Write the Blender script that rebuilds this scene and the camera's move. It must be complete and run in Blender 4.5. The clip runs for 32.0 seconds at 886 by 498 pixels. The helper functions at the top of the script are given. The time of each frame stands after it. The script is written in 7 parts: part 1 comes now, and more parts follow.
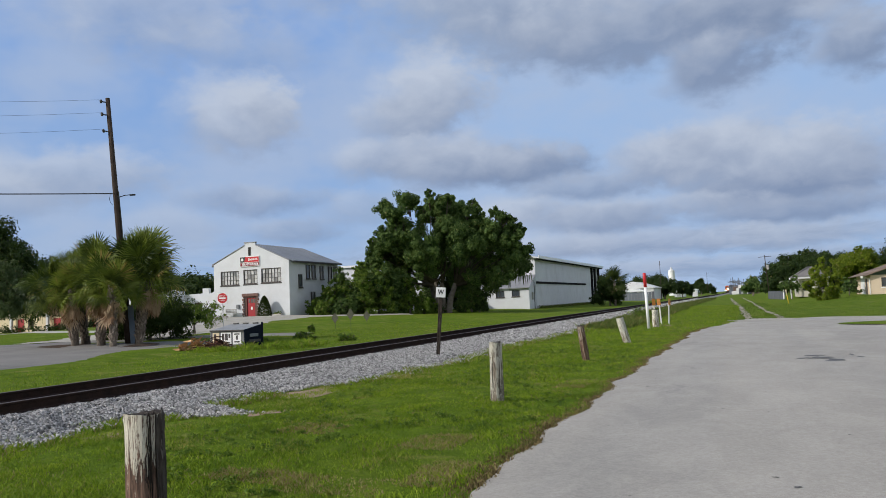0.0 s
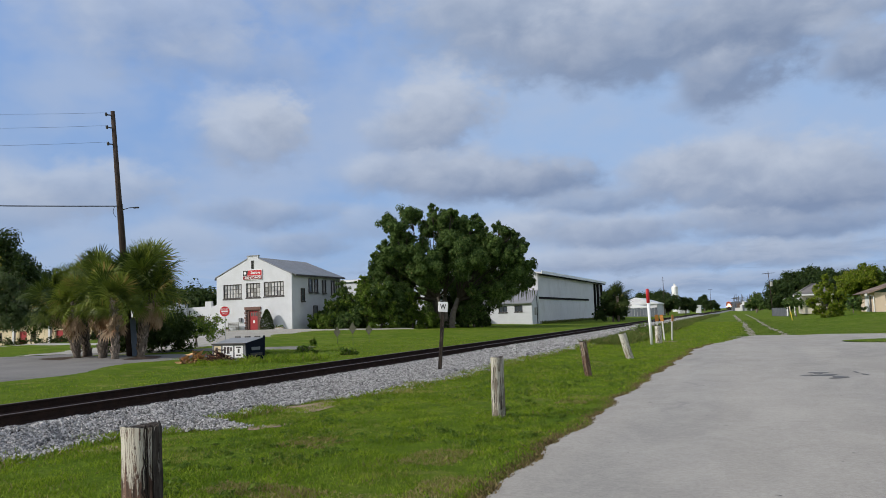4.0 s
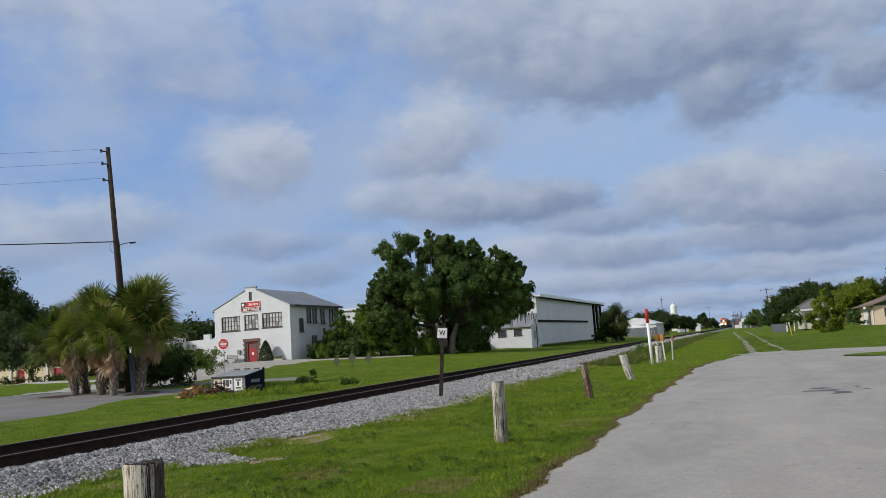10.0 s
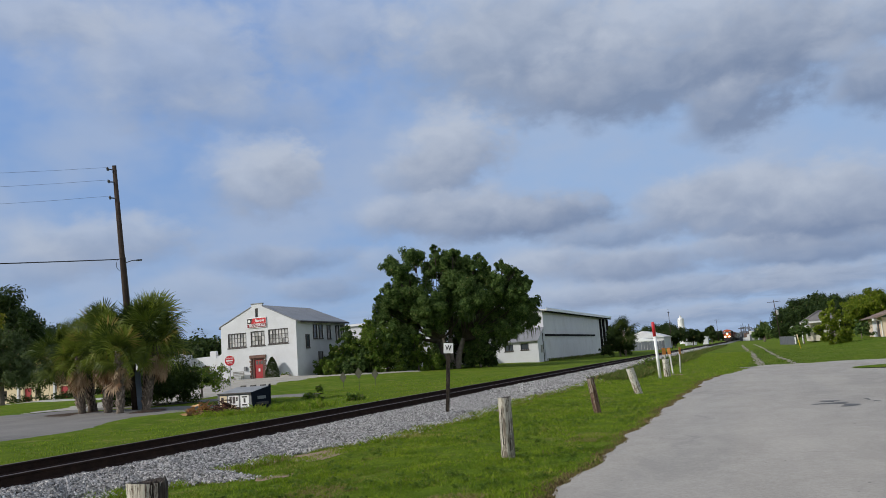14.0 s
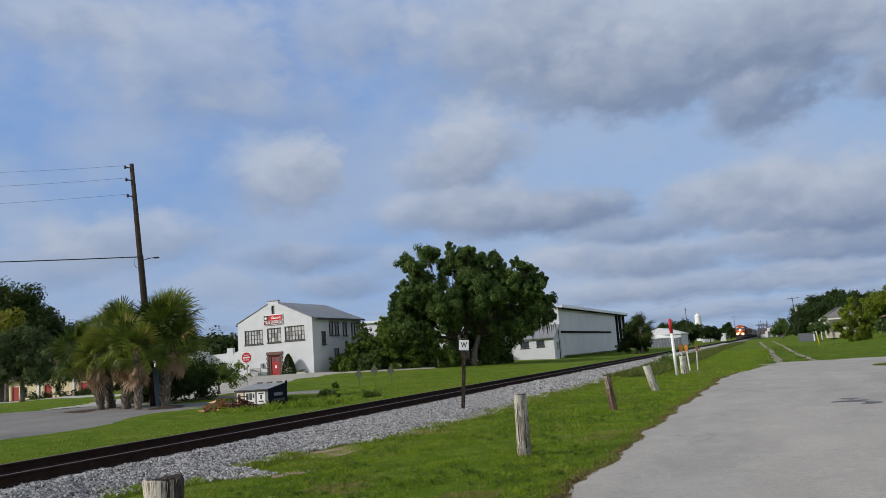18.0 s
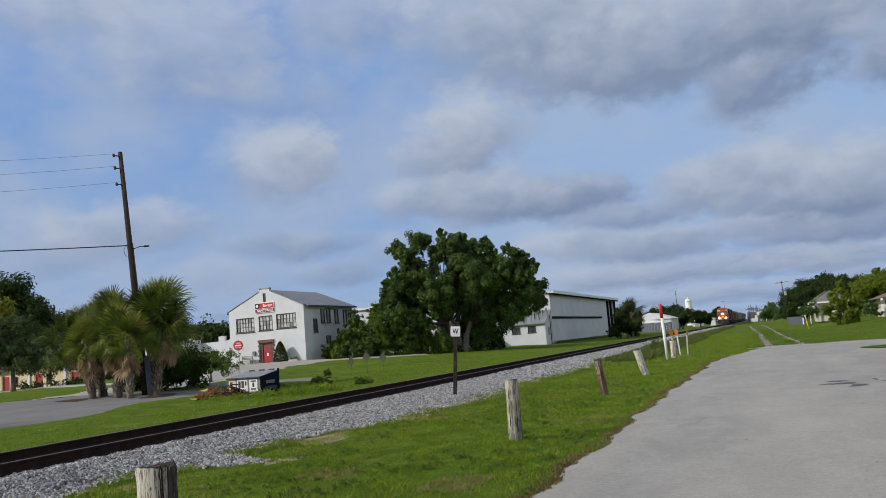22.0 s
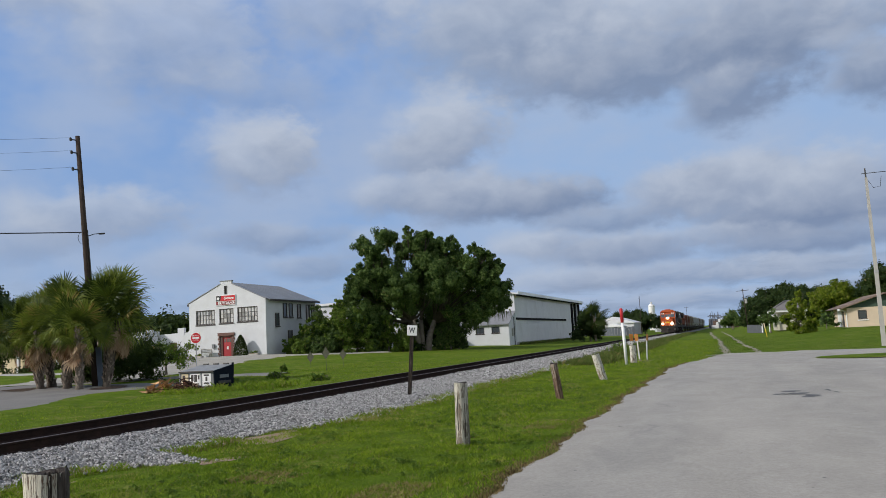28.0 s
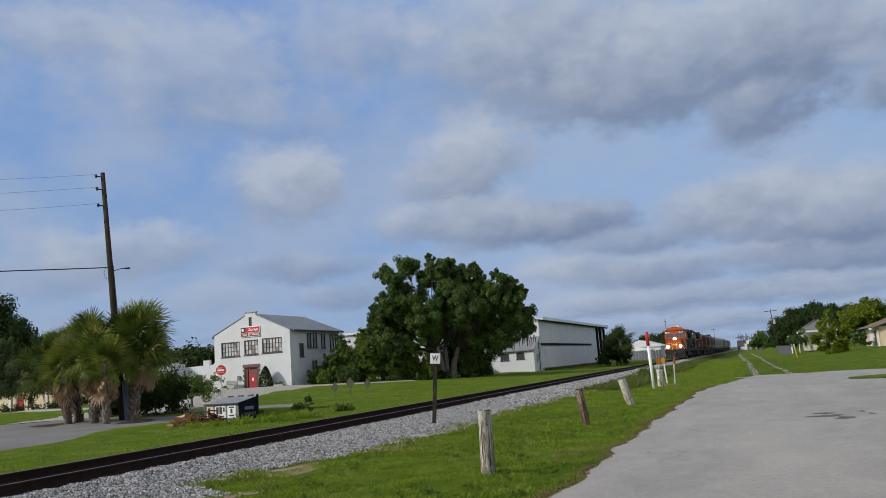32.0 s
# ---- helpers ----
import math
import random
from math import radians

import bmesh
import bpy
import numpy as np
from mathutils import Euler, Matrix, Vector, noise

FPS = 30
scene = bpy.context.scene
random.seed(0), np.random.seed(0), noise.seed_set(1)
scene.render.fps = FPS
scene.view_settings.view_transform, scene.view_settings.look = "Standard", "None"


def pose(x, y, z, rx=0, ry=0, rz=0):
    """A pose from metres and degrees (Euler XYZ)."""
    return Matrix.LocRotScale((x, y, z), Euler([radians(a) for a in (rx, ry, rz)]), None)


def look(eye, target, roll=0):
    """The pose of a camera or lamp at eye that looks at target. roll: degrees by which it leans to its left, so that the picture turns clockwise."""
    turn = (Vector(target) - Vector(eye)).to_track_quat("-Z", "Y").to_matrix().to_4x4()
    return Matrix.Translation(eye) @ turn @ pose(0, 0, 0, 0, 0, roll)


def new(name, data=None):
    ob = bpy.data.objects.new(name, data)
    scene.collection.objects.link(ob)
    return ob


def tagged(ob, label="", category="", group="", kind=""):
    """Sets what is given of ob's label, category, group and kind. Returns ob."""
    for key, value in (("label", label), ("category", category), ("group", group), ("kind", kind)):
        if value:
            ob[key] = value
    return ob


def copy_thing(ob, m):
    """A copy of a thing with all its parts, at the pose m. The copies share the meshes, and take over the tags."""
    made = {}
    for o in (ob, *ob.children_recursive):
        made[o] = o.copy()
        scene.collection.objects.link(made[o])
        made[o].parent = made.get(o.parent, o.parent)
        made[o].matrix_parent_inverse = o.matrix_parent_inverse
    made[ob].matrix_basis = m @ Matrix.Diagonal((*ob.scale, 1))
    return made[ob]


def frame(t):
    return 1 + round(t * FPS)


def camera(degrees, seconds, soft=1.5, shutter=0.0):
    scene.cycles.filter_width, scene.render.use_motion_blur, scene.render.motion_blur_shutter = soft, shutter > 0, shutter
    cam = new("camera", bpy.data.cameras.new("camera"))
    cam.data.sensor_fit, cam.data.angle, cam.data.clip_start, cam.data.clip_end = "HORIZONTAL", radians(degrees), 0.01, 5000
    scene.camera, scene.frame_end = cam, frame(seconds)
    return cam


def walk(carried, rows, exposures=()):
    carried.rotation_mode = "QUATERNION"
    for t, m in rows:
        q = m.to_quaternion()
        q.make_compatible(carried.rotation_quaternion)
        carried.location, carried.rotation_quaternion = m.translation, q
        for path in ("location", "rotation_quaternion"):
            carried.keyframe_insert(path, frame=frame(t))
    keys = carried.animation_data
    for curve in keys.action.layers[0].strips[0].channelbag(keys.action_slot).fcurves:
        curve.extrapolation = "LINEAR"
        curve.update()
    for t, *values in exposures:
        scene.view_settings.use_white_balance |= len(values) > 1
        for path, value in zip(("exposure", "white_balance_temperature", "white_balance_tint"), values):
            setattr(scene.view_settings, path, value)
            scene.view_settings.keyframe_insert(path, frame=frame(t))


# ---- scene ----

# ---------------------------------------------------------------- camera
PATH = [  # seconds, place, pitch, roll, yaw
    (0.0, -0.000, 0.000, 1.700, 3.900, 2.300, 21.000),
    (0.5, 0.010, 0.000, 1.700, 4.167, 2.417, 20.817),
    (1.0, 0.011, 0.004, 1.695, 4.397, 2.562, 21.038),
    (1.5, 0.007, 0.031, 1.701, 4.223, 2.495, 21.237),
    (2.0, 0.007, 0.017, 1.701, 4.262, 2.201, 21.298),
    (2.5, -0.003, 0.042, 1.697, 4.396, 2.023, 21.228),
    (4.5, 0.010, 0.023, 1.692, 5.088, 1.936, 21.147),
    (5.0, 0.011, 0.013, 1.696, 5.215, 1.927, 20.855),
    (5.5, 0.023, 0.001, 1.699, 5.860, 2.217, 20.512),
    (6.0, 0.010, 0.016, 1.699, 6.461, 2.516, 20.446),
    (6.5, 0.025, -0.008, 1.709, 6.709, 2.845, 20.165),
    (7.0, 0.027, -0.024, 1.705, 6.349, 2.963, 20.037),
    (7.5, 0.005, -0.008, 1.701, 5.944, 3.094, 20.272),
    (8.0, -0.009, 0.035, 1.703, 6.271, 2.987, 20.891),
    (8.5, 0.007, 0.026, 1.694, 6.565, 2.969, 21.120),
    (9.0, 0.020, 0.006, 1.705, 6.715, 3.180, 21.070),
    (9.5, 0.034, -0.006, 1.706, 6.838, 3.462, 20.972),
    (10.0, 0.016, 0.001, 1.701, 6.856, 3.625, 21.158),
    (10.5, 0.022, -0.013, 1.701, 7.101, 3.737, 21.274),
    (11.0, 0.018, 0.020, 1.706, 7.605, 3.820, 21.263),
    (11.5, 0.023, 0.004, 1.703, 7.841, 3.802, 21.219),
    (12.0, 0.022, 0.027, 1.705, 8.135, 3.730, 21.068),
    (12.5, 0.028, 0.004, 1.709, 8.258, 3.737, 21.026),
    (13.0, 0.024, 0.017, 1.711, 8.196, 3.795, 21.229),
    (13.5, 0.037, 0.008, 1.700, 8.017, 3.950, 21.371),
    (14.0, 0.028, 0.018, 1.705, 7.967, 4.056, 21.646),
    (14.5, 0.028, 0.038, 1.710, 7.957, 4.096, 21.936),
    (16.5, 0.016, 0.049, 1.705, 7.805, 3.863, 22.402),
    (17.0, 0.014, 0.064, 1.700, 7.853, 3.893, 22.593),
    (17.5, 0.014, 0.038, 1.708, 7.876, 3.892, 22.711),
    (18.0, 0.021, 0.048, 1.706, 7.825, 4.033, 22.786),
    (18.5, 0.017, 0.051, 1.699, 7.722, 4.093, 22.876),
    (19.0, 0.003, 0.072, 1.703, 7.567, 4.127, 22.924),
    (19.5, 0.017, 0.040, 1.698, 7.418, 4.123, 22.794),
    (20.0, 0.024, 0.034, 1.701, 7.223, 4.323, 22.622),
    (20.5, 0.031, 0.020, 1.706, 7.133, 4.372, 22.472),
    (21.0, 0.027, 0.037, 1.701, 6.962, 4.506, 22.404),
    (21.5, 0.032, 0.023, 1.703, 6.765, 4.525, 22.394),
    (22.0, 0.035, 0.033, 1.705, 6.799, 4.489, 22.195),
    (22.5, 0.054, 0.003, 1.717, 7.036, 4.414, 21.916),
    (23.0, 0.062, 0.013, 1.713, 7.072, 4.237, 21.382),
    (23.5, 0.047, -0.001, 1.714, 7.004, 3.907, 20.920),
    (24.0, 0.020, 0.014, 1.704, 6.665, 3.538, 20.846),
    (24.5, 0.022, 0.008, 1.710, 6.421, 3.441, 21.262),
    (25.0, 0.067, 0.083, 1.704, 6.262, 3.549, 21.834),
    (25.5, 0.117, 0.157, 1.708, 5.764, 3.585, 21.866),
    (27.5, 0.157, 0.410, 1.719, 6.102, 3.109, 19.547),
    (28.0, 0.137, 0.490, 1.721, 6.516, 2.904, 19.664),
    (28.5, 0.108, 0.577, 1.717, 6.895, 2.874, 20.130),
    (29.0, 0.117, 0.547, 1.721, 7.019, 3.080, 20.410),
    (29.5, 0.118, 0.549, 1.722, 7.060, 3.424, 20.783),
    (30.0, 0.138, 0.519, 1.720, 7.220, 3.633, 20.884),
    (30.5, 0.136, 0.543, 1.721, 7.551, 3.743, 20.927),
    (31.0, 0.149, 0.579, 1.724, 7.928, 3.944, 21.052),
    (31.5, 0.159, 0.532, 1.732, 8.238, 4.079, 21.192),
    (32.0, 0.159, 0.552, 1.727, 8.595, 4.013, 21.473),
]
cam = camera(58.9, 32.0, 0.8)
walk(cam, [(t, pose(x, y, z, 90 + pitch, roll, yaw)) for t, x, y, z, pitch, roll, yaw in PATH],
     [(0.0, 0.10), (4.0, 0.07), (9.0, 0.0), (18.0, -0.04), (25.0, -0.02), (28.0, 0.0), (32.0, -0.10)])

# ---------------------------------------------------------------- sun and sky
SUN_WAY = Vector((-0.78, -0.62, 0.56)).normalized()     # towards the sun
sun_data = bpy.data.lights.new("sun", "SUN")
sun_data.energy, sun_data.angle, sun_data.color = 3.2, radians(0.8), (1.0, 0.955, 0.89)
sun = new("sun", sun_data)
sun.matrix_world = look((0, 0, 60), Vector((0, 0, 60)) - SUN_WAY)


class Nodes:
    """Short calls for building a node tree."""

    def __init__(self, tree):
        self.tree, self.nodes, self.links = tree, tree.nodes, tree.links

    def add(self, kind, *values, **named):
        n = self.nodes.new(kind)
        for i, v in enumerate(values):
            if v is not None:
                self.put(n.inputs[i], v)
        for k, v in named.items():
            self.put(n.inputs[k.replace("_", " ")], v)
        return n

    def put(self, socket, v):
        if isinstance(v, bpy.types.NodeSocket):
            self.links.new(v, socket)
        elif isinstance(v, bpy.types.Node):
            self.links.new(v.outputs[0], socket)
        else:
            socket.default_value = v

    def math(self, op, a, b=0.0, c=0.0, clamp=False):
        n = self.nodes.new("ShaderNodeMath")
        n.operation, n.use_clamp = op, clamp
        for s, v in zip(n.inputs, (a, b, c)):
            self.put(s, v)
        return n.outputs[0]

    def vec(self, op, a, b=(0, 0, 0)):
        n = self.nodes.new("ShaderNodeVectorMath")
        n.operation = op
        self.put(n.inputs[0], a)
        self.put(n.inputs[1], b)
        return n.outputs["Value"] if op in ("LENGTH", "DOT_PRODUCT") else n.outputs[0]

    def mix(self, fac, a, b, mode="MIX"):
        n = self.nodes.new("ShaderNodeMix")
        n.data_type, n.blend_type = "RGBA", mode
        self.put(n.inputs[0], fac)
        self.put(n.inputs[6], a)
        self.put(n.inputs[7], b)
        return n.outputs[2]

    def ramp(self, v, lo, hi, smooth=True):
        n = self.nodes.new("ShaderNodeMapRange")
        n.interpolation_type = "SMOOTHSTEP" if smooth else "LINEAR"
        self.put(n.inputs[0], v)
        n.inputs[1].default_value, n.inputs[2].default_value = lo, hi
        return n.outputs[0]

    def noise(self, at, scale, detail=4.0, rough=0.55, distort=0.0):
        n = self.add("ShaderNodeTexNoise", Scale=scale, Detail=detail, Roughness=rough, Distortion=distort)
        if at is not None:
            self.put(n.inputs["Vector"], at)
        return n.outputs["Fac"]


def rgb(r, g, b):
    return (r, g, b, 1.0)


# clouds: azimuth right of the track, height, half widths (degrees), cover, tone (0 grey to 1 white)
HIGH = [(-49.6, 23.6, 5.2, 1.7, 0.55, 0.75), (-41.6, 21.5, 7.3, 3.9, 0.60, 0.72), (-29.3, 24.1, 5.6, 2.8, 0.55, 0.70), (-35.4, 18.3, 4.9, 1.7, 0.30, 0.50),
        (-15.6, 21.9, 9.8, 4.2, 0.85, 0.45), (-6.4, 18.4, 10.4, 2.4, 0.90, 0.18), (-5.1, 22.2, 6.8, 1.8, 0.80, 0.85), (1.5, 19.3, 6.3, 3.4, 0.95, 0.25),
        (-0.7, 15.4, 3.5, 1.8, 0.90, 0.12), (8.0, 15.7, 2.9, 1.9, 0.90, 0.20), (7.0, 18.0, 2.7, 1.0, 0.60, 0.70), (8.9, 19.8, 3.6, 1.5, 0.80, 0.50)]
MIDDLE = [(-35.5, 13.9, 3.9, 2.6, 0.88, 0.72), (-33.5, 14.8, 2.2, 1.9, 0.85, 0.82), (-22.9, 13.4, 3.2, 2.0, 0.85, 0.50), (-21.1, 15.4, 3.9, 2.7, 0.95, 0.75),
          (-25.0, 10.8, 3.8, 1.4, 0.75, 0.60), (-18.7, 10.2, 7.1, 1.7, 0.95, 0.38), (-14.2, 9.6, 4.3, 1.3, 0.85, 0.20), (-10.3, 7.9, 4.0, 1.1, 0.70, 0.25),
          (-4.6, 9.5, 3.4, 2.0, 0.85, 0.42), (-0.8, 9.4, 4.9, 2.6, 0.95, 0.55), (5.2, 8.9, 4.7, 2.4, 0.95, 0.62), (2.2, 6.9, 6.6, 1.4, 0.90, 0.12)]
LOW = [(-46.4, 9.5, 5.6, 1.7, 0.75, 0.72), (-50.1, 7.9, 3.9, 1.5, 0.50, 0.60), (-34.3, 7.9, 4.8, 1.0, 0.60, 0.35), (-31.6, 5.8, 3.2, 0.9, 0.60, 0.40),
       (-26.8, 7.2, 2.5, 1.2, 0.50, 0.60), (-14.9, 6.5, 3.5, 1.0, 0.80, 0.80), (-9.7, 5.6, 5.5, 1.1, 0.85, 0.42), (3.0, 5.3, 6.5, 1.0, 0.80, 0.20),
       (-3.0, 6.3, 4.1, 0.7, 0.60, 0.70), (-5.9, 3.7, 9.1, 0.8, 0.70, 0.40), (2.8, 3.6, 5.8, 0.8, 0.75, 0.55), (-13.0, 3.8, 4.4, 0.9, 0.60, 0.70),
       (-1.6, 1.9, 9.4, 0.6, 0.60, 0.35), (5.3, 2.1, 3.6, 0.6, 0.60, 0.30), (-40.0, 5.8, 3.4, 1.2, 0.35, 0.70)]


def sky_colour(k, way):
    """The colour of a partly clouded morning sky in the direction way: heaps with lit crowns and grey bases over pale blue."""
    x, y, z = k.add("ShaderNodeSeparateXYZ", way).outputs
    az = k.math("MULTIPLY", k.math("ARCTAN2", x, y), 57.2958)
    el = k.math("MULTIPLY", k.math("ARCSINE", z), 57.2958)
    flat = k.add("ShaderNodeCombineXYZ", az, k.math("MULTIPLY", el, 1.5), 0.0)
    # heaps near the horizon are smaller, so the warp shrinks towards it
    near = k.math("ADD", 0.30, k.math("MULTIPLY", k.ramp(el, 1.0, 14.0, False), 0.70))
    broad = k.add("ShaderNodeTexNoise", Vector=flat, Scale=0.16, Detail=3.0, Roughness=0.5)
    curl = k.add("ShaderNodeTexNoise", Vector=flat, Scale=0.55, Detail=6.0, Roughness=0.55)
    push = k.vec("ADD", k.vec("MULTIPLY", k.vec("SUBTRACT", broad.outputs["Color"], (0.5, 0.5, 0.5)), (4.6, 2.4, 0.0)),
                 k.vec("MULTIPLY", k.vec("SUBTRACT", curl.outputs["Color"], (0.5, 0.5, 0.5)), (2.6, 1.7, 0.0)))
    push = k.vec("MULTIPLY", push, k.add("ShaderNodeCombineXYZ", near, near, near))
    at = k.vec("ADD", k.add("ShaderNodeCombineXYZ", az, el, 0.0).outputs[0], push)
    puff = k.math("SUBTRACT", k.noise(flat, 0.34, 5.0, 0.52, 0.3), 0.5)
    small = k.math("SUBTRACT", k.noise(flat, 1.1, 5.0, 0.55), 0.5)
    ragged = k.math("ADD", k.math("MULTIPLY", puff, 0.9), k.math("MULTIPLY", small, 0.35))
    height = k.ramp(el, 1.0, 24.0, False)
    colour = k.mix(height, rgb(0.300, 0.435, 0.655), rgb(0.160, 0.315, 0.66))
    colour = k.mix(k.math("MULTIPLY", k.ramp(az, -32.0, -14.0), 0.8), colour, rgb(0.325, 0.470, 0.712))
    veil = k.math("MULTIPLY", k.ramp(k.noise(flat, 0.09, 4.0, 0.55), 0.32, 0.66), 0.62)
    colour = k.mix(veil, colour, rgb(0.40, 0.475, 0.62))
    lit = k.mix(height, rgb(0.448, 0.512, 0.630), rgb(0.488, 0.544, 0.650))
    dim = k.mix(height, rgb(0.192, 0.255, 0.398), rgb(0.208, 0.270, 0.398))
    for u, v, su, sv, cover, tone in HIGH + MIDDLE + LOW:
        off = k.vec("DIVIDE", k.vec("SUBTRACT", at, (u, v, 0.0)), (su, sv, 1.0))
        far = k.math("ADD", k.vec("LENGTH", off), ragged)
        body = k.math("MULTIPLY", k.ramp(far, 1.46, 0.50), cover)
        # crowns face the light from the upper left; bases lie in shade
        face = k.vec("DOT_PRODUCT", off, (-0.14, 0.44, 0.0))
        shade = k.math("ADD", k.math("ADD", face, tone), k.math("MULTIPLY", puff, -0.85), clamp=True)
        colour = k.mix(body, colour, k.mix(shade, dim, lit))
    bands = k.noise(k.add("ShaderNodeCombineXYZ", k.math("MULTIPLY", az, 0.22), el, 3.0), 1.1, 6.0, 0.6, 0.6)
    low = k.ramp(el, 6.5, 2.0)
    colour = k.mix(k.math("MULTIPLY", k.math("MULTIPLY", k.ramp(bands, 0.48, 0.66), low), 0.4), colour, rgb(0.225, 0.285, 0.415))
    colour = k.mix(k.math("MULTIPLY", k.math("MULTIPLY", k.ramp(bands, 0.50, 0.34), low), 0.35), colour, rgb(0.42, 0.485, 0.61))
    return colour


world = bpy.data.worlds.new("world")
world.use_nodes = True
scene.world = world
k = Nodes(world.node_tree)
k.nodes.clear()
air = k.nodes.new("ShaderNodeTexSky")
air.sky_type, air.sun_disc = "NISHITA", False
air.sun_elevation, air.sun_rotation = math.asin(SUN_WAY.z), math.atan2(SUN_WAY.x, SUN_WAY.y)
way = k.add("ShaderNodeTexCoord").outputs["Generated"]
cover = k.ramp(k.noise(way, 2.6, 6.0, 0.6), 0.40, 0.62)
clear = k.add("ShaderNodeBackground", air.outputs[0], 0.10)
cloud = k.add("ShaderNodeBackground", rgb(0.85, 0.87, 0.91), 1.22)
both = k.add("ShaderNodeMixShader", k.math("MULTIPLY", cover, 0.7), clear, cloud)
k.links.new(both.outputs[0], k.add("ShaderNodeOutputWorld").inputs[0])

# ---------------------------------------------------------------- materials


def material(name):
    m = bpy.data.materials.new(name)
    m.use_nodes = True
    kk = Nodes(m.node_tree)
    shader = kk.nodes["Principled BSDF"]
    return m, kk, shader


def surface(name, a, b=None, rough=0.7, metal=0.0, scale=3.0, fine=40.0, bump=0.15, depth=0.01, stain=None, amount=0.35,
            each=0.0, world_space=False):
    """A surface of two tones, mottled at two scales, with fine relief. each: how far pieces or islands differ."""
    m, kk, sh = material(name)
    b = b or tuple(c * 0.78 for c in a)
    co = kk.add("ShaderNodeTexCoord")
    at = kk.add("ShaderNodeNewGeometry").outputs["Position"] if world_space else co.outputs["Object"]
    n1 = kk.noise(at, scale, 5.0, 0.6)
    n2 = kk.noise(at, fine, 4.0, 0.6)
    tone = kk.mix(kk.ramp(kk.math("ADD", kk.math("MULTIPLY", n1, 0.6), kk.math("MULTIPLY", n2, 0.4)), 0.32, 0.68), rgb(*a), rgb(*b))
    if stain:
        tone = kk.mix(kk.math("MULTIPLY", kk.ramp(kk.noise(at, scale * 0.45, 7.0, 0.68), 0.52, 0.72), amount), tone, rgb(*stain))
    if each:
        info = kk.add("ShaderNodeObjectInfo").outputs["Random"]
        isl = kk.add("ShaderNodeNewGeometry").outputs["Random Per Island"]
        mixd = kk.math("FRACT", kk.math("ADD", info, isl))
        value = kk.math("ADD", 1.0 - each, kk.math("MULTIPLY", mixd, 2 * each))
        tone = kk.mix(1.0, tone, kk.add("ShaderNodeCombineColor", value, value, value).outputs[0], "MULTIPLY")
    kk.put(sh.inputs["Base Color"], tone)
    kk.put(sh.inputs["Roughness"], kk.math("ADD", rough - 0.08, kk.math("MULTIPLY", n2, 0.16), clamp=True))
    sh.inputs["Metallic"].default_value = metal
    sh.inputs["Specular IOR Level"].default_value = 0.08 if rough > 0.86 else 0.35
    if bump:
        bp = kk.add("ShaderNodeBump", Strength=bump, Distance=depth, Height=n2)
        kk.put(sh.inputs["Normal"], bp)
    return m


def glow(name, colour, strength):
    m, kk, sh = material(name)
    sh.inputs["Base Color"].default_value = rgb(*colour)
    sh.inputs["Emission Color"].default_value = rgb(*colour)
    sh.inputs["Emission Strength"].default_value = strength
    return m


def glazing(name, tint=(0.05, 0.06, 0.07), curtain=None):
    m, kk, sh = material(name)
    at = kk.add("ShaderNodeTexCoord").outputs["Object"]
    tone = kk.mix(kk.noise(at, 1.5), rgb(*tint), rgb(*(c * 1.6 for c in tint)))
    if curtain:
        # pale cloth hangs behind some of the panes
        drawn = kk.math("ADD", kk.math("MULTIPLY", kk.add("ShaderNodeObjectInfo").outputs["Random"], 0.75), kk.math("MULTIPLY", kk.noise(at, 4.0, 4.0, 0.6), 0.5))
        tone = kk.mix(kk.ramp(drawn, 0.40, 0.68), tone, rgb(*curtain))
    kk.put(sh.inputs["Base Color"], tone)
    sh.inputs["Roughness"].default_value = 0.06
    sh.inputs["Specular IOR Level"].default_value = 0.6
    return m


def grass_material():
    m, kk, sh = material("grass")
    at = kk.add("ShaderNodeNewGeometry").outputs["Position"]
    big, mid, fin = kk.noise(at, 0.16, 4.0), kk.noise(at, 1.3, 5.0, 0.62), kk.noise(at, 22.0, 5.0, 0.7)
    tone = kk.mix(kk.ramp(mid, 0.3, 0.7), rgb(0.090, 0.150, 0.012), rgb(0.165, 0.240, 0.018))
    tone = kk.mix(kk.math("MULTIPLY", kk.ramp(big, 0.42, 0.62), 0.55), tone, rgb(0.195, 0.245, 0.026))
    tone = kk.mix(kk.ramp(fin, 0.35, 0.7), kk.mix(0.55, tone, rgb(0.02, 0.045, 0.008)), tone)
    dry = kk.ramp(kk.noise(at, 0.75, 6.0, 0.7, 0.6), 0.53, 0.68)
    tone = kk.mix(kk.math("MULTIPLY", dry, 0.55), tone, rgb(0.25, 0.215, 0.075))
    kk.put(sh.inputs["Base Color"], tone)
    sh.inputs["Roughness"].default_value = 0.9
    sh.inputs["Specular IOR Level"].default_value = 0.03
    kk.put(sh.inputs["Normal"], kk.add("ShaderNodeBump", Strength=0.9, Distance=0.05, Height=kk.math("ADD", fin, mid)))
    return m


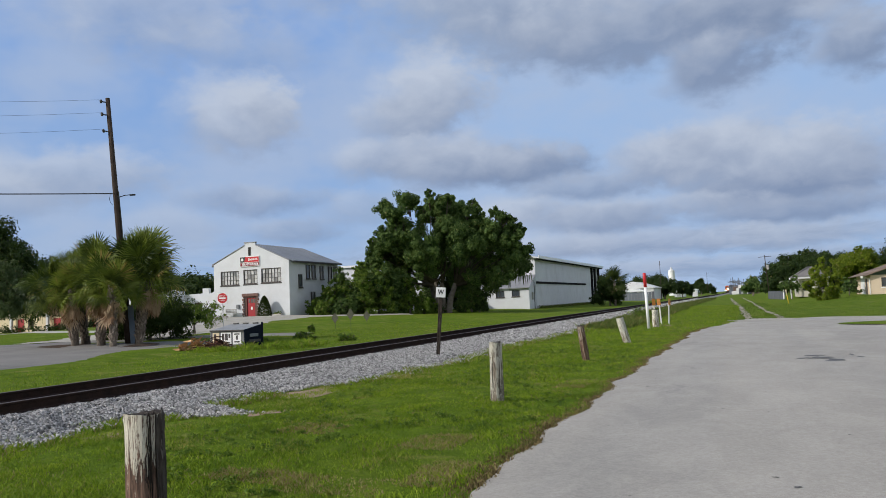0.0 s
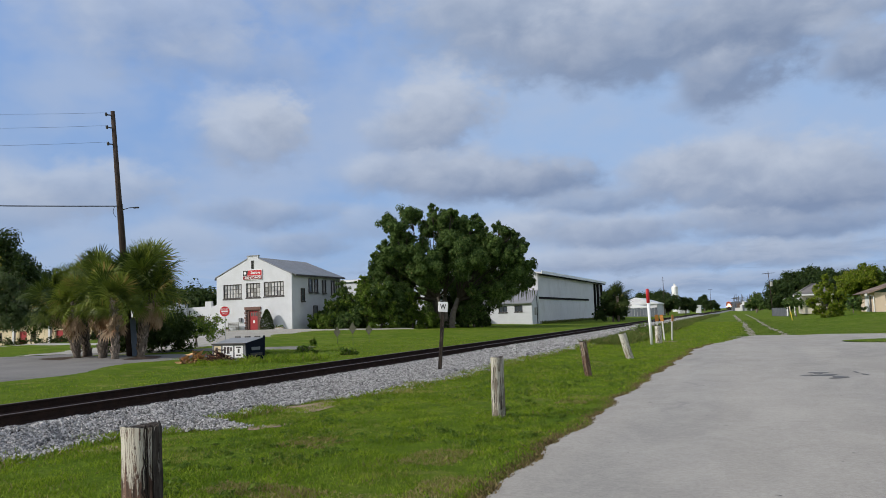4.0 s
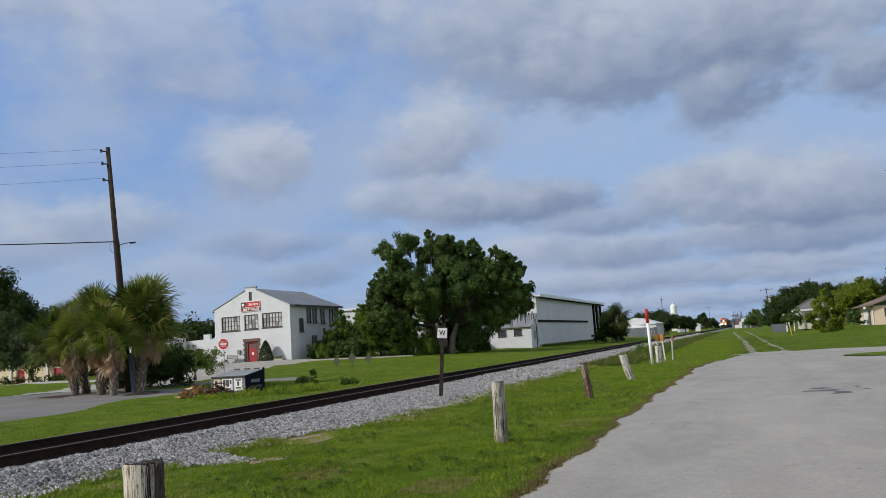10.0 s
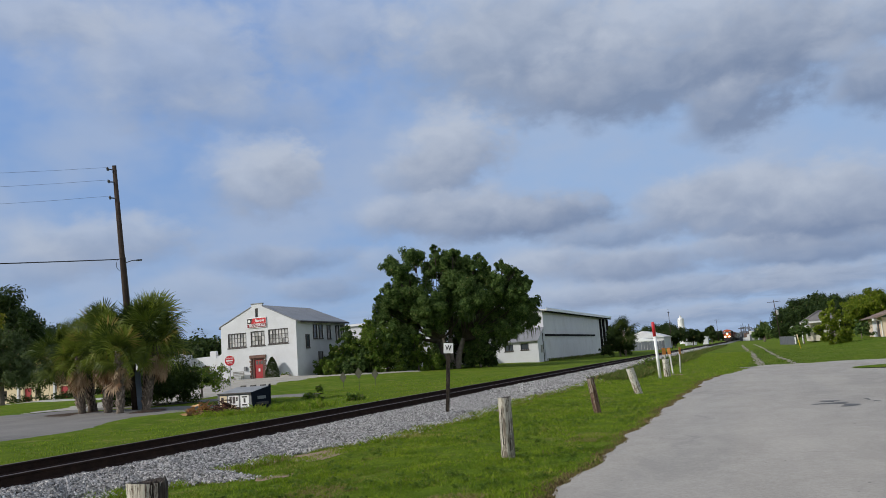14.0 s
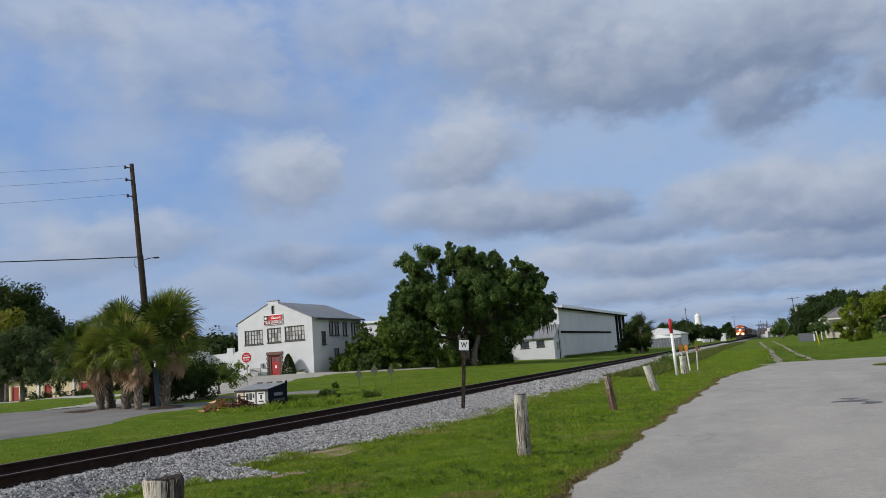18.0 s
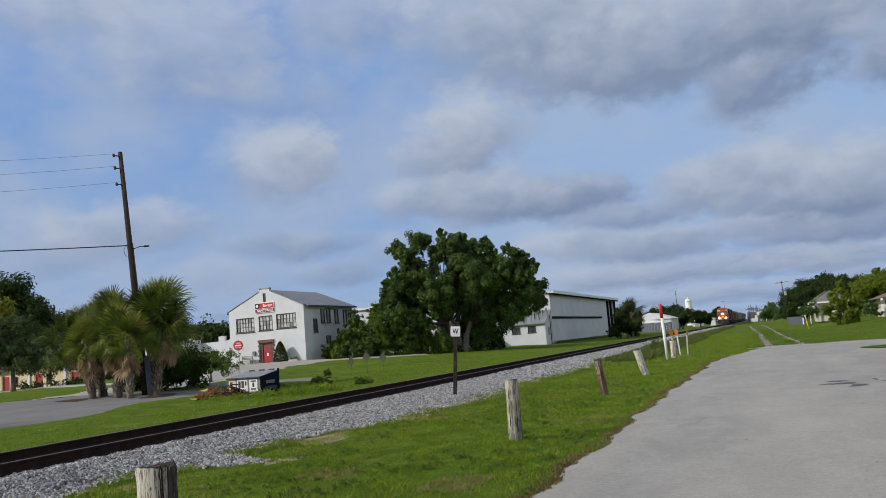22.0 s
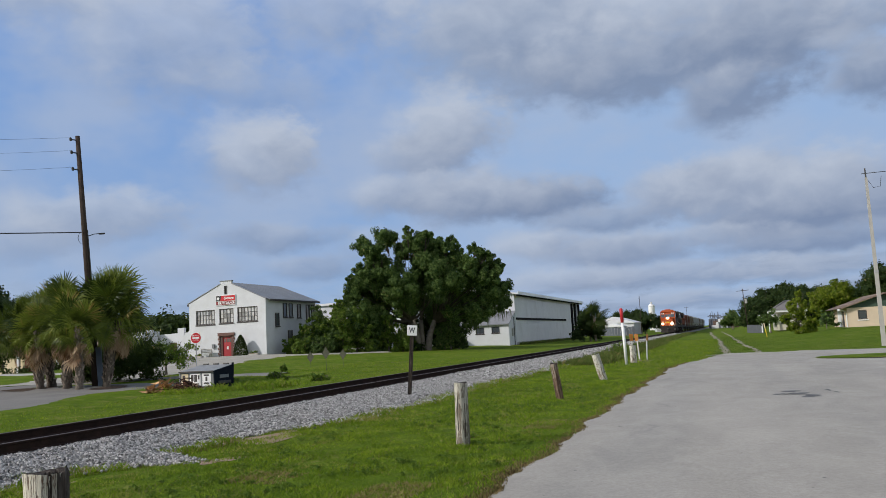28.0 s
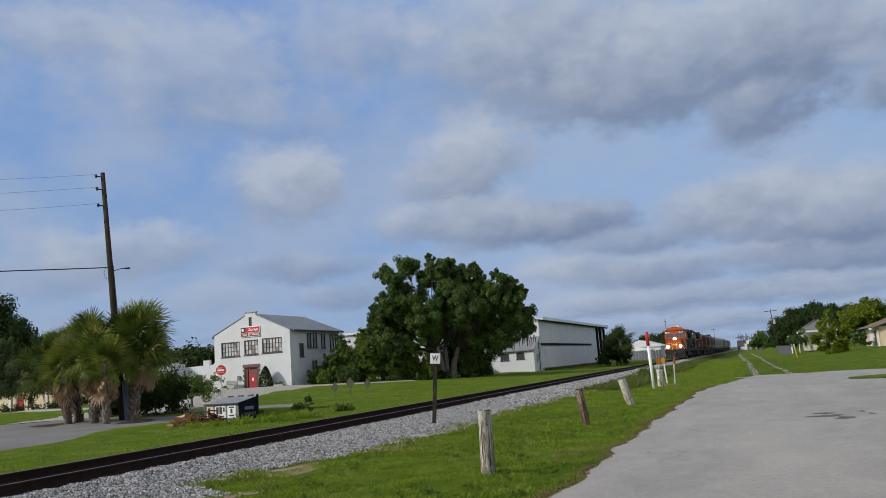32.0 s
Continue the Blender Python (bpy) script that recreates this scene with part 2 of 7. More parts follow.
def blade_material(name, a, b, dry=(0.26, 0.22, 0.09), dryness=0.08, trans=0.35, by_object=False, patchy=False, rough=0.6, gloss=0.12):
    """Leaves and blades: each island its own tone, some of them dry, light passing through."""
    m, kk, sh = material(name)
    isl = kk.add("ShaderNodeNewGeometry").outputs["Random Per Island"]
    if by_object:
        isl = kk.math("ADD", kk.math("MULTIPLY", kk.add("ShaderNodeObjectInfo").outputs["Random"], 0.8), kk.math("MULTIPLY", isl, 0.2))
    at = kk.add("ShaderNodeNewGeometry").outputs["Position"]
    tone = kk.mix(kk.ramp(kk.math("ADD", kk.math("MULTIPLY", isl, 0.6), kk.math("MULTIPLY", kk.noise(at, 0.5), 0.4)), 0.2, 0.8), rgb(*a), rgb(*b))
    tone = kk.mix(kk.ramp(isl, 1.0 - dryness, 1.001 - dryness), tone, rgb(*dry))
    if patchy:
        clump = kk.ramp(kk.noise(at, 1.5, 4.0, 0.6), 0.36, 0.66)
        tone = kk.mix(kk.math("MULTIPLY", clump, 0.55), tone, rgb(0.055, 0.125, 0.010))
        sere = kk.math("MULTIPLY", kk.ramp(kk.noise(at, 0.8, 6.0, 0.7, 0.5), 0.54, 0.66), kk.ramp(isl, 0.25, 0.55))
        tone = kk.mix(kk.math("MULTIPLY", sere, 0.8), tone, rgb(0.36, 0.29, 0.10))
    kk.put(sh.inputs["Base Color"], tone)
    sh.inputs["Roughness"].default_value = rough
    sh.inputs["Specular IOR Level"].default_value = gloss
    through_leaf = kk.add("ShaderNodeBsdfTranslucent", kk.mix(0.4, tone, rgb(0.16, 0.22, 0.02)))
    out = kk.nodes["Material Output"]
    kk.links.new(kk.add("ShaderNodeMixShader", trans, sh, through_leaf).outputs[0], out.inputs[0])
    return m


def road_material():
    m, kk, sh = material("pale_asphalt")
    at = kk.add("ShaderNodeNewGeometry").outputs["Position"]
    long_way = kk.vec("MULTIPLY", at, (1.0, 0.035, 1.0))
    base = kk.mix(kk.ramp(kk.noise(kk.vec("MULTIPLY", at, (1.0, 0.4, 1.0)), 0.22, 6.0, 0.6, 0.4), 0.3, 0.7), rgb(0.262, 0.238, 0.202), rgb(0.392, 0.356, 0.306))
    base = kk.mix(kk.math("MULTIPLY", kk.ramp(kk.noise(long_way, 0.7, 3.0), 0.40, 0.70), 0.40), base, rgb(0.235, 0.225, 0.208))
    worn = kk.ramp(kk.noise(kk.vec("MULTIPLY", at, (1.0, 0.55, 1.0)), 1.1, 7.0, 0.68, 0.8), 0.38, 0.66)
    base = kk.mix(kk.math("MULTIPLY", worn, 0.42), base, rgb(0.450, 0.412, 0.360))
    damp = kk.ramp(kk.noise(kk.vec("MULTIPLY", at, (0.8, 0.22, 1.0)), 0.5, 5.0, 0.6, 0.6), 0.56, 0.74)
    base = kk.mix(kk.math("MULTIPLY", damp, 0.55), base, rgb(0.195, 0.180, 0.156))
    grit = kk.math("ADD", kk.math("MULTIPLY", kk.noise(at, 110.0, 3.0, 0.75), 0.55), kk.math("MULTIPLY", kk.noise(at, 24.0, 4.0, 0.7), 0.45))
    base = kk.mix(kk.ramp(grit, 0.36, 0.64), kk.mix(0.34, base, rgb(0.12, 0.12, 0.12)), kk.mix(0.15, base, rgb(0.6, 0.6, 0.58)))
    crack = kk.add("ShaderNodeTexVoronoi", Vector=kk.vec("ADD", at, kk.vec("MULTIPLY", kk.add("ShaderNodeTexNoise", Vector=at, Scale=0.7, Detail=5.0).outputs["Color"], (1.6, 1.6, 0))), Scale=0.13)
    crack.feature = "DISTANCE_TO_EDGE"
    line = kk.math("MULTIPLY", kk.ramp(crack.outputs["Distance"], 0.010, 0.002), kk.ramp(kk.noise(at, 0.25), 0.46, 0.6))
    base = kk.mix(kk.math("MULTIPLY", line, 0.22), base, rgb(0.10, 0.10, 0.10))
    spots = kk.ramp(kk.noise(at, 6.5, 2.0, 0.5), 0.755, 0.765)
    base = kk.mix(kk.math("MULTIPLY", spots, 0.7), base, rgb(0.07, 0.065, 0.06))
    kk.put(sh.inputs["Base Color"], base)
    kk.put(sh.inputs["Roughness"], kk.math("ADD", 0.78, kk.math("MULTIPLY", grit, 0.2)))
    kk.put(sh.inputs["Normal"], kk.add("ShaderNodeBump", Strength=0.35, Distance=0.01, Height=grit))
    return m


M_GRASS = grass_material()
M_BLADE = blade_material("grass_blade", (0.120, 0.200, 0.012), (0.300, 0.390, 0.030), dryness=0.08, patchy=True)
M_LAWNBLADE = blade_material("lawn_blade", (0.040, 0.082, 0.010), (0.078, 0.134, 0.015), dryness=0.03)
M_DRYBLADE = blade_material("dry_grass_blade", (0.20, 0.150, 0.06), (0.38, 0.31, 0.15), dryness=0.2, trans=0.2)
M_THATCH = blade_material("brown_thatch_blade", (0.085, 0.055, 0.030), (0.24, 0.175, 0.085), dryness=0.15, trans=0.2)
M_WEED = blade_material("olive_weed_blade", (0.055, 0.085, 0.020), (0.15, 0.19, 0.045), dry=(0.22, 0.17, 0.07), dryness=0.15)
M_ROAD = road_material()
# dark patches: stains, with tree shade across the lot painted in as more
M_LOT = surface("lot_asphalt", (0.235, 0.222, 0.208), (0.175, 0.167, 0.158), 0.9, scale=0.4, fine=30, stain=(0.095, 0.095, 0.10), amount=0.75, world_space=True)
M_RUSTEDGE = surface("rusty_edge", (0.10, 0.065, 0.05), (0.16, 0.11, 0.09), 0.8, scale=2, fine=20)
M_OIL = surface("oil_stain", (0.060, 0.056, 0.052), (0.13, 0.122, 0.112), 0.6, scale=4, fine=40)
M_SAND = surface("sandy_track", (0.43, 0.405, 0.36), (0.32, 0.30, 0.26), 0.95, scale=1.5, fine=30, stain=(0.14, 0.16, 0.06), world_space=True)
M_TRACK = surface("worn_wheel_track", (0.37, 0.335, 0.27), (0.25, 0.225, 0.17), 0.95, scale=1.1, fine=30, stain=(0.11, 0.15, 0.035), amount=0.95, world_space=True)
M_DIRT = surface("bare_earth", (0.25, 0.170, 0.120), (0.35, 0.265, 0.20), 0.95, scale=2.5, fine=35, stain=(0.12, 0.13, 0.05), world_space=True)
M_BED = surface("ballast_bed", (0.24, 0.24, 0.24), (0.14, 0.14, 0.14), 0.95, scale=6, fine=26, bump=0.8, depth=0.04, world_space=True)
M_STONE = surface("ballast_stone", (0.400, 0.388, 0.378), (0.225, 0.216, 0.210), 0.9, scale=9, fine=60, each=0.72)
M_RAIL = surface("rusty_rail", (0.040, 0.024, 0.018), (0.022, 0.015, 0.013), 0.92, metal=0.0, scale=5, fine=50)
M_RAILTOP = surface("worn_rail_head", (0.17, 0.125, 0.105), (0.12, 0.085, 0.07), 0.5, metal=0.5, scale=4, fine=60, bump=0.05)
M_TIE = surface("creosote_tie", (0.032, 0.024, 0.020), (0.055, 0.044, 0.037), 0.95, scale=4, fine=30, each=0.3)


def timber(name, pale, mid, dark, paint, start=0.25):
    """Old timber with grain along z: pale flaking skin over darker wood."""
    m, kk, sh = material(name)
    at = kk.add("ShaderNodeTexCoord").outputs["Object"]
    grain = kk.noise(kk.vec("MULTIPLY", at, (1.0, 1.0, 0.10)), 42.0, 5.0, 0.65)
    flake = kk.noise(kk.vec("MULTIPLY", at, (1.0, 1.0, 0.16)), 24.0, 7.0, 0.66, 0.3)
    tone = kk.mix(kk.ramp(grain, 0.35, 0.65), rgb(*dark), rgb(*mid))
    low = kk.ramp(kk.add("ShaderNodeSeparateXYZ", at).outputs[2], start, 1.0)
    skin = kk.ramp(kk.math("ADD", flake, kk.math("MULTIPLY", low, paint)), 0.61, 0.645)
    crack = kk.noise(kk.vec("MULTIPLY", at, (1.0, 1.0, 0.07)), 70.0, 3.0, 0.5)
    skin = kk.math("MULTIPLY", skin, kk.ramp(kk.math("ABSOLUTE", kk.math("SUBTRACT", crack, 0.5)), 0.008, 0.028))
    tone = kk.mix(skin, tone, kk.mix(kk.ramp(grain, 0.3, 0.7), kk.mix(0.35, rgb(*pale), rgb(*mid)), rgb(*pale)))
    kk.put(sh.inputs["Base Color"], tone)
    sh.inputs["Roughness"].default_value = 0.9
    sh.inputs["Specular IOR Level"].default_value = 0.15
    kk.put(sh.inputs["Normal"], kk.add("ShaderNodeBump", Strength=0.8, Distance=0.012, Height=kk.math("ADD", grain, skin)))
    return m


M_POSTWHITE = timber("flaking_white_post", (0.60, 0.57, 0.49), (0.20, 0.125, 0.095), (0.05, 0.034, 0.028), 0.30, 0.40)
M_POSTPALE = timber("bleached_post", (0.74, 0.72, 0.64), (0.30, 0.25, 0.19), (0.12, 0.09, 0.07), 0.26, -0.7)
M_POSTGREY = timber("weathered_grey_post", (0.58, 0.55, 0.475), (0.28, 0.245, 0.195), (0.10, 0.08, 0.063), 0.19, -0.7)
M_WOODBARE = timber("split_dark_wood", (0.14, 0.115, 0.095), (0.060, 0.047, 0.038), (0.016, 0.013, 0.012), 0.05)
M_WOODGREY = timber("bare_grey_wood", (0.17, 0.155, 0.14), (0.085, 0.074, 0.064), (0.035, 0.028, 0.025), 0.06)
M_BLACKWOOD = surface("rotten_split_wood", (0.014, 0.011, 0.010), (0.028, 0.022, 0.019), 0.95, scale=8, fine=60, bump=0.4)
M_WOODRED = timber("reddish_post_wood", (0.40, 0.35, 0.29), (0.235, 0.155, 0.11), (0.07, 0.042, 0.032), 0.16, 0.3)
M_POLE = surface("pole_wood", (0.075, 0.056, 0.045), (0.045, 0.034, 0.029), 0.9, scale=3, fine=30, bump=0.3)
M_STEEL = surface("galvanised_steel", (0.42, 0.43, 0.44), (0.33, 0.34, 0.35), 0.5, metal=0.6, scale=6, fine=60, bump=0.05)
M_DARKSTEEL = surface("dark_steel", (0.05, 0.05, 0.052), (0.085, 0.08, 0.075), 0.6, metal=0.4, scale=6, fine=60)
M_CABLE = surface("black_cable", (0.03, 0.03, 0.032), None, 0.7, scale=2, fine=20, bump=0)
M_WHITE = surface("white_stucco", (0.625, 0.64, 0.67), (0.56, 0.57, 0.595), 0.85, scale=0.9, fine=18, bump=0.25, stain=(0.52, 0.51, 0.48), amount=0.4)
M_WHITESHEET = surface("white_sheet_metal", (0.66, 0.66, 0.67), (0.58, 0.58, 0.59), 0.6, scale=0.5, fine=12, bump=0.1, stain=(0.46, 0.44, 0.41), amount=0.5)
M_ROOFGREY = surface("grey_metal_roof", (0.265, 0.275, 0.295), (0.21, 0.215, 0.23), 0.6, metal=0.2, scale=0.6, fine=14, stain=(0.28, 0.26, 0.24))
M_ROOFPALE = surface("pale_metal_roof", (0.72, 0.73, 0.74), (0.64, 0.64, 0.65), 0.5, metal=0.1, scale=0.6, fine=14, stain=(0.4, 0.36, 0.32))
M_ROOFWHITE = surface("white_fascia_metal", (0.84, 0.85, 0.86), (0.78, 0.79, 0.80), 0.45, scale=0.6, fine=14)
M_SHINGLE = surface("brown_shingle", (0.17, 0.125, 0.10), (0.235, 0.18, 0.15), 0.9, scale=1.4, fine=16, bump=0.5, each=0.2)
M_SHINGLEGREY = surface("grey_shingle", (0.19, 0.175, 0.17), (0.145, 0.135, 0.13), 0.9, scale=1.4, fine=16, bump=0.5, each=0.2)
M_FRAMEDARK = surface("dark_window_frame", (0.045, 0.04, 0.04), (0.07, 0.06, 0.06), 0.6, scale=5, fine=40)
M_GLASS = glazing("window_glass")
M_GLASSPALE = glazing("curtained_glass", (0.15, 0.16, 0.175), (0.50, 0.51, 0.53))
M_RED = surface("red_paint", (0.36, 0.028, 0.035), (0.28, 0.02, 0.028), 0.5, scale=3, fine=40)
M_SIGNRED = surface("sign_red", (0.55, 0.03, 0.04), (0.48, 0.025, 0.035), 0.4, scale=3, fine=40, bump=0)
M_SIGNDARK = surface("sign_dark_red", (0.22, 0.020, 0.030), (0.17, 0.016, 0.024), 0.4, scale=3, fine=40, bump=0)
M_SIGNWHITE = surface("sign_white", (0.78, 0.78, 0.78), (0.72, 0.72, 0.72), 0.4, scale=3, fine=40, bump=0)
M_BLACK = surface("black_paint", (0.02, 0.02, 0.02), (0.035, 0.035, 0.035), 0.5, scale=5, fine=40, bump=0)
# black paint of rail and columns; also the painted shade line under the eave
M_DARKPAINTSHADE = surface("flat_black_paint_and_shade", (0.014, 0.013, 0.014), (0.026, 0.024, 0.025), 0.95, scale=3, fine=30, bump=0.05)
M_BRICK = surface("door_brick", (0.155, 0.085, 0.07), (0.115, 0.065, 0.055), 0.85, scale=4, fine=30, each=0.25)
M_PEACH = surface("peach_stucco", (0.64, 0.52, 0.39), (0.58, 0.47, 0.35), 0.85, scale=0.8, fine=20, bump=0.2)
M_CREAM = surface("cream_stucco", (0.66, 0.56, 0.38), (0.58, 0.49, 0.33), 0.85, scale=0.8, fine=20, bump=0.2)
M_CREAMPALE = surface("pale_cream_stucco", (0.60, 0.56, 0.46), (0.52, 0.48, 0.39), 0.85, scale=0.8, fine=20, bump=0.2)
M_GREENGABLE = surface("green_siding", (0.060, 0.095, 0.070), (0.045, 0.075, 0.055), 0.75, scale=1.0, fine=20)
M_BARK = surface("tree_bark", (0.21, 0.185, 0.155), (0.115, 0.098, 0.08), 0.95, scale=2.5, fine=14, bump=0.8, depth=0.04)
# bark for limbs, darker than the trunk: crown shade painted into the colour
M_LIMBSHADED = surface("shaded_limb_bark", (0.095, 0.082, 0.068), (0.055, 0.046, 0.038), 0.95, scale=2.5, fine=14, bump=0.6, depth=0.03)
M_PALMBARK = surface("palm_trunk", (0.17, 0.145, 0.12), (0.08, 0.066, 0.055), 0.95, scale=5, fine=18, bump=0.8, depth=0.04, each=0.3)
M_BOOT = surface("bleached_leaf_base", (0.36, 0.30, 0.25), (0.12, 0.095, 0.078), 0.95, scale=4, fine=22, bump=0.6, depth=0.02, each=0.5)
M_OAK = blade_material("oak_leaf", (0.029, 0.063, 0.018), (0.128, 0.192, 0.052), dryness=0.01, trans=0.22)
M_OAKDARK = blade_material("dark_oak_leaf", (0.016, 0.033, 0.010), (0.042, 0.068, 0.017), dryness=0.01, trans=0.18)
M_GREYLEAF = blade_material("grey_green_leaf", (0.050, 0.078, 0.036), (0.105, 0.140, 0.065), dryness=0.01)
# leaf of the shrub by the palms, its shade baked into the colour
M_SHRUBSHADED = blade_material("shaded_shrub_leaf", (0.014, 0.028, 0.009), (0.034, 0.058, 0.014), dryness=0.01)
M_SHRUB = blade_material("shrub_leaf", (0.056, 0.115, 0.018), (0.190, 0.265, 0.042), dryness=0.02)
M_LIME = blade_material("light_green_leaf", (0.070, 0.118, 0.010), (0.215, 0.265, 0.024), dryness=0.03)
M_GOLD = blade_material("yellow_green_leaf", (0.16, 0.17, 0.02), (0.30, 0.28, 0.03), dryness=0.1)
M_FROND = blade_material("palm_frond", (0.012, 0.032, 0.007), (0.225, 0.275, 0.040), dry=(0.33, 0.24, 0.06), dryness=0.12, by_object=True, rough=0.45, gloss=0.25, trans=0.25)
# same frond in darker tones: shade on the far palm put into its colour
M_FRONDSHADED = blade_material("shaded_palm_frond", (0.018, 0.036, 0.012), (0.060, 0.085, 0.022), dryness=0.08, by_object=True)
M_DEADFROND = blade_material("dead_palm_frond", (0.22, 0.11, 0.06), (0.58, 0.43, 0.29), dryness=0.12, trans=0.15, by_object=True)
M_ORANGE = surface("locomotive_orange", (0.40, 0.072, 0.012), (0.30, 0.052, 0.011), 0.45, scale=1.5, fine=20, bump=0.05, stain=(0.16, 0.05, 0.03), amount=0.4)
M_LOCODARK = surface("locomotive_dark", (0.020, 0.016, 0.015), (0.036, 0.028, 0.024), 0.8, scale=1.5, fine=20, bump=0.1)
M_YELLOW = surface("yellow_paint", (0.62, 0.44, 0.03), (0.52, 0.37, 0.03), 0.5, scale=3, fine=30, bump=0.05)
M_RUSTRED = surface("oxide_red", (0.155, 0.055, 0.040), (0.105, 0.042, 0.034), 0.7, scale=1.2, fine=20)
M_TAN = surface("hopper_tan", (0.20, 0.155, 0.115), (0.14, 0.105, 0.08), 0.7, scale=0.8, fine=16, stain=(0.11, 0.08, 0.06), amount=0.6)
M_HOPGREY = surface("hopper_grey", (0.36, 0.37, 0.37), (0.28, 0.29, 0.29), 0.65, scale=0.8, fine=16, stain=(0.14, 0.11, 0.09), amount=0.6)
M_LAMP = glow("headlight_glow", (1.0, 0.82, 0.52), 75.0)
M_SIGNBACK = surface("weathered_sign_back", (0.070, 0.072, 0.048), (0.105, 0.105, 0.072), 0.7, scale=5, fine=40)
M_AMBER = surface("orange_marker", (0.42, 0.165, 0.025), (0.33, 0.13, 0.025), 0.5, scale=5, fine=40, bump=0)
M_DUMPBLUE = surface("dumpster_blue", (0.007, 0.010, 0.018), (0.011, 0.015, 0.025), 0.88, scale=3, fine=30)
M_DUMPGREY = surface("dumpster_pale", (0.20, 0.215, 0.23), (0.15, 0.16, 0.17), 0.6, scale=2, fine=30, stain=(0.22, 0.18, 0.15))
M_MULCH = surface("dark_mulch", (0.060, 0.042, 0.032), (0.11, 0.08, 0.06), 0.95, scale=4, fine=30, bump=0.8, depth=0.04, world_space=True)
M_NOTICE = surface("faded_notice", (0.68, 0.50, 0.50), (0.74, 0.72, 0.72), 0.6, scale=6, fine=40)
M_LIDGREY = surface("grey_plastic_lid", (0.25, 0.26, 0.27), (0.19, 0.195, 0.20), 0.6, scale=3, fine=30)
M_CONCRETE = surface("concrete", (0.42, 0.41, 0.385), (0.34, 0.33, 0.31), 0.9, scale=1.5, fine=30, stain=(0.24, 0.23, 0.21))
M_BRUSHWOOD = surface("dead_branches", (0.17, 0.075, 0.048), (0.085, 0.040, 0.030), 0.9, scale=3, fine=20, each=0.4)
M_BRUSHDARK = surface("damp_dark_branches", (0.060, 0.032, 0.026), (0.030, 0.019, 0.016), 0.9, scale=3, fine=20, each=0.4)
M_HUSK = surface("dry_palm_husk", (0.52, 0.34, 0.17), (0.30, 0.165, 0.085), 0.9, scale=4, fine=24, bump=0.4, each=0.35)
M_BLUEPAINT = surface("pale_blue_paint", (0.20, 0.26, 0.36), (0.16, 0.21, 0.30), 0.6, scale=4, fine=30)
M_WORKSFENCE = surface("slate_steel_fence", (0.135, 0.15, 0.175), (0.10, 0.11, 0.13), 0.8, scale=2, fine=20, each=0.25)
M_FENCE = surface("grey_fence_board", (0.115, 0.125, 0.14), (0.085, 0.09, 0.10), 0.85, scale=2, fine=20, each=0.2)
M_PLANK = surface("white_timber", (0.62, 0.61, 0.58), (0.5, 0.49, 0.46), 0.8, scale=2, fine=25)

# ---------------------------------------------------------------- the backdrop of sky, drifting with the clouds


def sky_backdrop():
    m = bpy.data.materials.new("cloudy_sky")
    m.use_nodes = True
    kk = Nodes(m.node_tree)
    kk.nodes.clear()
    at = kk.vec("NORMALIZE", kk.add("ShaderNodeTexCoord").outputs["Object"])
    em = kk.add("ShaderNodeEmission", sky_colour(kk, at), 1.0)
    kk.links.new(em.outputs[0], kk.add("ShaderNodeOutputMaterial").inputs[0])
    verts, faces = [], []
    n, rows = 48, 20
    for j in range(rows + 1):
        el = radians(-1.5 + 52 * j / rows)
        for i in range(n + 1):
            az = radians(-21 - 66 + 132 * i / n)
            verts.append((4200 * math.sin(az) * math.cos(el), 4200 * math.cos(az) * math.cos(el), 4200 * math.sin(el)))
    for j in range(rows):
        for i in range(n):
            a = j * (n + 1) + i
            faces.append((a, a + 1, a + n + 2, a + n + 1))
    me = bpy.data.meshes.new("sky_backdrop")
    me.from_pydata(verts, [], faces)
    me.materials.append(m)
    for p in me.polygons:
        p.use_smooth = True
    return tagged(new("sky_backdrop", me), "pale blue morning sky with white and grey clouds", "sky", kind="structure")


SKY = sky_backdrop()

# ---------------------------------------------------------------- tools for meshes


